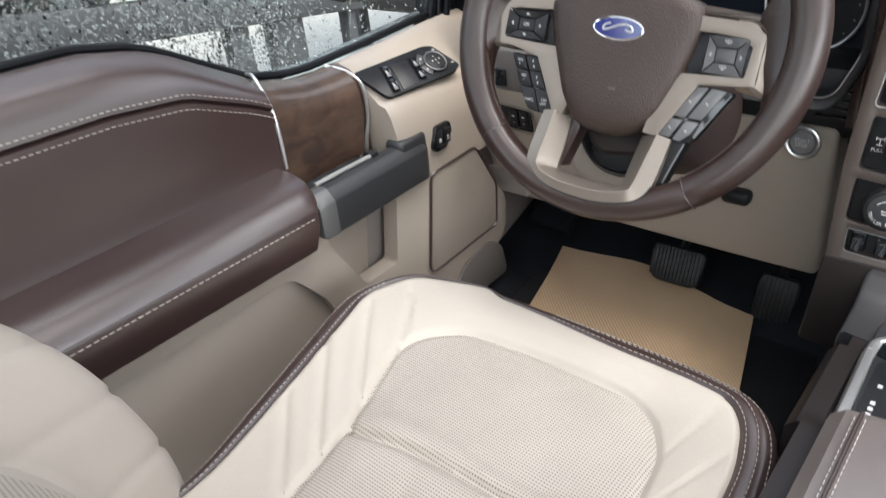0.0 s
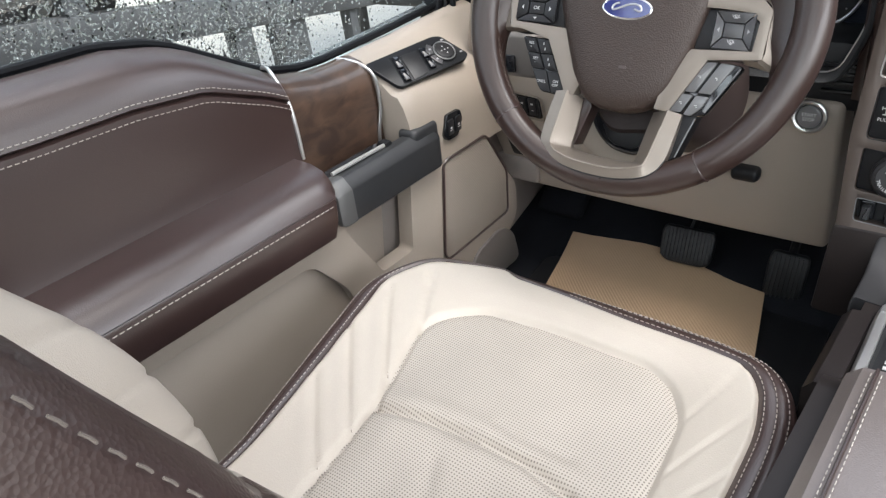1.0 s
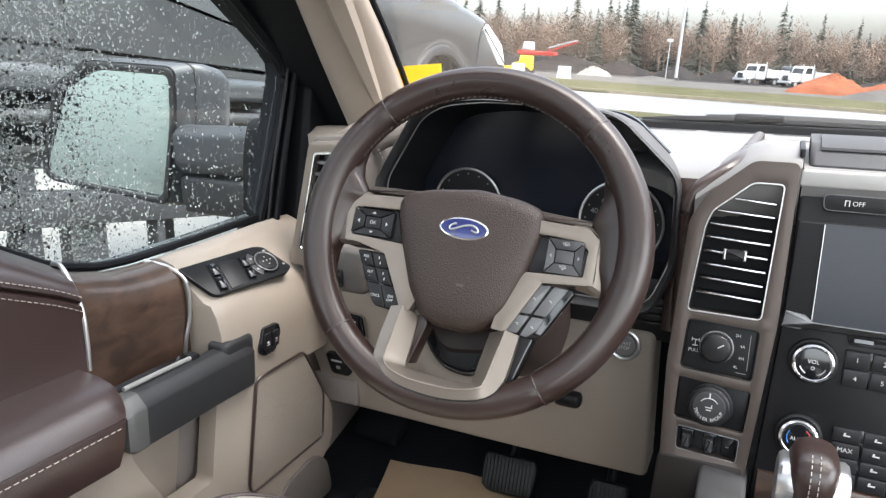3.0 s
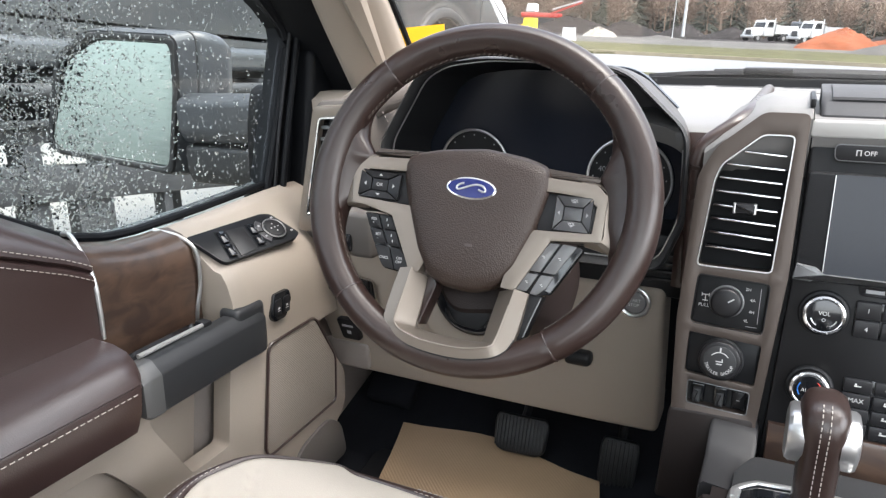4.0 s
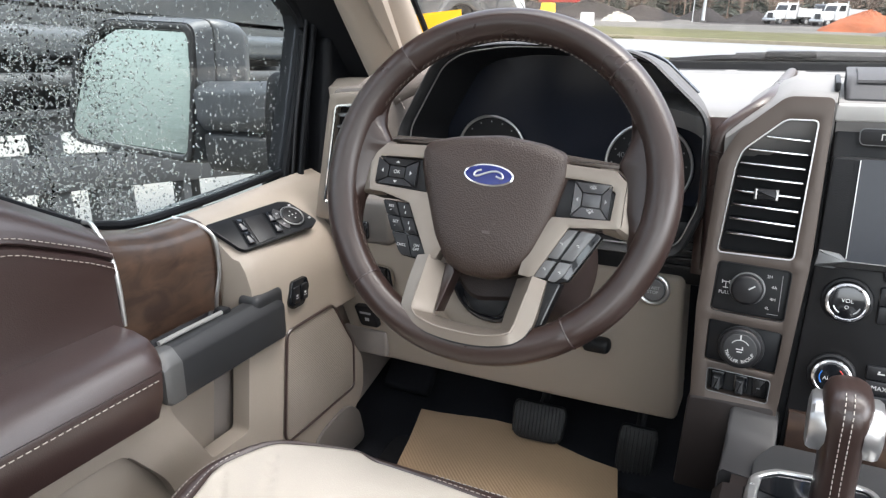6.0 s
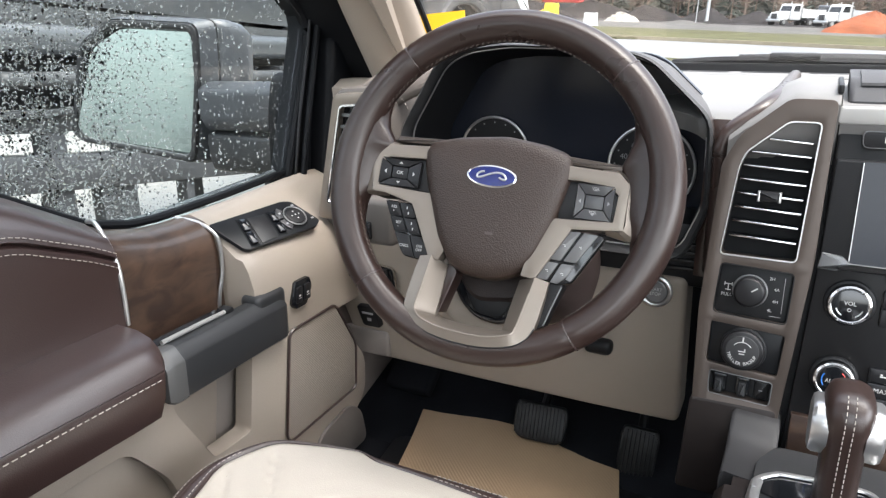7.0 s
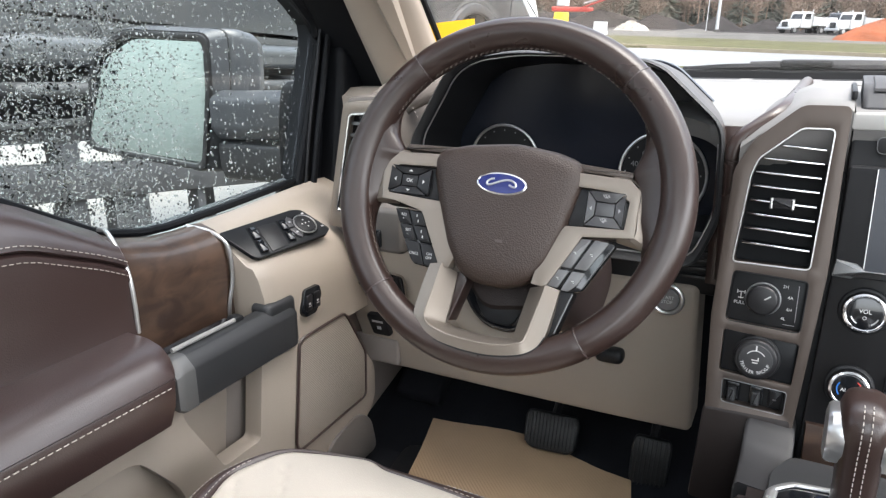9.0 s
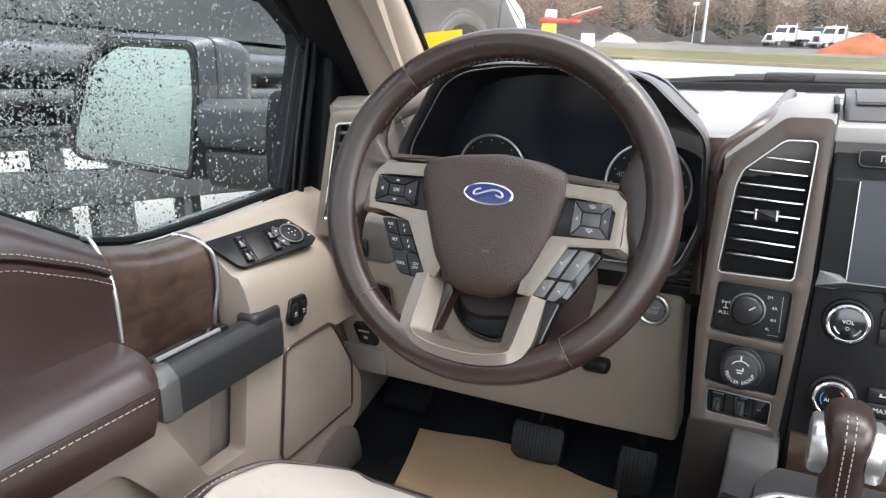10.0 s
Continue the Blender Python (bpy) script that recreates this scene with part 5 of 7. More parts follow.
def left_vent(d):
    m = axes((0, 0.20, 0), (1, 0, 0), (0, 0, 1), (0, -1, 0))
    outer = rnd([(-0.328, 0.650), (-0.262, 0.655), (-0.280, 0.452), (-0.372, 0.452)], 0.010)
    hole = rnd([(-0.317, 0.633), (-0.276, 0.636), (-0.288, 0.480), (-0.351, 0.480)], 0.006)
    part("side_pod", slab(rnd([(-0.333, 0.657), (-0.250, 0.663), (-0.250, 0.430), (-0.380, 0.430)], 0.012), m, -0.12, -0.012, 0.006), POD, d, "dark taupe pod at the dash end")
    v = part("air_vent", holed(outer, [hole], m, -0.012, 0.004, 0.003), CHAMPAGNE, d, "champagne framed side vent")
    part("vent_back", slab(hole, m, -0.011, -0.0095), GLOSS, v)
    part("vent_rim", tube([m @ Vector((p[0], p[1], 0.004)) for p in hole], 0.0022, 6, True, up=(0, 1, 0)), CHROME, v)
    for i in range(8):
        z = 0.492 + 0.018 * i
        x0, x1 = -0.347 + (z - 0.476) * 0.20, -0.286 + (z - 0.476) * 0.07
        part("slat", slab([(x0, z - 0.002), (x1, z - 0.002), (x1, z + 0.003), (x0, z + 0.003)], m, -0.010, -0.001, 0.001), GUN, v)


def centre_stack():
    s = thing("centre_stack", "bronze and black centre stack with vent, knobs and display", "centre stack")
    outer = rnd(st((0.300, 0.668), (0.347, 0.668), (0.346, 0.49), (0.332, 0.305), (0.336, 0.20), (0.241, 0.20), (0.231, 0.424), (0.237, 0.594), (0.254, 0.628)), 0.008)
    vent = rnd(st((0.302, 0.643), (0.334, 0.643), (0.328, 0.490), (0.247, 0.490), (0.256, 0.590), (0.262, 0.608)), 0.006)
    p4 = rnd(st((0.250, 0.480), (0.329, 0.477), (0.327, 0.418), (0.247, 0.421)), 0.006)
    pt = rnd(st((0.247, 0.410), (0.328, 0.405), (0.325, 0.356), (0.247, 0.360)), 0.004)
    sl = rnd(st((0.252, 0.351), (0.322, 0.348), (0.321, 0.320), (0.253, 0.323)), 0.004)
    part("stack_frame", holed(outer, [vent, p4, pt, sl], STACK, -0.03, 0.004, 0.0055), BRONZE, s, "bronze painted frame")
    # body behind the frame
    part("stack_body", slab(st((0.236, 0.60), (0.30, 0.660), (0.84, 0.660), (0.84, 0.20), (0.246, 0.20)), STACK, -0.12, -0.026), BLACK, s)
    # stack top, grey skin with a pocket
    rows = []
    for x, zf in ((0.240, 0.622), (0.258, 0.637), (0.272, 0.646), (0.288, 0.656), (0.304, 0.667), (0.325, 0.6675), (0.349, 0.667)):
        zc = min(zf + 0.016, 0.679)
        rows.append([(x, 0.178, zf - 0.03), (x, 0.1785, zf - 0.004), (x, 0.182, zf), (x, 0.21, zf + 0.006), (x, 0.27, zc), (x, 0.335, zc + 0.001), (x, 0.36, zc - 0.012), (x, 0.36, 0.60), (x, 0.2, 0.59)])
    part("top_skin", loft(rows), DASHSKIN, s, "grey grained stack top")
    rows = [[(x, 0.178, 0.640), (x, 0.1785, 0.658), (x, 0.184, 0.662), (x, 0.21, 0.664), (x, 0.345, 0.672), (x, 0.36, 0.66), (x, 0.36, 0.60), (x, 0.2, 0.59)] for x in (0.3505, 0.60, 0.84)]
    part("brow_skin", loft(rows), DASHSKIN, s, "grey grained skin over the display")
    rows = [[(x, 0.199 + o, 0.660), (x, 0.200 + o, 0.6655), (x, 0.222 + o * 0.6, 0.682), (x, 0.232, 0.6865), (x, 0.245, 0.688), (x, 0.330 - o, 0.691), (x, 0.335 - o, 0.66)] for x, o in ((0.3555, 0.008), (0.358, 0.002), (0.362, 0.0), (0.598, 0.0), (0.604, 0.008))]
    part("tray_lid", loft(rows), TRAY, s, "dark grey tray lid on the dash")
    rows = [[(x, 0.2175, 0.681), (x, 0.2185, 0.684), (x, 0.236, 0.6895), (x, 0.300, 0.6925), (x, 0.301, 0.686)] for x in (0.366, 0.370, 0.592, 0.596)]
    part("lid_inlay", loft(rows), TRAY, s)
    part("tray_gap", box((0.3475, 0.262, 0.6775), (0.006, 0.12, 0.010), 0.002), BLACK, s)
    # air vent
    v = part("air_vent", slab(vent, STACK, -0.0255, -0.022), SEAL, s, "tall air vent with bright slat edges")
    part("vent_rim", tube([STACK @ Vector((p[0], p[1], 0.0045)) for p in vent], 0.0010, 6, True, up=(0, -1, 0.16)), SATIN, v)
    zs = [(0.284, 0.622, 0.328), (0.267, 0.607, 0.328), (0.260, 0.5915, 0.327), (0.258, 0.576, 0.327), (0.257, 0.560, 0.326), (0.256, 0.5445, 0.326), (0.255, 0.5285, 0.325), (0.254, 0.5115, 0.325)]
    for x0, z, x1 in zs:
        y = (z - 0.40) * 1.0127
        dy = 0.0014
        sl_ = part("slat", slab([(x0, y - 0.0010 + dy), (x1, y - 0.0010 - dy), (x1, y + 0.0014 - dy), (x0, y + 0.0014 + dy)], STACK, -0.020, -0.001), SEAL, v)
        part("slat_edge", slab([(x0, y - 0.0010 + dy), (x1, y - 0.0010 - dy), (x1, y + 0.0010 - dy), (x0, y + 0.0010 + dy)], STACK, -0.0012, 0.0012, 0.0004), CHROME, sl_)
    part("vent_tab", slab(rnd(st((0.279, 0.566), (0.304, 0.566), (0.304, 0.554), (0.280, 0.554)), 0.002), STACK, 0.0014, 0.012, 0.003), BUTTON, v)
    for x in (0.281, 0.3025):
        part("tab_end", slab(rnd(st((x - 0.0018, 0.566), (x + 0.0018, 0.566), (x + 0.0018, 0.5538), (x - 0.0018, 0.5538)), 0.001), STACK, 0.0016, 0.0123, 0.002), SATIN, v)
    # four wheel drive dial
    a = part("drive_dial_plate", slab(p4, STACK, -0.02, -0.002, 0.002), BLACK, s, "black dial plate")
    n = STACK.to_3x3() @ Vector((0, 0, 1))
    c = STACK @ Vector((0.2845, 0.0515, -0.002))
    k = part("dial_knob", disc(c, n, 0.0172, 0.018, 36, 0.004), BUTTON, a, "round black knob")
    part("knob_ring", ring(c + n * 0.003, n, 0.018, 0.0014, 36), GUN, k)
    part("knob_grip", ring(c + n * 0.016, n, 0.0135, 0.0016, 36), GUN, k)
    bars(axes(c + n * 0.0182, (0.8, 0, 0.6), (-0.6, 0, 0.8), n), [(0.007, 0, 0.008, 0.0016)], INK, k)
    text("print", "PULL", shifted(STACK, 0.2595, 0.043, -0.0018), 0.0056, INK, a)
    bars(shifted(STACK, 0.2605, 0.052, -0.0018), [(0, 0.004, 0.008, 0.001), (0, 0, 0.001, 0.008), (0, -0.003, 0.006, 0.001), (-0.004, 0.004, 0.001, 0.004), (0.004, 0.004, 0.001, 0.004)], INK, a)
    for word, u, v_ in (("2H", 0.3065, 0.068), ("4A", 0.3125, 0.056), ("4H", 0.3125, 0.042), ("4L", 0.3075, 0.031)):
        text("print", word, shifted(STACK, u, v_, -0.0018), 0.0050, INK, a)
    bars(shifted(STACK, 0, 0, -0.0018), [(0.320, 0.050, 0.0006, 0.042), (0.314, 0.0245, 0.012, 0.0006)], DIMINK, a)
    # trailer dial
    b = part("trailer_dial_plate", slab(pt, STACK, -0.02, -0.002, 0.002), PIANO, s, "satin black dial plate")
    c = STACK @ Vector((0.2855, -0.0180, -0.004))
    k = part("dial_knob", disc(c, n, 0.0235, 0.020, 40, 0.003), BUTTON, b, "large black trailer knob")
    part("knob_collar", ring(c + n * 0.008, n, 0.0238, 0.0022, 40), BLACK, k)
    part("knob_cap", disc(c + n * 0.0195, n, 0.0185, 0.0014, 36, 0.001), GREY, k)
    mk = axes(c + n * 0.0211, (1, 0, 0), STACK.to_3x3() @ Vector((0, 1, 0)), n)
    word = "TRAILER BACKUP"
    for i, ch in enumerate(word):
        if ch != " ":
            ang = radians(196 + 148 * i / (len(word) - 1))
            q = mk @ Matrix.Translation((0.0148 * math.cos(ang), 0.0148 * math.sin(ang), 0)) @ Matrix.Rotation(ang + math.pi / 2, 4, "Z")
            text("print", ch, q, 0.0052, INK, k)
    bars(mk, [(0, 0.0, 0.008, 0.0012), (0, -0.003, 0.006, 0.0012), (0.003, 0.0015, 0.0012, 0.004), (0, 0.014, 0.0016, 0.006)], INK, k)
    part("dial_mark", tube([mk @ Vector((0.011 * math.cos(t), 0.011 * math.sin(t), 0.0)) for t in np.linspace(radians(35), radians(145), 14)], 0.0005, 5), INK, k)
    # small switches below
    sw = part("switch_slot", slab(sl, STACK, -0.026, -0.014), BLACK, s, "slot with small black switches")
    for x in (0.264, 0.290):
        part("switch", slab(rnd([(x - 0.008, -0.078), (x + 0.008, -0.078), (x + 0.008, -0.055), (x - 0.008, -0.055)], 0.002), STACK, -0.016, -0.006, 0.003), GLOSS, sw)
        part("switch_lever", slab(rnd([(x - 0.005, -0.077), (x + 0.004, -0.077), (x + 0.004, -0.059), (x - 0.005, -0.059)], 0.002), STACK, -0.010, 0.004, 0.003), GREY, sw, "small grey lever")
    part("blank_switch", slab(rnd([(0.303, -0.079), (0.318, -0.080), (0.318, -0.057), (0.303, -0.056)], 0.002), STACK, -0.016, -0.008, 0.002), BUTTON, sw)
    bars(shifted(STACK, 0.310, -0.068, -0.0078), [(0, 0, 0.004, 0.0012)], DIMINK, sw)
    part("slot_rim", tube([STACK @ Vector((p[0], p[1], 0.0036)) for p in sl], 0.0007, 5, True, up=(0, -1, 0.16)), GUN, sw)
    # shade on the lower frame is put into this dark plate
    part("stack_shade", slab(rnd(st((0.234, 0.314), (0.330, 0.316), (0.334, 0.196), (0.228, 0.196)), 0.006), STACK, -0.02, 0.0052, 0.003), FOOT, s, "dark brown plate for the shade low on the stack")
    part("plate_rim", tube([STACK @ Vector((p[0], p[1], 0.0036)) for p in p4], 0.0007, 5, True, up=(0, -1, 0.16)), BLACK, a)
    display_panel(s, n)
    return s


def display_panel(s, n):
    part("display_panel", slab(rnd(st((0.350, 0.645), (0.62, 0.645), (0.62, 0.20), (0.336, 0.20), (0.350, 0.492)), 0.004), STACK, -0.03, -0.004, 0.003), PANEL, s, "black control panel")
    part("panel_brow", slab(rnd(st((0.3485, 0.662), (0.63, 0.664), (0.63, 0.645), (0.3480, 0.643)), 0.004), STACK, -0.03, 0.003, 0.003), SILVERPAINT, s, "pale silver brow over the display")
    bez = rnd(st((0.352, 0.607), (0.62, 0.607), (0.62, 0.488), (0.350, 0.488)), 0.004)
    part("display_bezel", slab(bez, STACK, -0.005, 0.006, 0.003), BLACK, s, "black display bezel")
    scr = part("display", slab(rnd(st((0.379, 0.605), (0.61, 0.605), (0.61, 0.497), (0.379, 0.497)), 0.002), STACK, 0.0, 0.0075), DIALGLASS, s, "switched-off black display")
    part("display_line", tube([STACK @ Vector((0.3785, (z - 0.4) * 1.0127, 0.0075)) for z in (0.499, 0.604)], 0.0006, 6), SATIN, scr)
    part("display_ledge", slab(rnd(st((0.3520, 0.506), (0.3720, 0.5035), (0.3800, 0.4970), (0.62, 0.4970), (0.62, 0.4940), (0.3765, 0.4940), (0.3680, 0.4870), (0.3490, 0.4880)), 0.001), STACK, 0.0, 0.0095, 0.002), GUN, s, "grey metal-look ledge")
    hb = part("hazard_strip", slab(rnd(st((0.374, 0.637), (0.60, 0.637), (0.60, 0.620), (0.375, 0.620)), 0.006), STACK, -0.006, 0.002, 0.002), BUTTON, s, "rounded black key strip")
    part("strip_edge", tube([STACK @ Vector((p[0], p[1], 0.001)) for p in rnd(st((0.374, 0.637), (0.60, 0.637), (0.60, 0.620), (0.375, 0.620)), 0.006)], 0.0007, 5, True, up=(0, -1, 0)), GUN, hb)
    text("print", "OFF", shifted(STACK, 0.408, (0.6285 - 0.4) * 1.0127, 0.0022), 0.007, INK, hb)
    bars(shifted(STACK, 0.397, (0.6285 - 0.4) * 1.0127, 0.0022), [(-0.002, 0, 0.001, 0.006), (0.002, 0, 0.001, 0.006), (0, 0.003, 0.005, 0.001)], INK, hb)
    for name, x, z, r, label, word in (("volume_knob", 0.386, 0.4525, 0.0195, "black volume knob with a chrome ring", "VOL"), ("temperature_knob", 0.382, 0.367, 0.0185, "black temperature knob with a chrome ring", "AUTO")):
        c = STACK @ Vector((x, (z - 0.40) * 1.0127, -0.004))
        k = part(name, disc(c, n, r, 0.016, 40, 0.003), GLOSS, s, label)
        part("knob_ring", ring(c + n * 0.013, n, r - 0.0005, 0.0030, 44), CHROME, k)
        part("knob_base", ring(c + n * 0.002, n, r + 0.003, 0.0035, 44), BLACK, k)
        mk = axes(c + n * 0.0164, (1, 0, 0), STACK.to_3x3() @ Vector((0, 1, 0)), n)
        text("print", word, shifted(mk, 0, 0.002 if word == "VOL" else -0.001), 0.0062, INK, k)
        if word == "VOL":
            part("mark", ring((mk @ Vector((0, -0.005, 0))), n, 0.0017, 0.0003, 16), INK, k)
        for i in (0, 1):
            a0 = radians(200 + 100 * i)
            path = [mk @ Vector((0.0135 * math.cos(t), 0.0135 * math.sin(t), -0.0004)) for t in np.linspace(a0, a0 + 0.7, 8)] if word == "VOL" else [mk @ Vector((0.012 * math.cos(t), 0.012 * math.sin(t), -0.0004)) for t in np.linspace(radians(215 - 160 * i), radians(215 - 160 * i - 70), 8)]
            part("mark", tube(path, 0.0008, 5), SATIN if word == "VOL" else (BLUEDIAL, REDDIAL)[i], k)
    sl = part("disc_slot", slab(rnd(st((0.415, 0.489), (0.60, 0.489), (0.60, 0.477), (0.418, 0.477)), 0.003), STACK, -0.005, 0.0, 0.001), GLOSS, s)
    bars(shifted(STACK, 0.432, (0.483 - 0.4) * 1.0127, 0.0002), [(0, 0, 0.018, 0.004)], DIMINK, sl)

    def grid(name, x0, z1, w, h, nx, nz, words):
        blk = part(name, slab(rnd(st((x0, z1), (x0 + w * nx, z1), (x0 + w * nx, z1 - h * nz), (x0, z1 - h * nz)), 0.004), STACK, -0.006, -0.002, 0.002), GLOSS, s, "block of black keys")
        for i in range(nx):
            for j in range(nz):
                cx, cz = x0 + w * (i + 0.5), z1 - h * (j + 0.5)
                part("key", slab(rnd(st((cx - w * 0.46, cz + h * 0.46), (cx + w * 0.46, cz + h * 0.46), (cx + w * 0.46, cz - h * 0.46), (cx - w * 0.46, cz - h * 0.46)), 0.0015, 2), STACK, -0.003, 0.001, 0.001), BUTTON, blk)
                word = words.get((i, j), "")
                if word:
                    text("print", word, shifted(STACK, cx, (cz - 0.40) * 1.0127, 0.0012), 0.0072, INK, blk)
                else:
                    bars(shifted(STACK, cx, (cz - 0.40) * 1.0127, 0.0012), [(0, 0, 0.007, 0.0014), (-0.002, 0.002, 0.002, 0.002)], INK, blk)
    grid("preset_keys", 0.4155, 0.472, 0.026, 0.0205, 4, 2, {(0, 0): "1", (1, 0): "2", (0, 1): "4", (1, 1): "5"})
    grid("climate_keys", 0.414, 0.386, 0.030, 0.0165, 3, 4, {(0, 1): "MAX"})


# ---------------------------------------------------------------- console and lever
def console():
    c = thing("centre_console", "dark centre console with silver edges, shift lever bezel and padded lid", "console")
    part("console_body", slab(rnd([(-0.95, 0.0), (0.16, 0.0), (0.16, 0.23), (0.10, 0.285), (-0.12, 0.285), (-0.15, 0.31), (-0.95, 0.31)], 0.02), axes((0.298, 0, 0), (0, 1, 0), (0, 0, 1), (1, 0, 0)), 0.0, 0.30), FOOT, c, "dark brown console body")
    part("side_shield", loft([[(0.283, y, z0), (0.283, y, z1), (0.292, y, z1 + 0.012), (0.312, y, z1 + 0.014), (0.318, y, z1 - 0.01), (0.31, y, z0)] for y, z0, z1 in ((0.155, 0.05, 0.170), (0.12, 0.05, 0.175), (0.08, 0.08, 0.19), (0.03, 0.10, 0.215), (-0.01, 0.12, 0.280), (-0.15, 0.15, 0.285))]), FOOT, c, "dark console side")
    part("top_plate", slab(rnd([(0.317, -0.150), (0.317, 0.045), (0.335, 0.085), (0.56, 0.085), (0.56, -0.15)], 0.01), axes((0, 0, 0.285), (1, 0, 0), (0, 1, 0), (0, 0, 1)), 0, 0.010, 0.003), GREY, c, "charcoal console top")
    cover = [(0.150, 0.313), (0.120, 0.3115), (0.112, 0.308), (0.100, 0.298), (0.082, 0.290), (0.055, 0.2875), (0.020, 0.2875), (0.020, 0.20), (0.150, 0.20)]
    part("front_cover", loft([[(x, y - o, z - o) for y, z in cover] for x, o in ((0.2835, 0.006), (0.2850, 0.002), (0.2885, 0.0), (0.3310, 0.003), (0.3350, 0.005), (0.3365, 0.010))]), CONSOLE, c, "satin grey cover sweeping down to the lever")
    part("wood_inlay", slab(st((0.345, 0.318), (0.60, 0.318), (0.60, 0.262), (0.345, 0.262)), STACK, -0.008, 0.004, 0.003), WOOD, c, "dark wood inlay")
    part("silver_rail", loft([[(x0, y, 0.290), (x0 + 0.001, y, 0.2965), (x0 + 0.004, y, 0.2995), (x0 + 0.010, y, 0.3000), (x0 + 0.0125, y, 0.2985), (x0 + 0.013, y, 0.290)] for y, x0 in ((-0.155, 0.3155), (-0.06, 0.3140), (-0.02, 0.3130), (0.004, 0.3150))]), SATIN, c, "wide satin silver rail")
    bez = [(0.3195, -0.012), (0.3215, 0.004), (0.336, 0.0195), (0.350, 0.0250), (0.40, 0.0285), (0.43, 0.02), (0.44, -0.05)]
    part("lever_bezel", tube(curve([(x, y, 0.2985) for x, y in bez], 6), 0.0036, 8, flat=0.6), SATIN, c, "satin silver lever bezel")
    part("lever_gate", slab(rnd(bez, 0.008), axes((0, 0, 0.294), (1, 0, 0), (0, 1, 0), (0, 0, 1)), 0, 0.003), GLOSS, c)
    plate = part("gear_scale", slab(rnd([(0.331, -0.143), (0.356, -0.143), (0.356, -0.035), (0.336, -0.022), (0.331, -0.03)], 0.003), axes((0, 0, 0.295), (1, 0, 0), (0, 1, 0), (0, 0, 1)), 0, 0.003), BLACK, c, "black gear scale")
    bars(axes((0, 0, 0.2982), (1, 0, 0), (0, 1, 0), (0, 0, 1)), [(0.341, y, 0.0042, 0.0052) for y in (-0.118, -0.109, -0.100, -0.091, -0.064)], INK, plate)
    # padded lid
    rows = []
    for y, k in ((-0.150, 0.6), (-0.155, 0.85), (-0.17, 1.0), (-0.30, 1.0), (-0.60, 1.0), (-0.92, 1.0)):
        rows.append([(0.318, y, 0.30), (0.318, y, 0.30 + 0.028 * k), (0.330, y, 0.30 + 0.042 * k), (0.37, y, 0.30 + 0.048 * k), (0.54, y, 0.30 + 0.048 * k), (0.575, y, 0.30 + 0.03 * k), (0.575, y, 0.30)])
    lid = part("armrest_lid", loft(rows), LIDHIDE, c, "brown leather armrest lid, lightened for its sheen")
    for x in (0.338, 0.346):
        part("stitching", stitches([(x, y, 0.3455 + (x - 0.338) * 0.1) for y in np.linspace(-0.172, -0.9, 30)], 0.0042, 0.0032, 0.0005), THREAD, lid)
    part("lid_seam", tube([(0.342, y, 0.3462) for y in np.linspace(-0.165, -0.9, 20)], 0.0016, 6), BROWN_HIDE, lid)


def shift_lever():
    s = thing("shift_lever", "brown leather shift lever with satin silver sides", "shift lever")
    def ringat(z, y, w, dpt, x=0.3895):
        out = []
        for k in range(20):
            a = 2 * math.pi * k / 20
            c, n = math.cos(a), math.sin(a)
            out.append((x + 0.5 * w * abs(c) ** 0.6 * (1 if c > 0 else -1), y + 0.5 * dpt * abs(n) ** 0.7 * (1 if n > 0 else -1), z))
        return out
    part("grip", loft([ringat(0.296, -0.020, 0.038, 0.05), ringat(0.33, -0.019, 0.036, 0.050), ringat(0.36, -0.018, 0.037, 0.054), ringat(0.385, -0.018, 0.040, 0.062), ringat(0.405, -0.018, 0.044, 0.070), ringat(0.417, -0.017, 0.043, 0.068), ringat(0.425, -0.016, 0.037, 0.058), ringat(0.4295, -0.015, 0.026, 0.042), ringat(0.431, -0.014, 0.010, 0.018)]), BROWN_HIDE, s, "brown leather grip")
    for sx in (-1, 1):
        cap = rnd([(-0.047, 0.406), (-0.048, 0.388), (-0.032, 0.364), (-0.012, 0.361), (0.006, 0.378), (0.011, 0.404), (-0.004, 0.417), (-0.034, 0.418)], 0.010)
        part("side_cap", loft([[(0.3895 + sx * x, -0.018 + (y + 0.018) * k, 0.386 + (z - 0.386) * k) for y, z in cap] for x, k in ((0.015, 1.0), (0.026, 1.0), (0.0295, 0.92), (0.031, 0.72))]), SATIN, s, "satin silver side")
    for x in (0.3860, 0.3930):
        part("stitching", stitches(curve([(x, -0.0455, 0.30), (x, -0.0445, 0.345), (x, -0.0495, 0.385), (x, -0.0535, 0.410), (x, -0.046, 0.4255), (x, -0.03, 0.4315)], 6), 0.0035, 0.0025, 0.0005, (0, -1, 0)), THREAD, s, "cream thread")


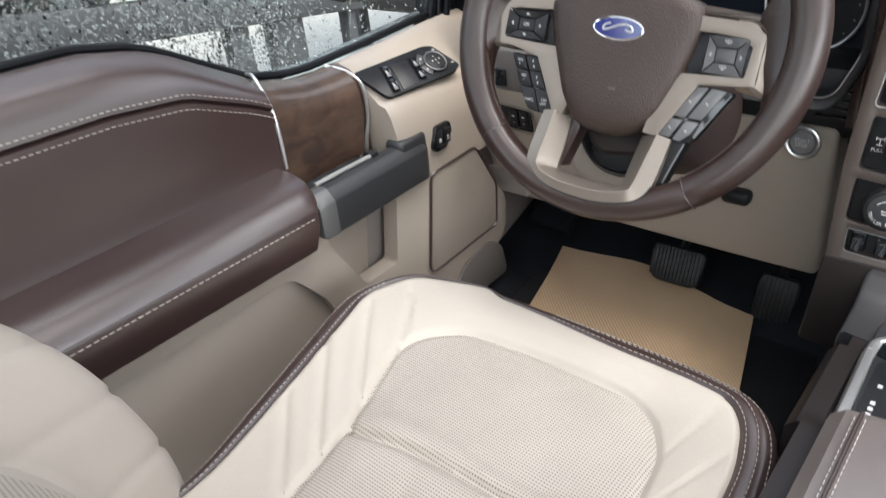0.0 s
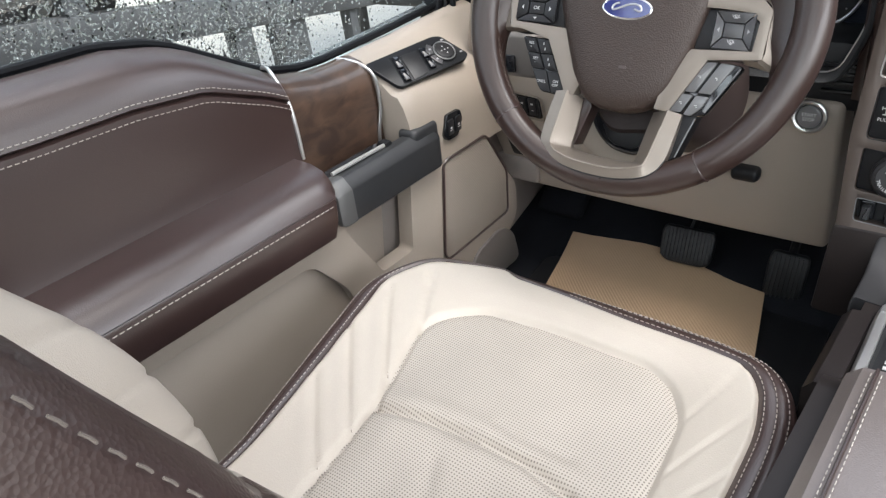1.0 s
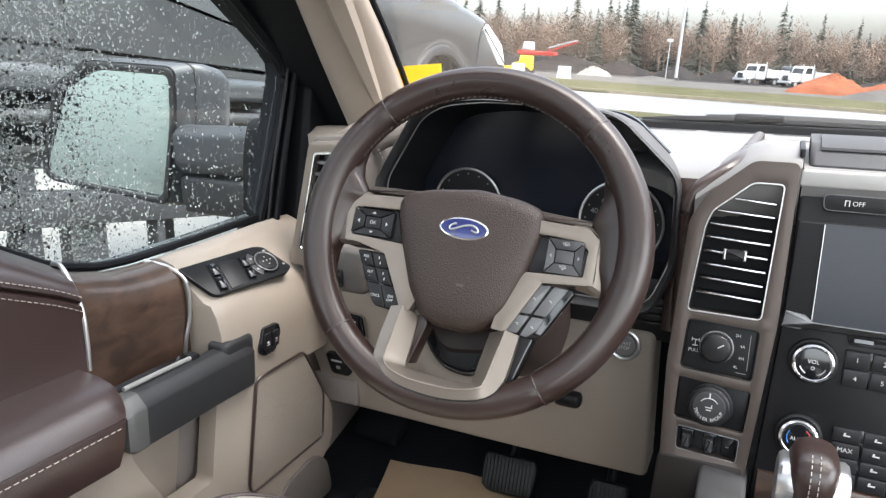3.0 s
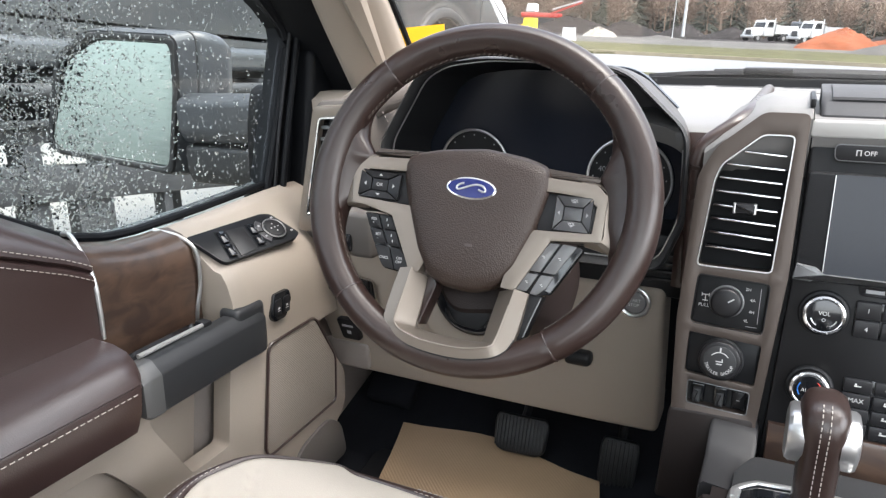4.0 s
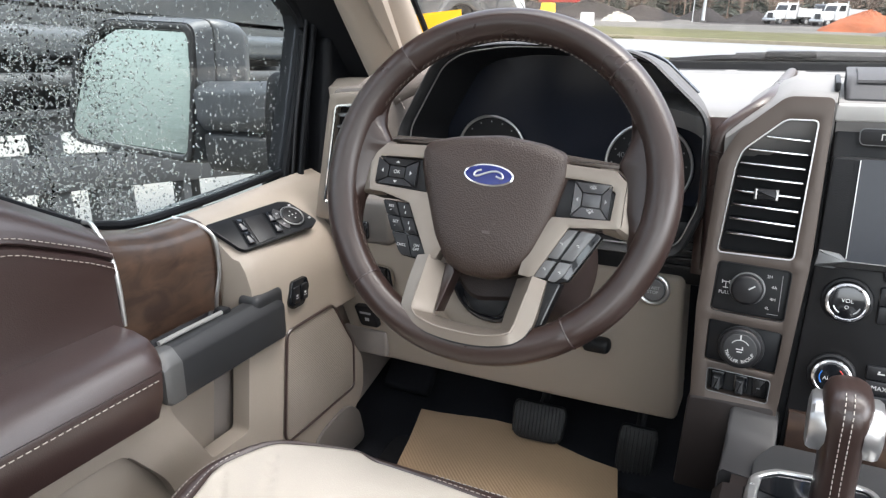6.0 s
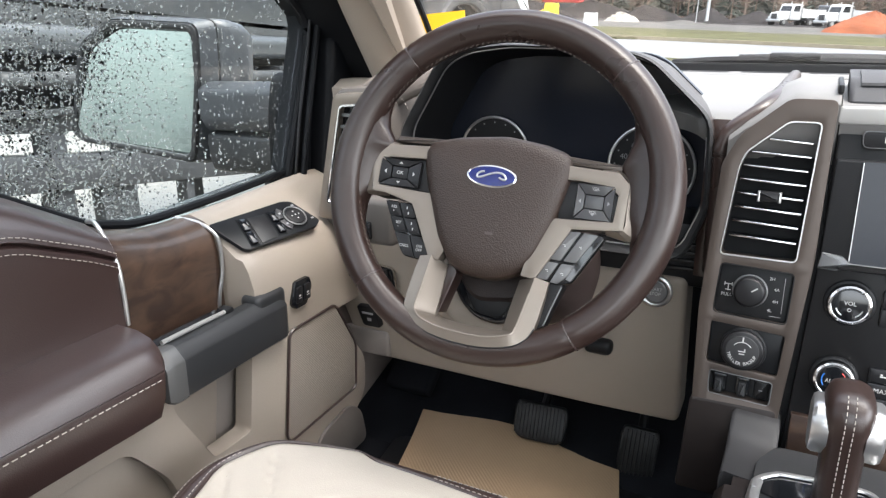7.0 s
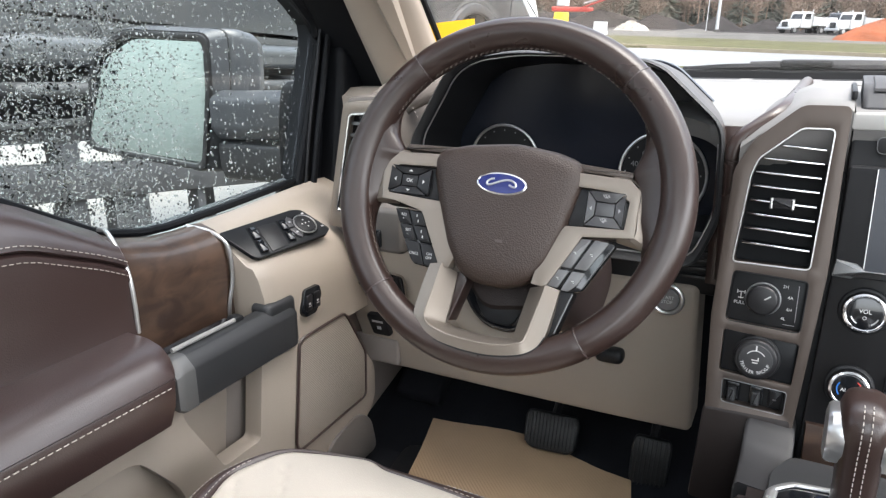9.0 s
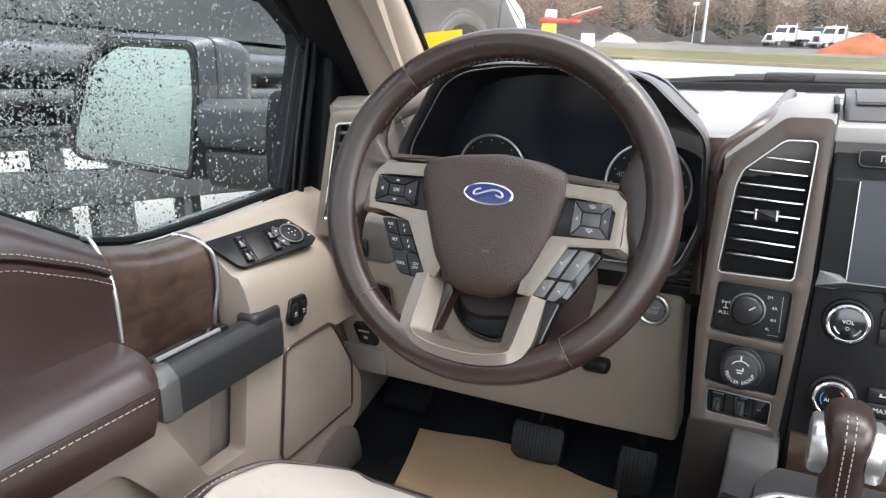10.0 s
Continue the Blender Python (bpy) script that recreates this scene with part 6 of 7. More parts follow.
# ---------------------------------------------------------------- pedals and mat
def floor_things():
    m = axes((0, 0, 0.028), (1, 0, 0), (0, 1, 0), (0, 0, 1))
    bm = bmesh.new()
    q = [(-0.286, 0.376), (0.091, 0.412), (0.190, 0.02), (-0.18, -0.02)]
    nx, ny = 10, 8
    top = [[None] * (ny + 1) for _ in range(nx + 1)]
    for i in range(nx + 1):
        for j in range(ny + 1):
            s, t = i / nx, j / ny
            a = Vector(q[0]).lerp(Vector(q[1]), s)
            b = Vector(q[3]).lerp(Vector(q[2]), s)
            p = b.lerp(a, t)
            z = 0.020 + 0.004 * math.sin(5 * s + 2) * math.sin(4 * t) + (0.012 * max(t - 0.8, 0) / 0.2)
            top[i][j] = bm.verts.new((p.x, p.y, z))
    for i in range(nx):
        for j in range(ny):
            bm.faces.new((top[i][j], top[i + 1][j], top[i + 1][j + 1], top[i][j + 1]))
    ext = bmesh.ops.extrude_face_region(bm, geom=bm.faces[:])
    for g in ext["geom"]:
        if isinstance(g, bmesh.types.BMVert):
            g.co.z -= 0.0015
    solid("paper_mat", bm, KRAFT, "brown kraft paper mat on the black carpet", "floor mat")
    solid("rubber_mat", slab(rnd([(-0.30, 0.30), (0.22, 0.36), (0.24, -0.05), (-0.25, -0.05)], 0.03), axes((0, 0, 0.0), (1, 0, 0), (0, 1, 0), (0, 0, 1)), 0, 0.012, 0.004), BLACK, "black rubber mat under the paper", "floor mat")

    def pedal(name, label, c, u, v, w, h, ribs):
        n = Vector(u).cross(Vector(v))
        m = axes(c, u, v, n)
        p = thing(name, label, "pedal")
        part("pad", slab(rnd([(-w * 0.95, -h), (w * 0.95, -h), (w * 1.02, h * 0.6), (w * 0.9, h), (-w * 0.9, h), (-w * 1.02, h * 0.6)], 0.022, 7), m, -0.014, 0.0, 0.005, 4), RUBBER, p, "ribbed black rubber pad")
        for i in range(ribs):
            x = -w * 0.88 + 1.76 * w * i / (ribs - 1)
            e = h * (0.90 - 0.34 * (abs(x) / w) ** 5)
            part("rib", slab([(x - w * 0.035, -e), (x + w * 0.035, -e), (x + w * 0.035, e), (x - w * 0.035, e)], m, -0.001, 0.003, 0.0008), RUBBER, p)
        part("arm", tube([m @ Vector((0, h * 0.3, -0.012)), m @ Vector((0, h * 1.4, -0.05)), m @ Vector((0.0, h * 4, -0.12))], 0.008, 8), BLACK, p)
    pedal("brake_pedal", "wide black ribbed brake pedal", (-0.043, 0.366, 0.068), (0.99, 0.10, -0.03), (-0.06, 0.50, 0.86), 0.048, 0.034, 14)
    pedal("accelerator_pedal", "narrow black ribbed accelerator pedal", (0.131, 0.366, 0.055), (0.98, 0.10, -0.06), (0.02, 0.36, 0.93), 0.032, 0.043, 9)
    solid("dead_pedal", box((-0.33, 0.45, 0.10), (0.10, 0.16, 0.03), 0.01, 3, Matrix.Rotation(radians(40), 4, "X")), CARPET, "black footrest beside the door", "footrest")


# ---------------------------------------------------------------- driver's seat
def gauss(d, w):
    return math.exp(-(d / w) ** 2)


def field(mfun, na, nr, zones):
    """A padded surface over a rounded outline; the faces go to one mesh a zone."""
    grid = [[mfun(2 * math.pi * i / na, j / nr) for j in range(nr + 1)] for i in range(na)]
    out = {}
    for i in range(na):
        for j in range(nr):
            k = (i + 1) % na
            cell = (grid[i][j], grid[k][j], grid[k][j + 1], grid[i][j + 1])
            z = zones(2 * math.pi * (i + 0.5) / na, (j + 0.5) / nr)
            bm, vm = out.setdefault(z, (bmesh.new(), {}))
            vs = []
            for p in cell:
                key = tuple(round(c, 6) for c in p)
                if key not in vm:
                    vm[key] = bm.verts.new(p)
                if vm[key] not in vs:
                    vs.append(vm[key])
            if len(vs) > 2:
                try:
                    bm.faces.new(vs)
                except ValueError:
                    pass
    return {z: b[0] for z, b in out.items()}


def reach(poly, c, a):
    """Distance from c to the outline along the angle a."""
    d = (math.cos(a), math.sin(a))
    best = 0.0
    for i in range(len(poly)):
        (x1, y1), (x2, y2) = poly[i - 1], poly[i]
        ex, ey = x2 - x1, y2 - y1
        den = d[0] * ey - d[1] * ex
        if abs(den) < 1e-12:
            continue
        wx, wy = x1 - c[0], y1 - c[1]
        s, t = (wx * ey - wy * ex) / den, (wx * d[1] - wy * d[0]) / den
        if s > 0 and -1e-9 <= t <= 1 + 1e-9:
            best = max(best, s)
    return best


def near(segs):
    """A quick distance to the nearest of many segments."""
    a = np.array([s[0] for s in segs], float)
    e = np.array([s[1] for s in segs], float) - a
    q = (e * e).sum(1) + 1e-12

    def dist(x, y):
        w = np.array((x, y)) - a
        t = np.clip((w * e).sum(1) / q, 0, 1)
        return float(np.sqrt(((w - e * t[:, None]) ** 2).sum(1)).min())
    return dist


def driver_seat():
    s = thing("driver_seat", "cream perforated leather driver's seat with brown edges", "car seat")
    cx, cy = 0.03, -0.33
    ins = rnd([(-0.058, -0.62), (-0.064, -0.505), (-0.086, -0.376), (-0.131, -0.250), (-0.124, -0.208), (-0.085, -0.172), (0.02, -0.162), (0.135, -0.163), (0.168, -0.180), (0.195, -0.221), (0.209, -0.326), (0.214, -0.62)], 0.02, 3)
    brown = rnd([(-0.150, -0.66), (-0.152, -0.504), (-0.186, -0.370), (-0.236, -0.190), (-0.206, -0.136), (-0.106, -0.090), (-0.084, -0.101), (-0.017, -0.103), (0.094, -0.112), (0.160, -0.112), (0.225, -0.125), (0.247, -0.152), (0.262, -0.206), (0.267, -0.299), (0.270, -0.66)], 0.035, 6)
    outer = rnd([(-0.165, -0.70), (-0.172, -0.509), (-0.211, -0.390), (-0.266, -0.206), (-0.228, -0.130), (-0.110, -0.082), (-0.003, -0.074), (0.106, -0.070), (0.170, -0.073), (0.250, -0.103), (0.287, -0.150), (0.301, -0.228), (0.303, -0.299), (0.305, -0.70)], 0.045, 7)
    edge = near([(ins[i - 1], ins[i]) for i in range(len(ins))])
    left = [((-0.176, -0.379), (-0.064, -0.483)), ((-0.205, -0.293), (-0.080, -0.420)), ((-0.220, -0.202), (-0.101, -0.341)), ((-0.191, -0.146), (-0.128, -0.247))]
    seams = near(left)
    soft = near([((0.199, -0.220), (0.224, -0.132)), ((0.212, -0.295), (0.255, -0.179)), ((0.222, -0.350), (0.264, -0.262))])
    crease = near([((-0.087, -0.373), (-0.020, -0.358)), ((-0.020, -0.358), (0.028, -0.3535)), ((0.028, -0.3535), (0.096, -0.351)), ((0.096, -0.351), (0.150, -0.362))])
    folds = near([((0.02, -0.40), (0.06, -0.47)), ((0.09, -0.41), (0.16, -0.46)), ((0.050, -0.322), (0.080, -0.327)), ((0.080, -0.327), (0.128, -0.324))])
    cache = {}

    def radii(a):
        if a not in cache:
            ri, rb, ro = (reach(p, (cx, cy), a) for p in (ins, brown, outer))
            cache[a] = ri, max(rb, ri + 0.004), max(ro, rb + 0.008)
        return cache[a]

    def top(a, q):
        ri, rb, ro = radii(a)
        t = max((q - 0.80) / 0.20, 0)
        if q < 0.5:
            r = ri * q / 0.5
        elif q < 0.80:
            r = ri + (rb - ri) * (q - 0.5) / 0.30
        else:
            r = rb + (ro - rb) * min(t * 1.35, 1)
        x, y = cx + r * math.cos(a), cy + r * math.sin(a)
        z = 0.252 + 0.014 * (max(abs(x - 0.03) - 0.12, 0) / 0.13) ** 1.2
        z += 0.010 * gauss(y + 0.115, 0.045)
        e = edge(x, y)
        z -= 0.0055 * gauss(e, 0.0045)
        if q < 0.5:
            z += 0.006 * min(e / 0.035, 1) ** 0.7 - 0.003
            z -= 0.0085 * gauss(crease(x, y), 0.0065) - 0.004 * gauss(crease(x, y + 0.02), 0.018) - 0.003 * gauss(crease(x, y - 0.02), 0.014)
            z -= 0.0028 * gauss(folds(x, y), 0.009)
        elif q < 0.80:
            z += 0.003 * min(e / 0.03, 1)
            z -= 0.0038 * gauss(seams(x, y), 0.0020) - 0.0010 * gauss(seams(x, y) - 0.011, 0.007)
            z -= 0.0020 * gauss(soft(x, y), 0.0024)
        if t > 0:
            w = min(t * 1.35, 1)
            z -= 0.016 * w * w + 0.075 * max(t - 0.72, 0) / 0.28
            z += 0.0025 * math.sin(w * math.pi)
            z -= 0.0015 * gauss(w - 0.55, 0.05)
        z -= 0.0035 * gauss(q - 0.80, 0.012)
        return (x, y, z)

    def zone(a, q):
        return "edge" if q > 0.80 else "insert" if q < 0.5 else "side"
    meshes = field(top, 260, 100, zone)
    part("cushion_insert", meshes["insert"], PERF, s, "creased perforated cream leather insert", sharp=80)
    part("cushion_side", meshes["side"], LEATHER, s, "cream leather cushion with sewn channels", sharp=80)
    part("cushion_edge", meshes["edge"], BROWN, s, "brown leather edge of the cushion", sharp=80)
    part("skirt", loft([[Vector((cx + (x - cx) * k, cy + (y - cy) * k, z)) for x, y in outer] for z, k in ((0.05, 0.86), (0.10, 0.94), (0.16, 1.0), (0.185, 1.0))]), BROWN, s, "brown leather skirt")
    part("seat_base", box((0.05, -0.36, 0.03), (0.36, 0.40, 0.06), 0.01), BLACK, s)
    for q, lo, hi in ((0.822, -56, 56), (0.868, -56, 56), (0.915, -56, 56), (0.822, 82, 132), (0.90, 82, 132)):
        pts = [Vector(top(2 * math.pi * i / 200, q)) + Vector((0, 0, 0.0006)) for i in range(lo, hi)]
        part("stitching", stitches(pts, 0.004, 0.003, 0.0005), THREAD, s, "cream thread")

    for p, q in left[:3]:
        line = []
        for k in np.linspace(0.04, 0.96, 24):
            x, y = p[0] + (q[0] - p[0]) * k, p[1] + (q[1] - p[1]) * k
            a = math.atan2(y - cy, x - cx) % (2 * math.pi)
            ri, rb, ro = radii(a)
            h = (math.hypot(x - cx, y - cy) - ri) / (rb - ri)
            if 0.03 < h < 0.97:
                line.append(Vector(top(a, 0.5 + 0.3 * h)) + Vector((0.0018, 0.0018, 0.0012)))
        part("stitching", stitches(line, 0.0035, 0.0035, 0.0004), DULLTHREAD, s, "taupe thread")

    # backrest: bolsters stand proud on either side of a sunken insert and the edges wrap round in brown
    zt = (0.19, 0.295, 0.43, 0.51, 0.585, 0.70, 0.85, 1.0)
    yt = (-0.515, -0.517, -0.556, -0.612, -0.656, -0.712, -0.775, -0.835)

    def rear(u, z):
        """u runs -1..1 across the front, past 0.80 round the side."""
        lift = min(max((z - 0.86) / 0.12, 0), 1)
        wide = (0.252 - 0.03 * max((z - 0.55) / 0.4, 0)) * math.sqrt(max(1 - 0.75 * lift ** 2.5, 0.02))
        y = sum(float(np.interp(z + o, zt, yt)) for o in (-0.045, -0.03, -0.015, 0, 0.015, 0.03, 0.045)) / 7
        if u > 0:
            y += 0.011 * min(max((z - 0.48) / 0.12, 0), 1)
        k = abs(u)
        if k < 0.80:
            x = wide * 0.92 * k / 0.80
            dip = 0.075 * (0.5 + 0.5 * math.cos(math.pi * min(max((k - 0.34) / 0.40, 0), 1)))
            dip += 0.005 * gauss(k - 0.36, 0.02)
            if k > 0.36:
                for j in range(8):
                    dip += 0.0050 * gauss((z - 0.20 - 0.085 * j) + 0.20 * (k - 0.36), 0.0045)
        else:
            t = (k - 0.80) / 0.20
            x = wide * (0.92 + 0.09 * math.sin(min(t * 1.6, 1) * math.pi / 2))
            dip = 0.002 + 0.14 * t ** 1.5 + 0.003 * gauss(t - 0.29, 0.04) - 0.004 * gauss(t - 0.2, 0.12)
        dip += 0.05 * lift ** 2
        return (0.022 + (x if u > 0 else -x), y - dip, z)
    nu, nz = 150, 120
    us = np.linspace(-1, 1, nu + 1)
    zs = np.linspace(0.19, 0.985, nz + 1)
    out = {}
    pts = [[rear(u, z) for u in us] for z in zs]
    for j in range(nu):
        k = (us[j] + us[j + 1]) / 2
        key = "edge" if k > 0.74 or k < -0.80 else "insert" if abs(k) < 0.27 else "side"
        bm, vm = out.setdefault(key, (bmesh.new(), {}))
        for i in range(nz):
            vs = []
            for p in ((i, j), (i, j + 1), (i + 1, j + 1), (i + 1, j)):
                if p not in vm:
                    vm[p] = bm.verts.new(pts[p[0]][p[1]])
                vs.append(vm[p])
            bm.faces.new(vs)
    part("backrest_insert", out["insert"][0], PERF, s, "perforated cream backrest insert", sharp=80)
    part("backrest_side", out["side"][0], LEATHER, s, "cream leather backrest bolsters", sharp=80)
    part("backrest_edge", out["edge"][0], BROWN, s, "brown leather backrest edge", sharp=80)
    shell = [[Vector(pts[i][0]), Vector(pts[i][0]) + Vector((0.03, -0.03, 0)), Vector(pts[i][-1]) + Vector((-0.03, -0.03, 0)), Vector(pts[i][-1])] for i in range(0, nz + 1, 10)]
    part("backrest_shell", loft(shell), BROWN, s, "brown backrest shell")
    for ks in ((-0.84, 0.835), (-0.915, 0.88)):
        for k in ks:
            line = [Vector(rear(k, z)) + Vector((0.0012 if k > 0 else -0.0012, 0.0010, 0.0)) for z in np.linspace(0.22, 0.9, 60)]
            part("stitching", stitches(line, 0.0050, 0.0035, 0.00045, (0, 1, 0)), DULLTHREAD, s, "taupe thread")


# ---------------------------------------------------------------- outside
def flat_noise(name, color, spread, scale, rough=0.8, bump=0.4, fine=40.0):
    m = material(name, color, rough, spread=spread, big=scale, grain=fine, bump=bump, spec=0.5 if rough < 0.6 else 0.12)
    m.node_tree.nodes["Bump"].inputs["Distance"].default_value = 0.02
    return m


WETLOT = flat_noise("wet_concrete", (0.145, 0.132, 0.110), 0.35, 0.5, 0.35, 0.2, 30)
ASPHALT = flat_noise("wet_asphalt", (0.125, 0.125, 0.125), 0.2, 0.3, 0.4, 0.3, 60)
VERGE = flat_noise("winter_grass", (0.058, 0.057, 0.026), 0.45, 0.6, 0.95, 1.0, 20)
GRAVEL = flat_noise("gravel", (0.075, 0.072, 0.068), 0.3, 0.3, 0.9, 1.0, 8)
DARKSOIL = flat_noise("dark_soil", (0.018, 0.016, 0.016), 0.4, 0.6, 0.95, 1.0, 6)
RUBBLE = flat_noise("pale_rubble", (0.24, 0.225, 0.20), 0.5, 1.2, 0.9, 1.0, 5)
REDSOIL = flat_noise("red_bark", (0.17, 0.058, 0.030), 0.35, 0.6, 0.95, 1.0, 6)
SUVPAINT = material("dark_grey_car_paint", (0.048, 0.052, 0.057), 0.24, metal=0.3, big=2, grain=60, bump=0.0, coat=0.6)
STEEL = material("wet_black_steel", (0.024, 0.025, 0.028), 0.5, big=4, grain=80, bump=0.4, spread=0.5)
TYRE = material("tyre_rubber", (0.02, 0.02, 0.021), 0.7, big=8, grain=90, bump=0.4)
DARKGLASS = material("dark_car_glass", (0.012, 0.014, 0.016), 0.06, bump=0.0, coat=0.5)
LAMP = material("headlamp_lens", (0.72, 0.74, 0.76), 0.1, big=20, grain=120, bump=0.1, coat=0.5)
WHITEPAINT = material("white_paint", (0.45, 0.45, 0.45), 0.35, big=2, grain=40, bump=0.05)
REDPAINT = material("red_paint", (0.42, 0.04, 0.03), 0.4, big=2, grain=40, bump=0.05)
POLE = material("galvanised_steel", (0.42, 0.43, 0.44), 0.45, metal=0.5, big=3, grain=60)
# needle colour is greyed to carry the haze of distance
NEEDLE = material("conifer_needles", (0.068, 0.076, 0.060), 0.85, big=0.4, grain=6, spread=0.45, bump=0.5)
TWIG = material("bare_twigs", (0.150, 0.106, 0.080), 0.95, big=0.15, grain=3, spread=0.5, bump=0.5)

def strip(y0, y1, lo, hi, seed, wobble=0.0):
    """A band of ground across the view, with uneven edges where it is grass or gravel."""
    rng = np.random.default_rng(seed)
    xs = np.linspace(-170, 170, 120 if wobble else 3)
    a = [(x, y0 + wobble * rng.normal()) for x in xs]
    b = [(x, y1 + wobble * rng.normal()) for x in xs]
    return slab(a + b[::-1], axes((0, 0, GROUND), (1, 0, 0), (0, 1, 0), (0, 0, 1)), lo, hi)


def heap(name, label, c, rx, ry, h, mat, seed, rough=0.05):
    """A tipped heap: a worn cone with an uneven foot and shoulders."""
    rng = np.random.default_rng(seed)
    bm = bmesh.new()
    n, rings = 56, 20
    lean = rng.uniform(-0.2, 0.2, 2)
    foot = [1 + 0.10 * math.sin(2 * a + seed) + 0.07 * math.sin(5 * a + 2 * seed) for a in (2 * math.pi * i / n for i in range(n))]
    vs = []
    for j in range(rings):
        t = j / (rings - 1)
        row = []
        for i in range(n):
            a = 2 * math.pi * i / n
            q = t * foot[i]
            z = h * (1 - t) ** 0.85 * (1 + 0.10 * math.sin(3 * a + seed) * t) + rough * h * rng.normal() * (0.2 + t * (1 - t) * 2)
            row.append(bm.verts.new((c[0] + rx * q * math.cos(a) + lean[0] * rx * (1 - t) ** 2, c[1] + ry * q * math.sin(a) + lean[1] * ry * (1 - t) ** 2, GROUND + max(z, 0.02) if t < 1 else GROUND - 0.05)))
        vs.append(row)
    for j in range(rings - 1):
        for i in range(n):
            bm.faces.new((vs[j][i], vs[j][(i + 1) % n], vs[j + 1][(i + 1) % n], vs[j + 1][i]))
    bm.faces.new(vs[0])
    solid(name, bm, mat, label, "heap", sharp=60)


def dump_truck(c, turn, label, paint, bedpaint):
    """Bonneted truck, nose towards -y before it is turned."""
    t = tagged(new("dump_truck"), label, "truck", "trucks in the yard")
    t.matrix_world = pose(*c, 0, 0, turn)
    side = axes((-1.1, 0, 0), (0, 1, 0), (0, 0, 1), (1, 0, 0))
    part("bonnet", slab(rnd([(-3.3, 0.85), (-3.35, 1.45), (-3.1, 1.75), (-1.3, 1.98), (-1.2, 0.85)], 0.18), axes((-0.85, 0, 0), (0, 1, 0), (0, 0, 1), (1, 0, 0)), 0, 1.7, 0.2, 3), paint, t)
    cab = part("cab", slab(rnd([(-1.3, 0.8), (-1.3, 1.95), (-0.95, 2.85), (-0.7, 2.98), (0.45, 3.0), (0.55, 0.8)], 0.12), side, 0, 2.2, 0.12, 3), paint, t)
    part("side_window", slab(rnd([(-1.05, 2.0), (-0.78, 2.75), (0.2, 2.78), (0.2, 2.0)], 0.06), axes((-1.13, 0, 0), (0, 1, 0), (0, 0, 1), (1, 0, 0)), -0.01, 2.27), DARKGLASS, cab)
    part("windscreen", slab([(-0.9, 0), (0.9, 0), (0.82, 0.72), (-0.82, 0.72)], axes((0, -1.31, 2.0), (1, 0, 0), (0, 0.38, 0.92), (0, -0.92, 0.38)), 0, 0.03), DARKGLASS, cab)
    part("bumper", box((0, -3.45, 0.72), (2.3, 0.25, 0.35), 0.05), SATIN, t)
    part("grille", box((0, -3.36, 1.3), (0.95, 0.12, 0.75), 0.05), GREY, t)
    for x in (-0.9, 0.9):
        part("fender", slab(rnd([(-3.25, 0.75), (-3.2, 1.2), (-2.8, 1.4), (-2.3, 1.35), (-1.95, 0.8)], 0.2), axes((x - 0.28, 0, 0), (0, 1, 0), (0, 0, 1), (1, 0, 0)), 0, 0.56, 0.1, 3), paint, t)
        part("headlight", box((x, -3.28, 1.12), (0.26, 0.1, 0.2), 0.04), LAMP, t)
        part("exhaust_stack", tube([(x, 0.7, 0.9), (x, 0.7, 3.3)], 0.08, 8), SATIN, t)
    part("chassis", box((0, 1.6, 0.85), (0.9, 7.6, 0.25), 0.03), BLACK, t)
    part("bed", loft([[(-1.15, y, 1.15), (1.15, y, 1.15), (1.2, y, z), (-1.2, y, z)] for y, z in ((0.8, 2.5), (1.0, 2.35), (5.2, 2.15), (5.4, 2.3))]), bedpaint, t)
    for y in (1.8, 2.9, 4.0, 5.1):
        for x in (-1.21, 1.19):
            part("bed_rib", box((x, y, 1.7), (0.06, 0.1, 1.0), 0.01), bedpaint, t)
    part("cab_shield", box((0, 0.55, 2.75), (2.1, 0.9, 0.08), 0.03), bedpaint, t)
    for y in (-2.6, 2.6, 3.9):
        for x in (-1.0, 1.0):
            w = part("wheel", disc((x - 0.17, y, 0.52), (1, 0, 0), 0.52, 0.34, 22, 0.06), TYRE, t)
            part("rim", disc((x - 0.19 if x < 0 else x + 0.16, y, 0.52), (1, 0, 0), 0.28, 0.04, 16), SATIN, w)


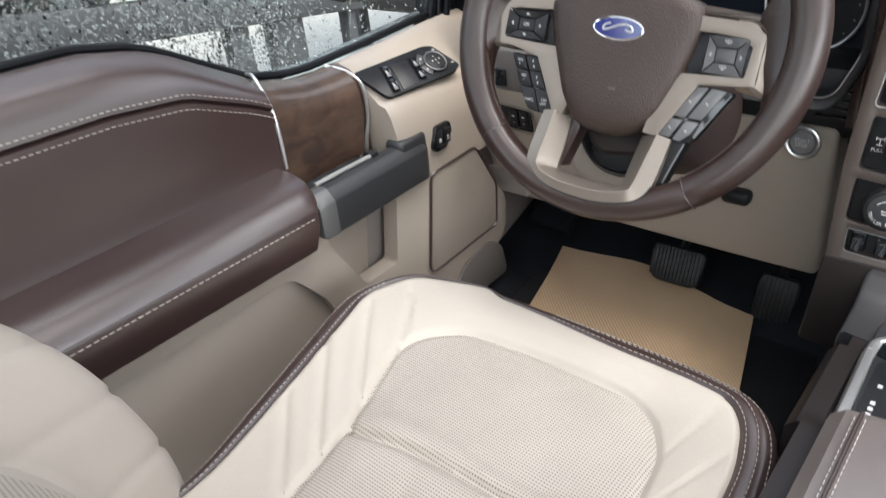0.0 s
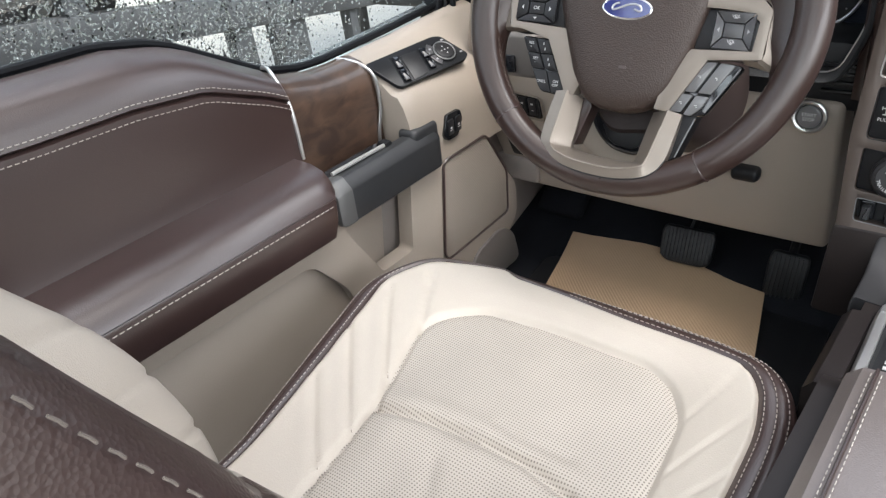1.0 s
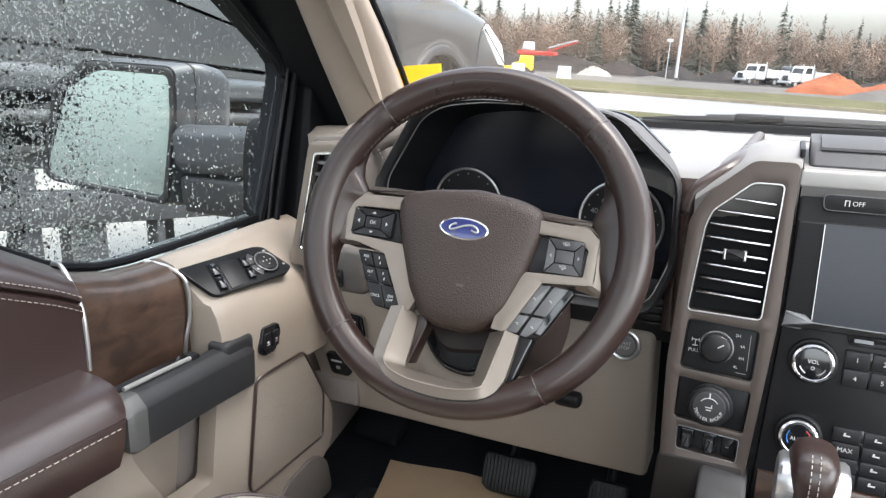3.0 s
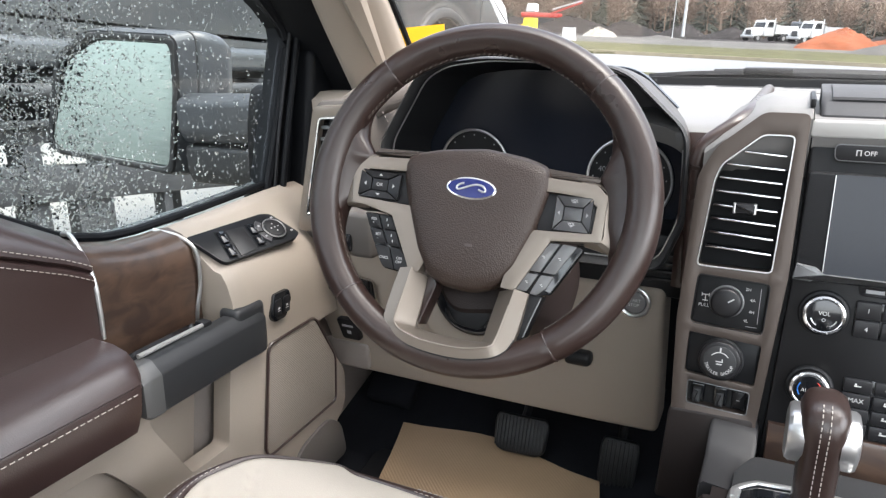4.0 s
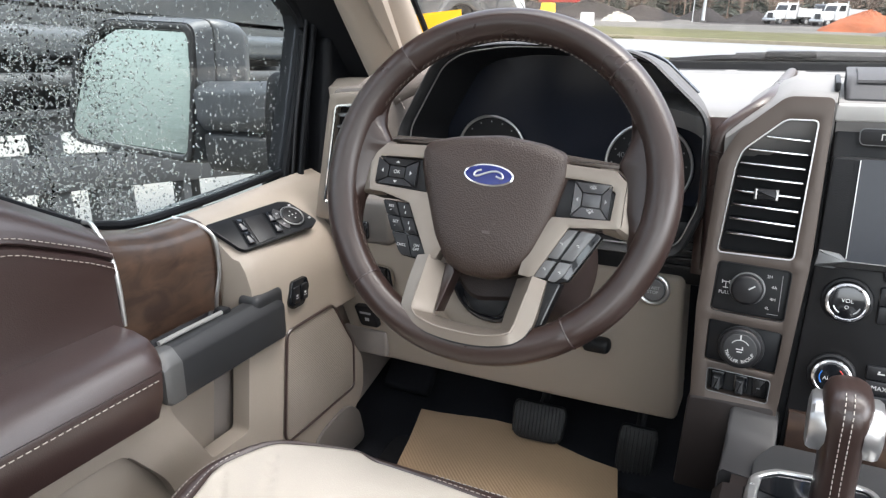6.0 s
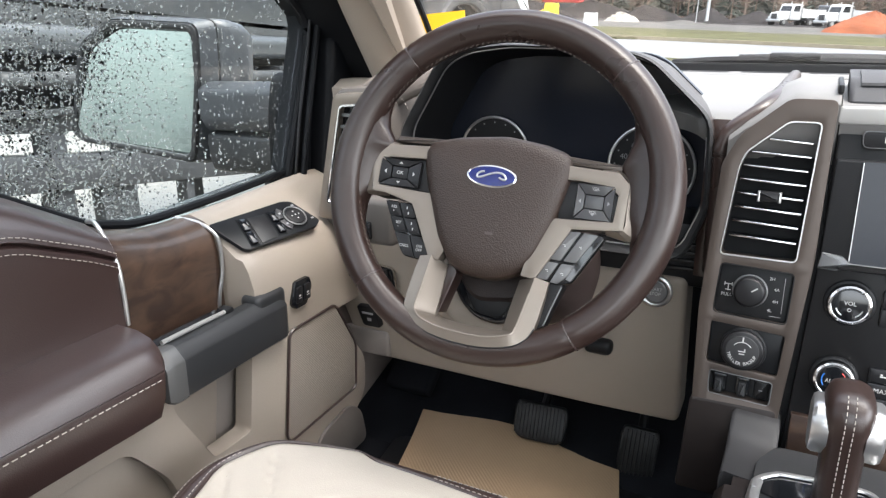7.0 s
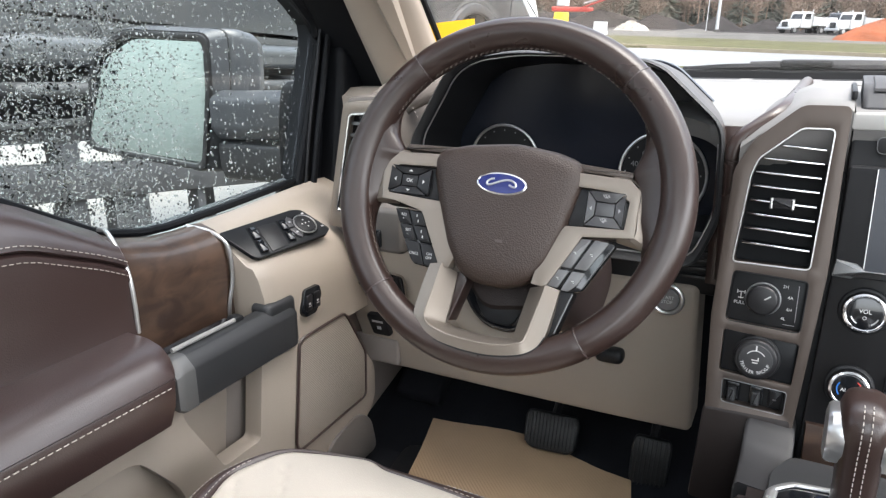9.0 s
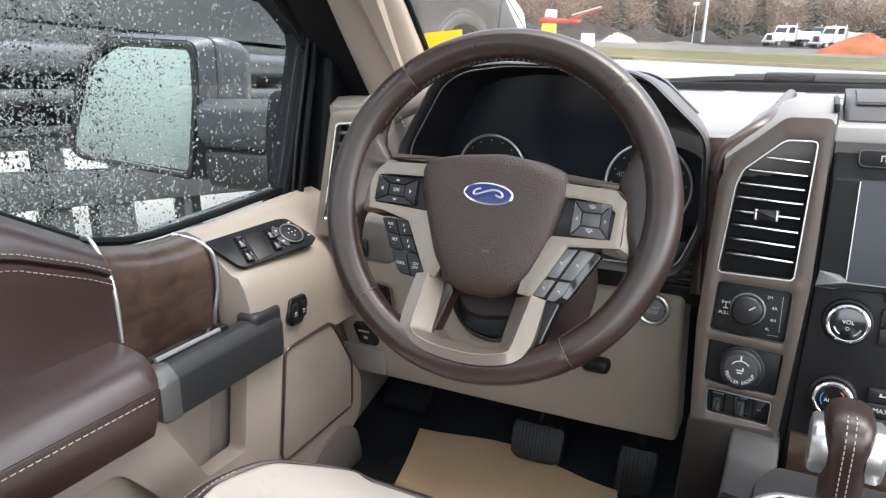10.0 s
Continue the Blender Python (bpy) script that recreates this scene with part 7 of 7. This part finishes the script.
def outside():
    bm = bmesh.new()
    bmesh.ops.create_grid(bm, x_segments=2, y_segments=2, size=1500)
    bm.transform(Matrix.Translation((0, 0, GROUND)))
    solid("ground", bm, WETLOT, "wet pale concrete lot", "ground", kind="structure")
    solid("verge", strip(22.6, 25.2, 0.0, 0.03, 1, 0.12), VERGE, "narrow strip of winter grass", "grass", kind="structure")
    solid("road", strip(25.4, 40.4, 0.0, 0.02, 2), ASPHALT, "wet grey road", "road", kind="structure")
    solid("kerb", strip(40.4, 40.8, 0.0, 0.20, 3), flat_noise("kerb_concrete", (0.16, 0.14, 0.10), 0.3, 2), "dull concrete kerb along the road", "kerb", kind="structure")
    solid("far_verge", strip(40.8, 63.0, 0.0, 0.12, 4, 0.9), VERGE, "patchy winter grass behind the kerb", "grass", kind="structure")
    solid("gravel_yard", strip(61.0, 104, 0.0, 0.08, 5, 0.8), GRAVEL, "wet grey gravel yard", "ground", kind="structure")
    solid("soil_yard", strip(104.5, 330, 0.0, 0.10, 6, 0.8), DARKSOIL, "dark soil yard in front of the woods", "ground", kind="structure")
    for i, (x, y, rx, ry, h) in enumerate(((-47, 124, 7, 5, 2.6), (-37, 128, 9, 5, 3.0), (-26, 122, 6, 4, 2.4), (-17, 118, 4.6, 4, 2.2), (-10.5, 124, 4.4, 4, 2.0), (-60, 132, 10, 6, 2.8), (16, 130, 9, 5, 2.6), (30, 128, 8, 5, 2.4))):
        heap("soil_heap", "dark wet soil heap in the yard", (x, y), rx, ry, h, DARKSOIL, i + 1)
    heap("rubble_heap", "pale rubble heap in the yard", (-24.4, 98), 2.6, 2.2, 1.3, RUBBLE, 11, 0.14)
    heap("gravel_heap", "low grey gravel heap in the yard", (-15.5, 92), 3.6, 2.0, 0.6, GRAVEL, 12)
    heap("bark_heap", "rust-red bark heap in the yard", (3.0, 78), 3.8, 3.2, 2.1, REDSOIL, 13)
    heap("bark_heap", "wide rust-red bark heap in the yard", (9.6, 84), 5.0, 3.4, 1.9, REDSOIL, 14)
    heap("gravel_heap", "grey gravel heap before the bark heaps", (5.9, 62), 2.9, 2.2, 1.0, GRAVEL, 15)
    p = thing("lamp_post", "tall galvanised street lamp post", "lamp post")
    part("post", tube([(-15.3, 108, GROUND), (-15.3, 108, 5), (-15.3, 108, 12)], lambda t: 0.24 - 0.10 * t, 12), POLE, p)
    part("foot", box((-15.3, 108, GROUND + 0.2), (0.8, 0.8, 0.4), 0.03), GRAVEL, p)
    part("lamp_arm", tube(curve([(-15.3, 108, 11.8), (-14.6, 108, 12.4), (-13.2, 108, 12.5)], 5), 0.07, 8), POLE, p)
    p = thing("sign_post", "thin sign post with a small pale plate", "sign post")
    part("post", tube([(-14.2, 92, GROUND), (-14.2, 92, 4.3)], 0.05, 8), POLE, p)
    part("plate", box((-14.2, 91.95, 4.1), (0.7, 0.04, 0.35), 0.01), WHITEPAINT, p)
    dump_truck((-5.2, 117, GROUND), -38, "white bonneted dump truck parked in the yard", WHITEPAINT, WHITEPAINT)
    dump_truck((-0.6, 123, GROUND), -32, "dark bonneted dump truck parked behind two white ones", SUVPAINT, GREY)
    dump_truck((1.0, 114, GROUND), -42, "white dump truck with a grey bed parked in the yard", WHITEPAINT, POLE)
    m = thing("crane_truck", "red crane truck with a pale lattice boom in the yard", "machine")
    part("body", slab(rnd([(-3.4, 1.1), (-3.4, 1.9), (3.6, 1.8), (3.6, 1.1)], 0.2), axes((-43, 128, GROUND + 1.4), (1, 0, 0), (0, 0, 1), (0, -1, 0)), -1.1, 1.1, 0.1), REDPAINT, m)
    part("cab", slab(rnd([(-2.6, 2.0), (-2.3, 3.4), (-0.9, 3.4), (-0.8, 2.0)], 0.15), axes((-43, 128, GROUND + 1.4), (1, 0, 0), (0, 0, 1), (0, -1, 0)), -1.0, 1.0, 0.1), WHITEPAINT, m)
    for k in (-0.35, 0.35):
        part("boom", tube([(-41.5, 127 + k, GROUND + 2.9), (-35.4, 127 + k, GROUND + 5.1)], 0.12, 6), REDPAINT, m)
        part("boom_chord", tube([(-40.5, 127 + k, GROUND + 3.9), (-35.4, 127 + k, GROUND + 5.4)], 0.09, 6), WHITEPAINT, m)
    for x in (-45.4, -43.6, -40.6):
        part("wheel", disc((x, 126.6, GROUND + 1.9), (0, 1, 0), 0.6, 0.4, 18, 0.05), TYRE, m)
    part("underframe", box((-43, 128, GROUND + 1.2), (6.4, 2.0, 2.3), 0.1), BLACK, m)
    for x, y in ((-19.6, 67), (-24.6, 68)):
        b = loft([[(x - wx, y - 0.4, z), (x + wx, y - 0.4, z), (x + wx, y + 0.4, z), (x - wx, y + 0.4, z)] for z, wx in ((GROUND, 0.62), (GROUND + 0.35, 0.60), (GROUND + 0.5, 0.55), (GROUND + 1.22, 0.52))])
        solid("concrete_block", b, WHITEPAINT, "pale concrete block by the yard", "block", "blocks by the yard")
    l = thing("yellow_loader", "small yellow loader behind the concrete blocks", "machine")
    part("body", slab(rnd([(-1.0, 0.5), (-1.0, 1.2), (-0.4, 1.35), (-0.3, 2.0), (0.7, 2.0), (0.8, 0.5)], 0.1), axes((-25.4, 72, GROUND), (1, 0, 0), (0, 0, 1), (0, -1, 0)), -0.7, 0.7, 0.06), YELLOW, l)
    part("bucket", slab(rnd([(-1.9, 0.1), (-1.9, 0.9), (-1.5, 0.9), (-1.3, 0.1)], 0.06), axes((-25.4, 72, GROUND), (1, 0, 0), (0, 0, 1), (0, -1, 0)), -0.9, 0.9), YELLOW, l)
    part("arm", tube([(-26.8, 71.3, GROUND + 0.5), (-25.7, 71.3, GROUND + 1.3)], 0.10, 6), YELLOW, l)
    for x in (-26.0, -24.9):
        for y in (71.1, 72.5):
            part("wheel", disc((x, y, GROUND + 0.42), (0, 1, 0), 0.42, 0.3, 18, 0.05), TYRE, l)
    woods()


def woods():
    """A far belt of bare brown trees with conifers standing out of it."""
    rng = np.random.default_rng(12)

    def blades(c, d, w):
        """One thin triangle for each twig or needle bunch."""
        n = len(c)
        s = rng.normal(size=(n, 3)) * (1, 1, 0.35)
        s *= (w / np.linalg.norm(s, axis=1))[:, None]
        return np.stack([c - s, c + s, c + d], 1).reshape(-1, 3)

    def stuff(name, chunks, mat, label):
        v = np.concatenate(chunks)
        me = bpy.data.meshes.new(name)
        me.from_pydata(v.tolist(), [], np.arange(len(v)).reshape(-1, 3).tolist())
        me.materials.append(mat)
        tagged(new(name, me), label, "woods", kind="stuff")
    chunks = []
    for k in range(760):
        x = rng.uniform(-150, 150)
        y = 146 + rng.uniform(0, 24) - 0.06 * x
        h = rng.uniform(8.0, 13.0) * (0.82 if x > 0 else 1.0)
        n = 380
        a, el, r = rng.uniform(0, 2 * math.pi, n), rng.uniform(-0.9, 1.0, n), rng.random(n) ** 0.4
        c = np.stack([x + 2.4 * r * np.cos(a) * np.sqrt(1 - el ** 2), y + 2.0 * r * np.sin(a) * np.sqrt(1 - el ** 2), GROUND + h * (0.58 + 0.42 * r * el)], 1)
        d = rng.normal(size=(n, 3)) * (0.55, 0.4, 0.4) + (0, 0, 0.35)
        chunks.append(blades(c, d, 0.03 + 0.08 * rng.random(n)))
        chunks.append(np.array([(x - 0.14, y, GROUND), (x + 0.14, y, GROUND), (x, y, GROUND + h * 0.9)]))
    stuff("bare_woods", chunks, TWIG, "far belt of bare brown winter trees")
    chunks = []
    for k in range(240):
        x = rng.uniform(-150, 150)
        y = 150 + rng.uniform(0, 30) - 0.06 * x
        h = (rng.uniform(10, 14.5) if rng.random() < 0.75 else rng.uniform(14.5, 19)) * (0.74 if x > -4 else 1.0)
        n = int(60 + 26 * h)
        t, a = rng.random(n) ** 1.2, rng.uniform(0, 2 * math.pi, n)
        rr = ((1 - t) * h * rng.uniform(0.17, 0.26) + 0.2) * rng.uniform(0.6, 1.1, n)
        c = np.stack([np.full(n, x), np.full(n, y), GROUND + h * (0.10 + 0.88 * t)], 1)
        d = np.stack([np.cos(a) * rr, np.sin(a) * rr, -0.30 * rr + 0.1], 1)
        chunks.append(blades(c, d, 0.15 + 0.35 * (1 - t)))
    stuff("conifers", chunks, NEEDLE, "dark conifers standing out of the far woods")
    solid("backdrop", box((0, 196, GROUND + 3.5), (460, 1, 9)), TWIG, "brown undergrowth far behind the yard", "backdrop", kind="structure")


def display_ramp():
    r = thing("display_ramp", "wet black steel display ramp with posts and rails", "ramp")
    for y, w in ((-1.5, 0.08), (-0.9, 0.08), (-0.35, 0.08), (0.18, 0.07), (0.695, 0.08), (0.90, 0.142), (1.209, 0.04), (1.72, 0.08), (2.7, 0.08), (3.6, 0.08), (4.3, 0.08)):
        top = (0.46 if y < 0.8 else 0.32) - 0.09 * (y - 0.57)
        part("post", box((-1.785, y, (GROUND + top) / 2), (0.06, w, top - GROUND), 0.006), STEEL, r)
    part("rail", box((-1.77, 1.5, 0.402), (0.05, 6.4, 0.065), 0.005, 2, Matrix.Rotation(radians(-5.0), 4, "X")), STEEL, r)
    part("rail", box((-1.765, 1.5, 0.215), (0.06, 6.4, 0.115), 0.006, 2, Matrix.Rotation(radians(-7.0), 4, "X")), STEEL, r)
    part("rail", box((-1.72, 1.5, 0.455), (0.03, 6.4, 0.022), 0.004, 2, Matrix.Rotation(radians(-3.4), 4, "X")), GREY, r)
    tilt = Matrix.Rotation(radians(-5.5), 4, "X")
    part("skirt_plate", box((-1.80, 2.6, 0.26), (0.012, 3.36, 0.22), 0.003, 2, tilt), STEEL, r, "dark steel skirt plate")
    for y in (-1.5, 0.0, 2.7, 4.3):
        part("post", box((-3.35, y, (GROUND + 0.15) / 2), (0.08, 0.09, 0.15 - GROUND), 0.006), STEEL, r)
    slope = Matrix.Rotation(radians(-3.5), 4, "X")
    for x in (-2.0, -3.2):
        for y in (-0.25, 3.75):
            part("runway", box((x, y, 0.12 - 0.061 * (y - 1.8)), (0.40, 1.2, 0.05), 0.006, 2, slope), STEEL, r)
    for y in (-0.6, 0.1, 3.4, 4.1):
        part("crossbeam", box((-2.55, y, 0.22 - 0.06 * y), (1.6, 0.08, 0.07), 0.006), STEEL, r)


def parked_suv():
    """Wheels on z = 0, nose towards +y; set on the ramp as a whole."""
    s = thing("parked_suv", "dark grey wet car parked on a display ramp", "car")
    X0, X1, yf, yr, rad = -1.80, -3.60, 1.90, -1.85, 0.385

    def arch(yc):
        return [(yc + 0.50 * math.cos(a), 0.36 + 0.49 * math.sin(a)) for a in np.linspace(math.pi, 0, 16)]
    low = 0.50
    side = [(-2.9, low + 0.1)] + [(y, max(z, low)) for y, z in arch(yr)] + [(y, max(z, low)) for y, z in arch(yf)] + [(2.85, low - 0.02), (3.02, low + 0.12), (3.04, 0.86), (2.94, 1.02), (2.6, 1.14), (2.0, 1.20), (0.9, 1.24), (-2.9, 1.22)]
    full = axes((X1, 0, 0), (0, 1, 0), (0, 0, 1), (1, 0, 0))
    side = rnd(side, 0.03, 2)
    part("body", slab(side, full, 0.0, X0 - X1, 0.07, 5), SUVPAINT, s, "dark grey painted body")
    part("cabin", slab(rnd([(-2.7, 1.20), (-2.3, 1.66), (-0.3, 1.74), (0.95, 1.22)], 0.1), axes((X1 + 0.1, 0, 0), (0, 1, 0), (0, 0, 1), (1, 0, 0)), 0, X0 - X1 - 0.2, 0.08, 3), DARKGLASS, s, "dark glazed cabin")
    part("roof", slab(rnd([(-2.35, 1.64), (-2.2, 1.78), (-0.4, 1.80), (-0.2, 1.70)], 0.05), axes((X1 + 0.12, 0, 0), (0, 1, 0), (0, 0, 1), (1, 0, 0)), 0, X0 - X1 - 0.24, 0.05, 3), SUVPAINT, s)
    part("rocker", box((X0 - 0.03, 0.02, 0.50), (0.10, 2.72, 0.10), 0.03, 4), SUVPAINT, s, "dark painted rocker")
    part("running_board", box((X0 + 0.06, 0.02, 0.385), (0.15, 2.66, 0.045), 0.018, 3), GREY, s, "charcoal running board")
    # black block stands in for the shade beneath the car
    part("underbody", box(((X0 + X1) / 2, 0.0, 0.40), (X0 - X1 - 0.24, 5.2, 0.30), 0.02), BLACK, s, "black block for the shaded underbody")
    for y in (-1.0, 0.0, 1.0):
        part("board_bracket", box((X0 - 0.05, y, 0.40), (0.16, 0.06, 0.05), 0.01), BLACK, s)
    for y in (-0.93, 0.45):
        part("door_gap", box((X0 + 0.001, y, 0.80), (0.006, 0.008, 0.66)), BLACK, s)
    y = -0.55
    h = part("door_handle", tube(curve([(X0 + 0.0, y - 0.12, 0.905), (X0 + 0.03, y - 0.10, 0.91), (X0 + 0.04, y, 0.913), (X0 + 0.03, y + 0.10, 0.91), (X0, y + 0.12, 0.905)], 5), 0.013, 8), SUVPAINT, s, "dark door handle")
    part("handle_cup", slab(rnd([(y - 0.06, 0.865), (y + 0.06, 0.865), (y + 0.05, 0.905), (y - 0.05, 0.905)], 0.018), axes((X0, 0, 0), (0, 1, 0), (0, 0, 1), (1, 0, 0)), 0, 0.004), SATIN, h)
    for yc in (yf, yr):
        for x in (X0 - 0.06, X1 + 0.28):
            w = part("wheel", disc((x - 0.22, yc, rad), (1, 0, 0), rad, 0.22, 40, 0.04), TYRE, s, "black tyre on a bright rim")
            part("rim", disc((x - 0.02, yc, rad), (1, 0, 0), rad * 0.68, 0.03, 36, 0.01), SATIN, w, "bright rim")
            for i in range(6):
                a = 2 * math.pi * i / 6
                part("spoke_gap", slab(rnd([(0.05, 0.02), (0.22, 0.07), (0.22, -0.07), (0.05, -0.02)], 0.02), axes((x + 0.005, yc, rad), (0, math.cos(a), math.sin(a)), (0, -math.sin(a), math.cos(a)), (1, 0, 0)), 0.002, 0.008), BLACK, w)
        part("arch_lining", disc((X0 - 0.36, yc, 0.37), (1, 0, 0), 0.475, 0.20, 36), BLACK, s)
        part("arch_lip", tube([(X0 - 0.01, yy, z) for yy, z in arch(yc)], 0.034, 8, flat=0.6, up=(1, 0, 0)), GREY, s, "charcoal wheel arch lip")
    part("headlight", slab(rnd([(2.50, 1.06), (2.60, 1.10), (2.90, 0.98), (3.00, 0.82), (2.86, 0.82)], 0.02), axes((X0 - 0.05, 0, 0), (0, 1, 0), (0, 0, 1), (1, 0, 0)), 0, 0.062, 0.02, 4), LAMP, s, "clear headlight")
    part("bonnet_gap", tube(curve([(X0 - 0.03, 0.9, 1.205), (X0 - 0.02, 1.9, 1.165), (X0 - 0.02, 2.5, 1.10)], 6), 0.006, 5), BLACK, s)
    part("fender_gap", tube(curve([(X0 + 0.001, 2.60, 1.12), (X0 + 0.002, 2.48, 1.02), (X0 + 0.002, 2.42, 0.80)], 6), 0.004, 5), BLACK, s)
    s.matrix_world = pose(0, 1.8, 0.145, -3.5, 0, 0)


def settle(before):
    """The truck leans a little: against it the lot falls away to the right and gently ahead."""
    tip = Matrix.Translation((0, -0.7, 0.757)) @ Matrix.Rotation(radians(2.5), 4, "Y") @ Matrix.Rotation(radians(-0.2), 4, "X") @ Matrix.Translation((0, 0.7, -0.757))
    for ob in list(scene.objects):
        if ob not in before and ob.parent is None:
            ob.matrix_world = tip @ ob.matrix_world


cab()
windscreen()
pillar()
paper_tag()
driver_door()
steering_wheel()
dashboard()
centre_stack()
console()
shift_lever()
floor_things()
driver_seat()
before = set(scene.objects)
outside()
settle(before)
display_ramp()
parked_suv()
raindrops()
